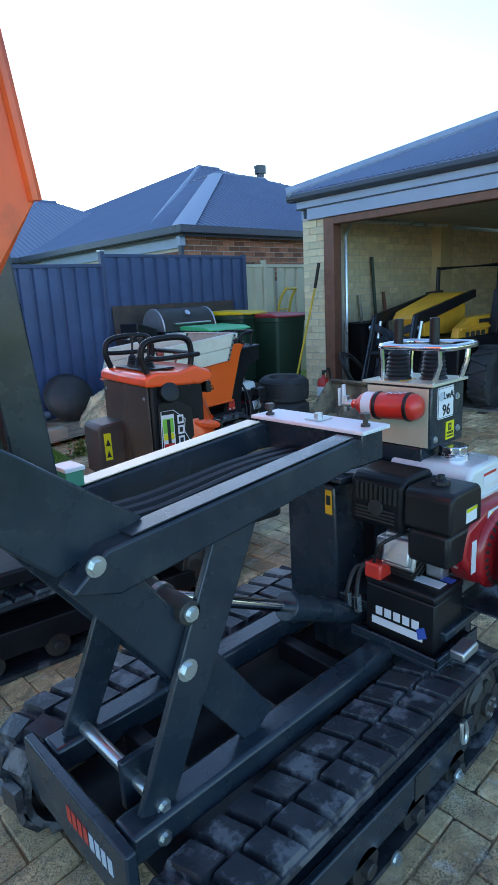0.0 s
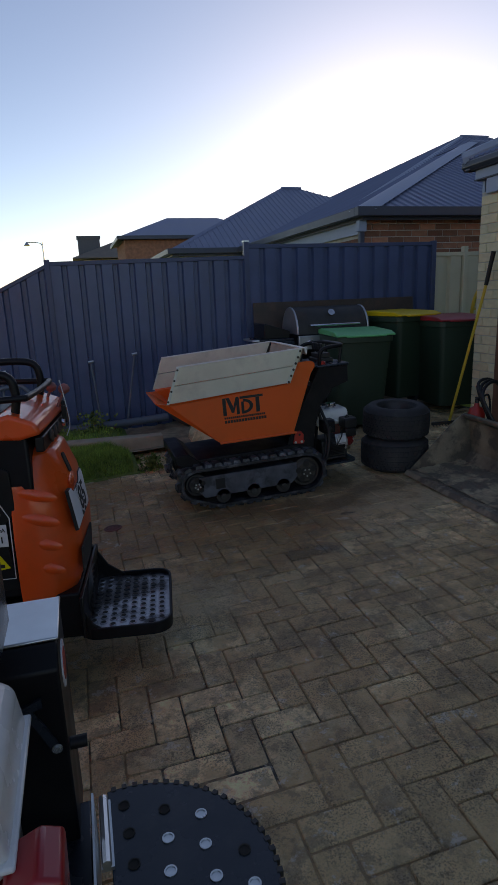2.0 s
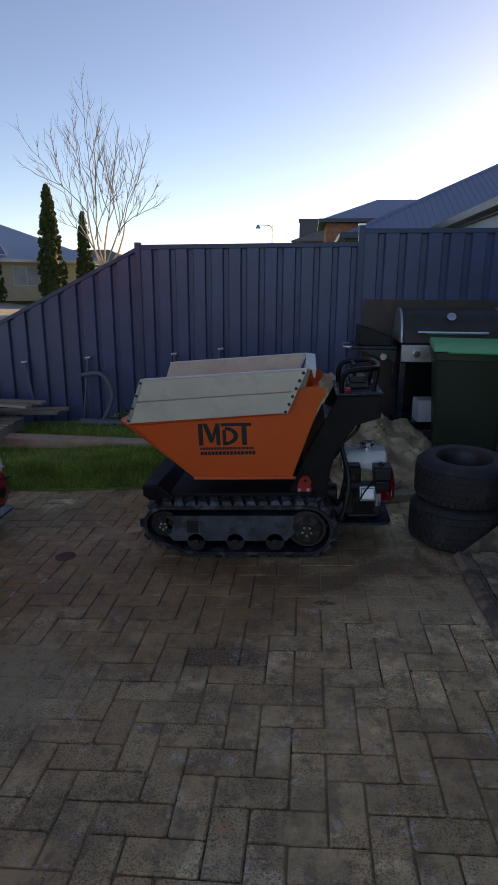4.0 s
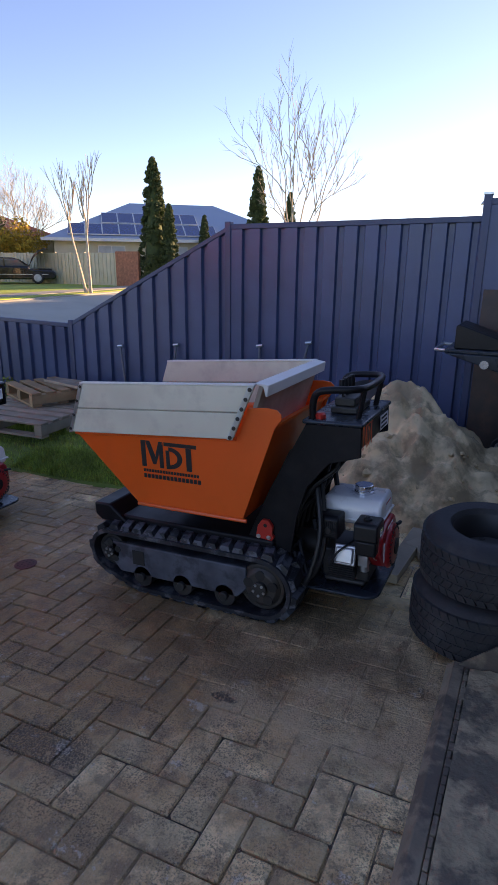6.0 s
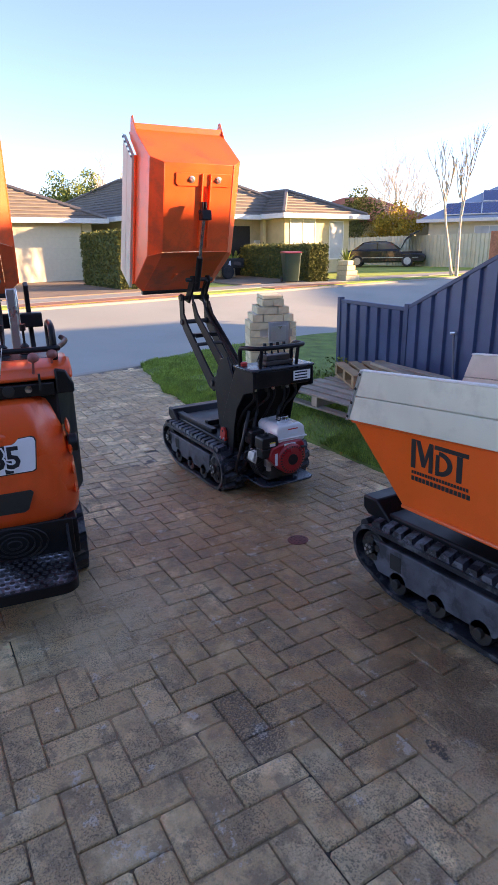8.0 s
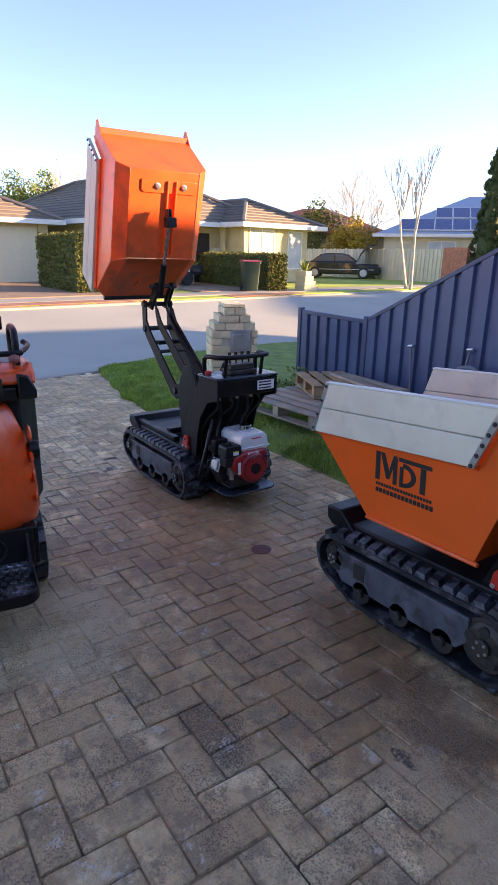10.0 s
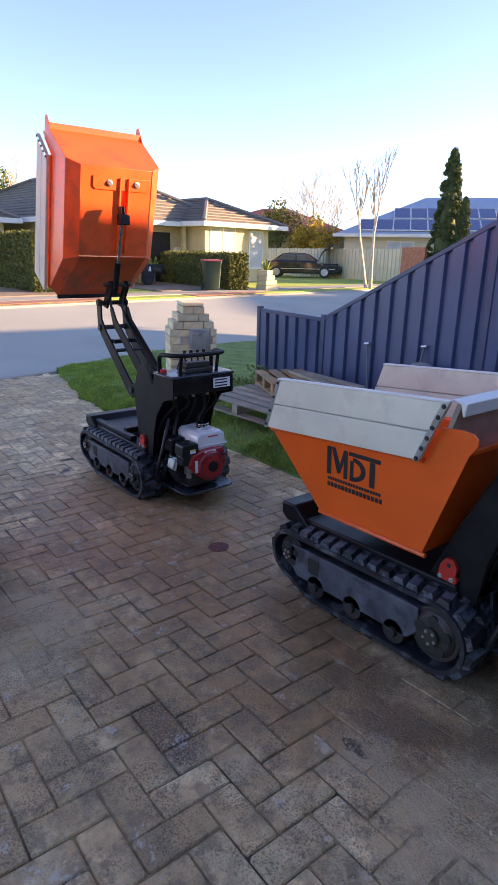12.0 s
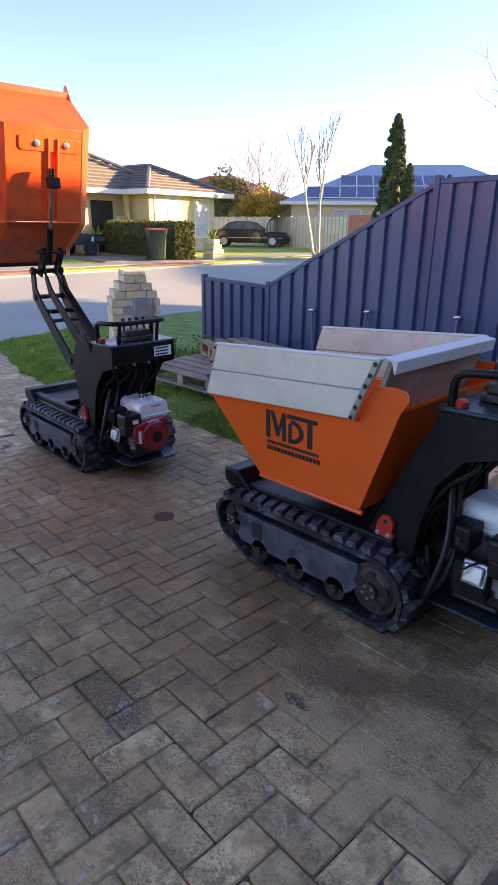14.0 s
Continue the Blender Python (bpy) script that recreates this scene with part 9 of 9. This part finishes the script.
for k in range(4):
    part("door_seam", grown(box(0.04, 0.045, -3.4, 1.7, 0.43 * (k + 1), 0.43 * (k + 1) + 0.012)), "plaster", door)
part("pier", grown(box(0.0, 0.12, 1.75, 2.15, 0, 2.3)), "cream_plain", garage_house)

# hedges, planter, bins
hedge("tall dark clipped conifer hedge between two houses", pose(-15.8, 8.75, FZ - 0.02, 0, 0, 2), 3.9, 0.9, 1.75, 3)
hedge("low clipped green hedge in front of the bungalow", pose(-16.1, 15.75, FZ - 0.02, 0, 0, -5), 6.0, 0.8, 1.25, 5)
bin2 = wheelie_bin("dark green wheelie bin with a red lid at the far kerb", "lid_red", pose(-13.15, 14.3, FZ + 0.01, 0, 0, 70))
planter = thing("planter", "low stepped cream brick planter by a hedge", "planter", pose(-13.1, 16.75, FZ - 0.02, 0, 0, 8))
for k in range(4):
    part("brick_step", grown(box(-0.25, 0.25, -0.30 + 0.02 * k, 0.42 - 0.12 * k, 0.18 * k, 0.18 * (k + 1) - 0.01)), "cream_brick", planter, bevel=0.01)


def spiky(m, seed, s=1.0):
    t = thing("yucca", "spiky yellow-green yucca beside the brickwork", "plant", m, "yuccas")
    r = random.Random(seed)
    part("stem", grown(cyl((0, 0, 0), (0, 0, 0.5 * s), 0.07, 0.06, 8)), "twig", t)
    for k in range(34):
        a, e = r.uniform(0, 6.28), radians(r.uniform(5, 80))
        d = Vector((math.cos(a) * math.cos(e), math.sin(a) * math.cos(e), math.sin(e)))
        w = Vector((-math.sin(a), math.cos(a), 0)) * 0.025 * s
        p = Vector((0, 0, 0.5 * s))
        tip = p + d * 0.62 * s + Vector((0, 0, -0.08 * s))
        midp = p + d * 0.36 * s
        part("leaf", grown(([p - w * 0.6, p + w * 0.6, midp + w, midp - w, tip, midp + Vector((0, 0, -0.01))], [(0, 1, 2, 3), (3, 2, 4), (0, 3, 5), (5, 2, 1)])), "spike", t)
    return t


spiky(pose(-14.1, 17.55, FZ), 3, 1.1)
spiky(pose(-17.9, 14.6, FZ), 5, 1.1)
spiky(pose(-18.4, 13.6, FZ), 7, 0.9)

# cluttered trailer before the hedge
trailer = thing("trailer", "small box trailer piled with clutter on the drive opposite", "trailer", pose(-17.6, 13.6, FZ, 0, 0, 100))
part("tub", grown(box(-1.0, 1.0, -0.6, 0.6, 0.42, 0.50), box(-1.0, 1.0, -0.6, -0.57, 0.5, 0.80), box(-1.0, 1.0, 0.57, 0.6, 0.5, 0.80), box(-1.0, -0.97, -0.57, 0.57, 0.5, 0.80)), "dark_metal", trailer, bevel=0.01)
for y in (-0.68, 0.68):
    part("wheel", grown(lathe([(0.12, -0.07), (0.26, -0.07), (0.28, 0.0), (0.26, 0.07), (0.12, 0.07)], 20, pose(0.1, y, 0.28, 90))), "tyre", trailer, smooth=40)
part("drawbar", grown(tube([(-1.0, 0, 0.42), (-1.9, 0, 0.40)], 0.04, 6)), "dark_metal", trailer)
rnd = random.Random(12)
for k in range(14):
    x, y = rnd.uniform(-0.85, 0.85), rnd.uniform(-0.45, 0.45)
    w, h = rnd.uniform(0.12, 0.3), rnd.uniform(0.12, 0.5)
    o = part("load_item", grown(box(-w, w, -w * 0.7, w * 0.7, 0, h)), rnd.choice(["bright_red", "wood", "sticker_white", "dark_metal", "blue_hose", "brown_panel"]), trailer, bevel=0.02)
    o.matrix_local = pose(x, y, 0.5, rnd.uniform(-12, 12), rnd.uniform(-12, 12), rnd.uniform(0, 90))


# parked dark saloon with its bonnet up
def saloon(m, label="black saloon car parked on grass with its bonnet open", paint="car_paint", bonnet_up=True):
    c = thing("car", label, "car", m)
    low = [(-2.35, 0.42), (-2.40, 0.62), (-2.34, 0.88), (-1.62, 0.96), (0.95, 0.93), (1.05, 0.80), (2.25, 0.72), (2.42, 0.62), (2.44, 0.40), (2.30, 0.24), (-2.25, 0.24)]
    part("body", grown(prism(low, "y", -0.86, 0.86)), paint, c, "glossy bodywork", bevel=0.07, seg=3)
    cab = [(-1.70, 0.94), (-1.05, 1.36), (-0.70, 1.42), (0.15, 1.41), (0.40, 1.35), (1.05, 0.92)]
    part("roof", grown(prism([(-1.12, 1.345), (-0.70, 1.415), (0.15, 1.41), (0.44, 1.34), (0.30, 1.30), (-0.98, 1.30)], "y", -0.66, 0.66)), paint, c, bevel=0.03)
    part("cabin_glass", grown(prism([(-1.62, 0.95), (-1.05, 1.335), (0.40, 1.335), (0.98, 0.93)], "y", -0.71, 0.71)), "car_glass", c, bevel=0.05)
    for y in (-0.715, 0.70):
        for pts in ([(-1.70, 0.94), (-1.10, 1.35), (-1.0, 1.35), (-1.50, 0.94)], [(-0.32, 0.94), (-0.32, 1.36), (-0.24, 1.36), (-0.24, 0.94)], [(1.05, 0.93), (0.42, 1.35), (0.34, 1.35), (0.92, 0.93)]):
            part("pillar", grown(prism(pts, "y", y, y + 0.015)), paint, c)
    if bonnet_up:
        part("bonnet", grown(prism([(1.00, 0.90), (1.00, 0.97), (1.20, 1.45), (1.50, 1.78), (1.98, 1.95), (2.02, 1.90), (1.58, 1.70), (1.28, 1.40)], "y", -0.72, 0.72)), paint, c, "bonnet propped wide open", bevel=0.015)
    else:
        part("bonnet", grown(prism([(1.0, 0.90), (1.0, 0.94), (2.2, 0.80), (2.32, 0.70), (2.25, 0.68)], "y", -0.74, 0.74)), paint, c, bevel=0.02)
    part("engine_bay", grown(box(1.10, 2.2, -0.66, 0.66, 0.66, 0.82)), "dark_void", c)
    for x in (-1.40, 1.42):
        for y, s in ((-0.80, -1), (0.80, 1)):
            arch = part("wheel", grown(lathe([(0.20, -0.10), (0.29, -0.105), (0.32, -0.08), (0.325, 0.0), (0.32, 0.08), (0.29, 0.105), (0.20, 0.10)], 28, pose(x, y, 0.325, 90))), "tyre", c, smooth=40)
            part("alloy_rim", grown(lathe([(0.03, 0.10), (0.07, 0.085), (0.17, 0.095), (0.205, 0.112)], 20, pose(x, y, 0.325, 90 if s < 0 else -90))), "alu", arch, "silver alloy rim", smooth=50)
    part("tail_lamp", grown(box(-2.40, -2.33, -0.82, -0.50, 0.66, 0.80), box(-2.40, -2.33, 0.50, 0.82, 0.66, 0.80)), "bright_red", c, bevel=0.01)
    part("sill_strip", grown(box(-2.0, 2.0, -0.875, -0.86, 0.50, 0.53)), "zinc", c)
    for x in (-0.35, 0.55):
        part("door_handle", grown(box(x - 0.09, x + 0.09, -0.885, -0.862, 0.80, 0.83)), paint, c, bevel=0.006)
    return c


saloon(pose(-22.75, 27.2, 0.435, 0, 0, 44) @ Matrix.Scale(1.0, 4))

saloon(pose(-5.85, 30.0, 0.45, 0, 0, -62) @ Matrix.Scale(1.17, 4), "white car parked in front of a distant house", "white", False)

# cream boundary fence and the house with solar panels
far_fence = thing("fence", "long cream steel fence behind the parked car", "fence", pose(0, 0, 0), kind="structure")
p0, p1 = Vector((-29.5, 29.0, 0)), Vector((-16.4, 28.6, 0))
n = 12
for k in range(n):
    a, b = p0.lerp(p1, k / n), p0.lerp(p1, (k + 1) / n)
    part("panel", grown(ribbed(a.x, b.x - 0.02, 2.12, 2.12, 0.4, 0.26, 0.04, (a.y + b.y) / 2)), "beige_fence", far_fence, smooth=20)
    part("post", grown(box(b.x - 0.03, b.x + 0.03, b.y - 0.07, b.y + 0.03, 0.4, 2.16)), "beige_fence", far_fence)
gate = part("end_wall", grown(box(-16.37, -14.9, 28.5, 28.7, 0.4, 2.2)), "red_brick", far_fence, "short brick end wall")

solar_house = thing("house", "house with a pale blue steel roof carrying solar panels", "house", pose(-20.4, 40.3, 0.5, 0, 0, 40))
part("wall", grown(box(-8, 8, -5, 5, 0, 2.5)), "plaster", solar_house)
rv, rf, cs = hip_roof(-8.6, 8.6, -5.6, 5.6, 2.55, 0.46)
part("roof", grown((rv, rf)), "pale_roof", solar_house, smooth=10)
part("gutter", grown(box(-8.7, 8.7, -5.7, -5.6, 2.38, 2.57), box(8.6, 8.7, -5.6, 5.6, 2.38, 2.57)), "white_trim", solar_house)
pitch = math.degrees(math.atan(0.46))
for row in range(2):
    for k in range(9 if row == 0 else 6):
        o = part("solar_panel", grown(box(-0.49, 0.49, -0.82, 0.82, 0.06, 0.10)), "solar", solar_house, "dark blue solar panel")
        x = -6.6 + 1.05 * k + (2.1 if row else 0.0)
        y = -4.45 + 1.72 * row
        o.matrix_local = pose(x, y, 2.55 + (y + 5.6) * 0.46, pitch)
        part("panel_frame", grown(box(-0.51, 0.51, -0.85, -0.82, 0.05, 0.108), box(-0.51, 0.51, 0.82, 0.85, 0.05, 0.108), box(-0.52, -0.49, -0.82, 0.82, 0.05, 0.108), box(0.49, 0.52, -0.82, 0.82, 0.05, 0.108)), "white_trim", o)
for x in (-4.5, -0.5, 3.5):
    window(solar_house, pose(x, -5.005, 1.0), 1.6, 1.1, 1)
red_house = thing("house", "far house with a terracotta roof", "house", pose(-34.6, 34.9, 0.5, 0, 0, 40))
part("wall", grown(box(-6, 6, -5, 5, 0, 2.7)), "cream_plain", red_house)
rv, rf, cs = hip_roof(-6.6, 6.6, -5.6, 5.6, 2.75, 0.36)
part("roof", grown((rv, rf)), "red_roof", red_house, smooth=10)

far_house = thing("house", "distant house with a dark tiled hip roof", "house", pose(0, 0, 0.3))
part("wall", grown(box(-25.0, -12.9, 58.8, 67.2, 0, 2.7)), "plaster", far_house)
rv, rf, cs = hip_roof(-25.6, -12.3, 58.2, 67.8, 2.75, 0.40)
part("roof", grown((rv, rf)), "tile_roof", far_house, smooth=10)
part("gutter", grown(box(-25.7, -12.2, 58.08, 58.2, 2.60, 2.78)), "white_trim", far_house)
part("garage_door", grown(box(-16.4, -13.6, 58.76, 58.8, 0, 2.2)), "door_cream", far_house)

# trees
cypress("tall dark cypress by the cream fence", pose(-14.35, 29.3, 0.4), 6.3, 1.02, 3)
cypress("smaller dark cypress beside a taller one", pose(-13.35, 29.2, 0.4), 4.1, 0.62, 4)
cypress("distant narrow cypress beyond the fence", pose(-12.5, 38.1, 0.4), 6.9, 1.0, 6)
cypress("distant narrow cypress beyond the fence", pose(-10.65, 38.9, 0.4), 5.5, 0.7, 7)
cypress("small distant cypress beyond the fence", pose(-15.5, 36.5, 0.4), 4.1, 0.65, 8)
bare_tree("tall leafless tree beyond the fence against the sky", pose(-5.2, 26.15, 0.3, 0, 2, 0), 7.45, 21, depth=5, spread=43, trunk=0.085, stem=0.27, forks=6, leader=True)
bare_tree("slender leafless tree with pale twin trunks on the verge", pose(-12.70, 21.80, 0.42, 0, -7, 20), 5.6, 33, depth=4, spread=19, trunk=0.075, stem=0.42, forks=2)
bare_tree("slender leafless tree with a pale trunk on the verge", pose(-12.55, 21.92, 0.42, 0, 4, 40), 6.1, 35, depth=4, spread=18, trunk=0.08, stem=0.40, forks=2)
bare_tree("broad leafless tree behind the houses", pose(-28.0, 33.6, 0.4), 7.0, 37, depth=6, spread=42, trunk=0.10, stem=0.25, forks=8, fine=0.6)
bare_tree("leafless tree behind the bungalow", pose(-40, 16.0, 0.4), 6.8, 39, depth=6, spread=34, trunk=0.12, stem=0.25, forks=6)
bushy("golden-leaved shrub behind the parked car", pose(-26.2, 31.2, 0.4) @ Matrix.Scale(1.28, 4), [(Vector((random.Random(k).gauss(0, 0.9), random.Random(k + 50).gauss(0, 0.6), 1.5 + random.Random(k + 90).gauss(0, 0.55))), 0.5) for k in range(22)], "gold", 61, 0.065, 260, trunk=1.0)
bushy("dark green shrub beside the golden one", pose(-29.2, 30.6, 0.4) @ Matrix.Scale(1.4, 4), [(Vector((random.Random(k + 7).gauss(0, 0.7), random.Random(k + 57).gauss(0, 0.5), 2.1 + random.Random(k + 97).gauss(0, 0.5))), 0.5) for k in range(14)], "hedge", 62, 0.07, 220, trunk=1.4)
bushy("light green gum tree behind the garage house", pose(-33.1, 12.6, 0.4) @ Matrix.Scale(0.82, 4), [(Vector((random.Random(k + 3).gauss(0, 1.7), random.Random(k + 53).gauss(0, 1.5), 4.2 + random.Random(k + 93).gauss(0, 0.9))), 0.75) for k in range(52)], "gum", 63, 0.10, 230, "tree", trunk=3.0)
bushy("round dark shrub beyond the fence", pose(-3.2, 33.0, 0.3) @ Matrix.Scale(0.55, 4), [(Vector((random.Random(k + 13).gauss(0, 0.7), random.Random(k + 63).gauss(0, 0.6), 2.2 + random.Random(k + 95).gauss(0, 0.5))), 0.55) for k in range(16)], "hedge", 64, 0.12, 80, trunk=1.5)
bushy("round brown-green shrub behind the distant house", pose(-14.6, 69.0, 0.3) @ Matrix.Scale(1.5, 4), [(Vector((random.Random(k + 23).gauss(0, 0.55), random.Random(k + 73).gauss(0, 0.4), 2.72 + random.Random(k + 99).gauss(0, 0.22))), 0.35) for k in range(18)], "hedge", 65, 0.08, 160, trunk=2.6)
lamp = thing("street_lamp", "slim street lamp far beyond the fence", "street lamp", pose(-0.43, 66.0, 0.3) @ Matrix.Scale(1.75, 4))
part("pole", grown(cyl((0, 0, 0), (0, 0, 4.15), 0.06, 0.04, 8)), "zinc", lamp)
part("arm", grown(tube(smooth_path([(0, 0, 3.8), (-0.15, 0, 4.1), (-0.9, 0, 4.15)]), 0.025, 6)), "zinc", lamp)
part("lantern", grown(lathe([(0.05, 0.0), (0.16, -0.16), (0.15, -0.2)], 14, pose(-0.85, 0, 4.15))), "zinc", lamp)

# ---- driveway pavers in a right-angled herringbone ----
CELL = 0.1155
PX, PY = 2.893, 1.669


def paver_shape(w, d, seed):
    """A worn block with rubbed corners and a softened, uneven top edge, 44 triangles."""
    r = random.Random(seed)
    hw, hd = w / 2 - 0.0028, d / 2 - 0.0028
    ring = []
    for sx, sy, swap in ((-1, -1, 0), (1, -1, 1), (1, 1, 0), (-1, 1, 1)):
        c = r.uniform(0.003, 0.010)
        two = [(sx * hw, sy * (hd - c)), (sx * (hw - c), sy * hd)]
        ring += two[::-1] if swap else two
    vs = []
    for z, i in ((-0.03, 0.0), (-0.005, 0.0), (0.0, 0.0035)):
        for x, y in ring:
            k = i * r.uniform(0.6, 1.7)
            vs.append(Vector((x - math.copysign(k, x), y - math.copysign(k, y), z + (r.uniform(-0.001, 0.0008) if z == 0 else 0))))
    fs = [(8 * q + i, 8 * q + (i + 1) % 8, 8 * q + 8 + (i + 1) % 8, 8 * q + 8 + i) for q in range(2) for i in range(8)] + [tuple(range(16, 24))]
    return vs, fs


driveway = thing("driveway", "worn brown-grey clay pavers laid in herringbone, damp in patches", "driveway", pose(0, 0, 0), kind="structure")
meshes = {}
for flat in (True, False):
    meshes[flat] = []
    for k in range(6):
        w, d = (2 * CELL, CELL) if flat else (CELL, 2 * CELL)
        me = bpy.data.meshes.new("paver")
        v, f = paver_shape(w, d, 31 * k + flat)
        me.from_pydata(v, [], f)
        me.materials.append(M["paver"])
        meshes[flat].append((me, v, f))
slope_turn = Euler((math.atan(-0.0107), -math.atan(0.0487), 0)).to_matrix().to_4x4()
rest_v, rest_f = [], []
rnd = random.Random(11)
near = 0
for i in range(-70, 32):
    for j in range(-42, 57):
        kind = (i + j) % 4
        if kind in (3, 1):
            continue
        flat = kind == 2
        x = PX + (i + (1.0 if flat else 0.5)) * CELL
        y = PY + (j + (0.5 if flat else 1.0)) * CELL
        if x > 6.35 or street(x, y) < -2.9 or y < -3.0:
            continue
        if x > 5.85 and y < 5.3:
            continue
        if y > (5.36 if x > -0.9 else lawn_edge(x) + 0.05) and not (x > 2.5 and y < 8.1):
            continue
        me, v, f = meshes[flat][rnd.randrange(6)]
        tilt = pose(0, 0, 0, rnd.gauss(0, 0.35), rnd.gauss(0, 0.35), rnd.gauss(0, 0.3))
        m = Matrix.Translation((x, y, drive_z(x, y) + rnd.gauss(0, 0.0013))) @ (slope_turn if x > 0 else Matrix()) @ tilt
        if 2.45 < x < 4.55 and 1.05 < y < 4.05 and near < 300:
            ob = new("paver", me)
            ob.parent = driveway
            ob.matrix_local = m
            near += 1
        else:
            k = len(rest_v)
            rest_v += [m @ p for p in v]
            rest_f += [tuple(k + q for q in g) for g in f]
me = bpy.data.meshes.new("paving")
me.from_pydata(rest_v, [], rest_f)
me.materials.append(M["paver"])
paving = new("paving", me)
paving.parent = driveway
tagged(paving, "further herringbone pavers of the drive", kind="stuff")
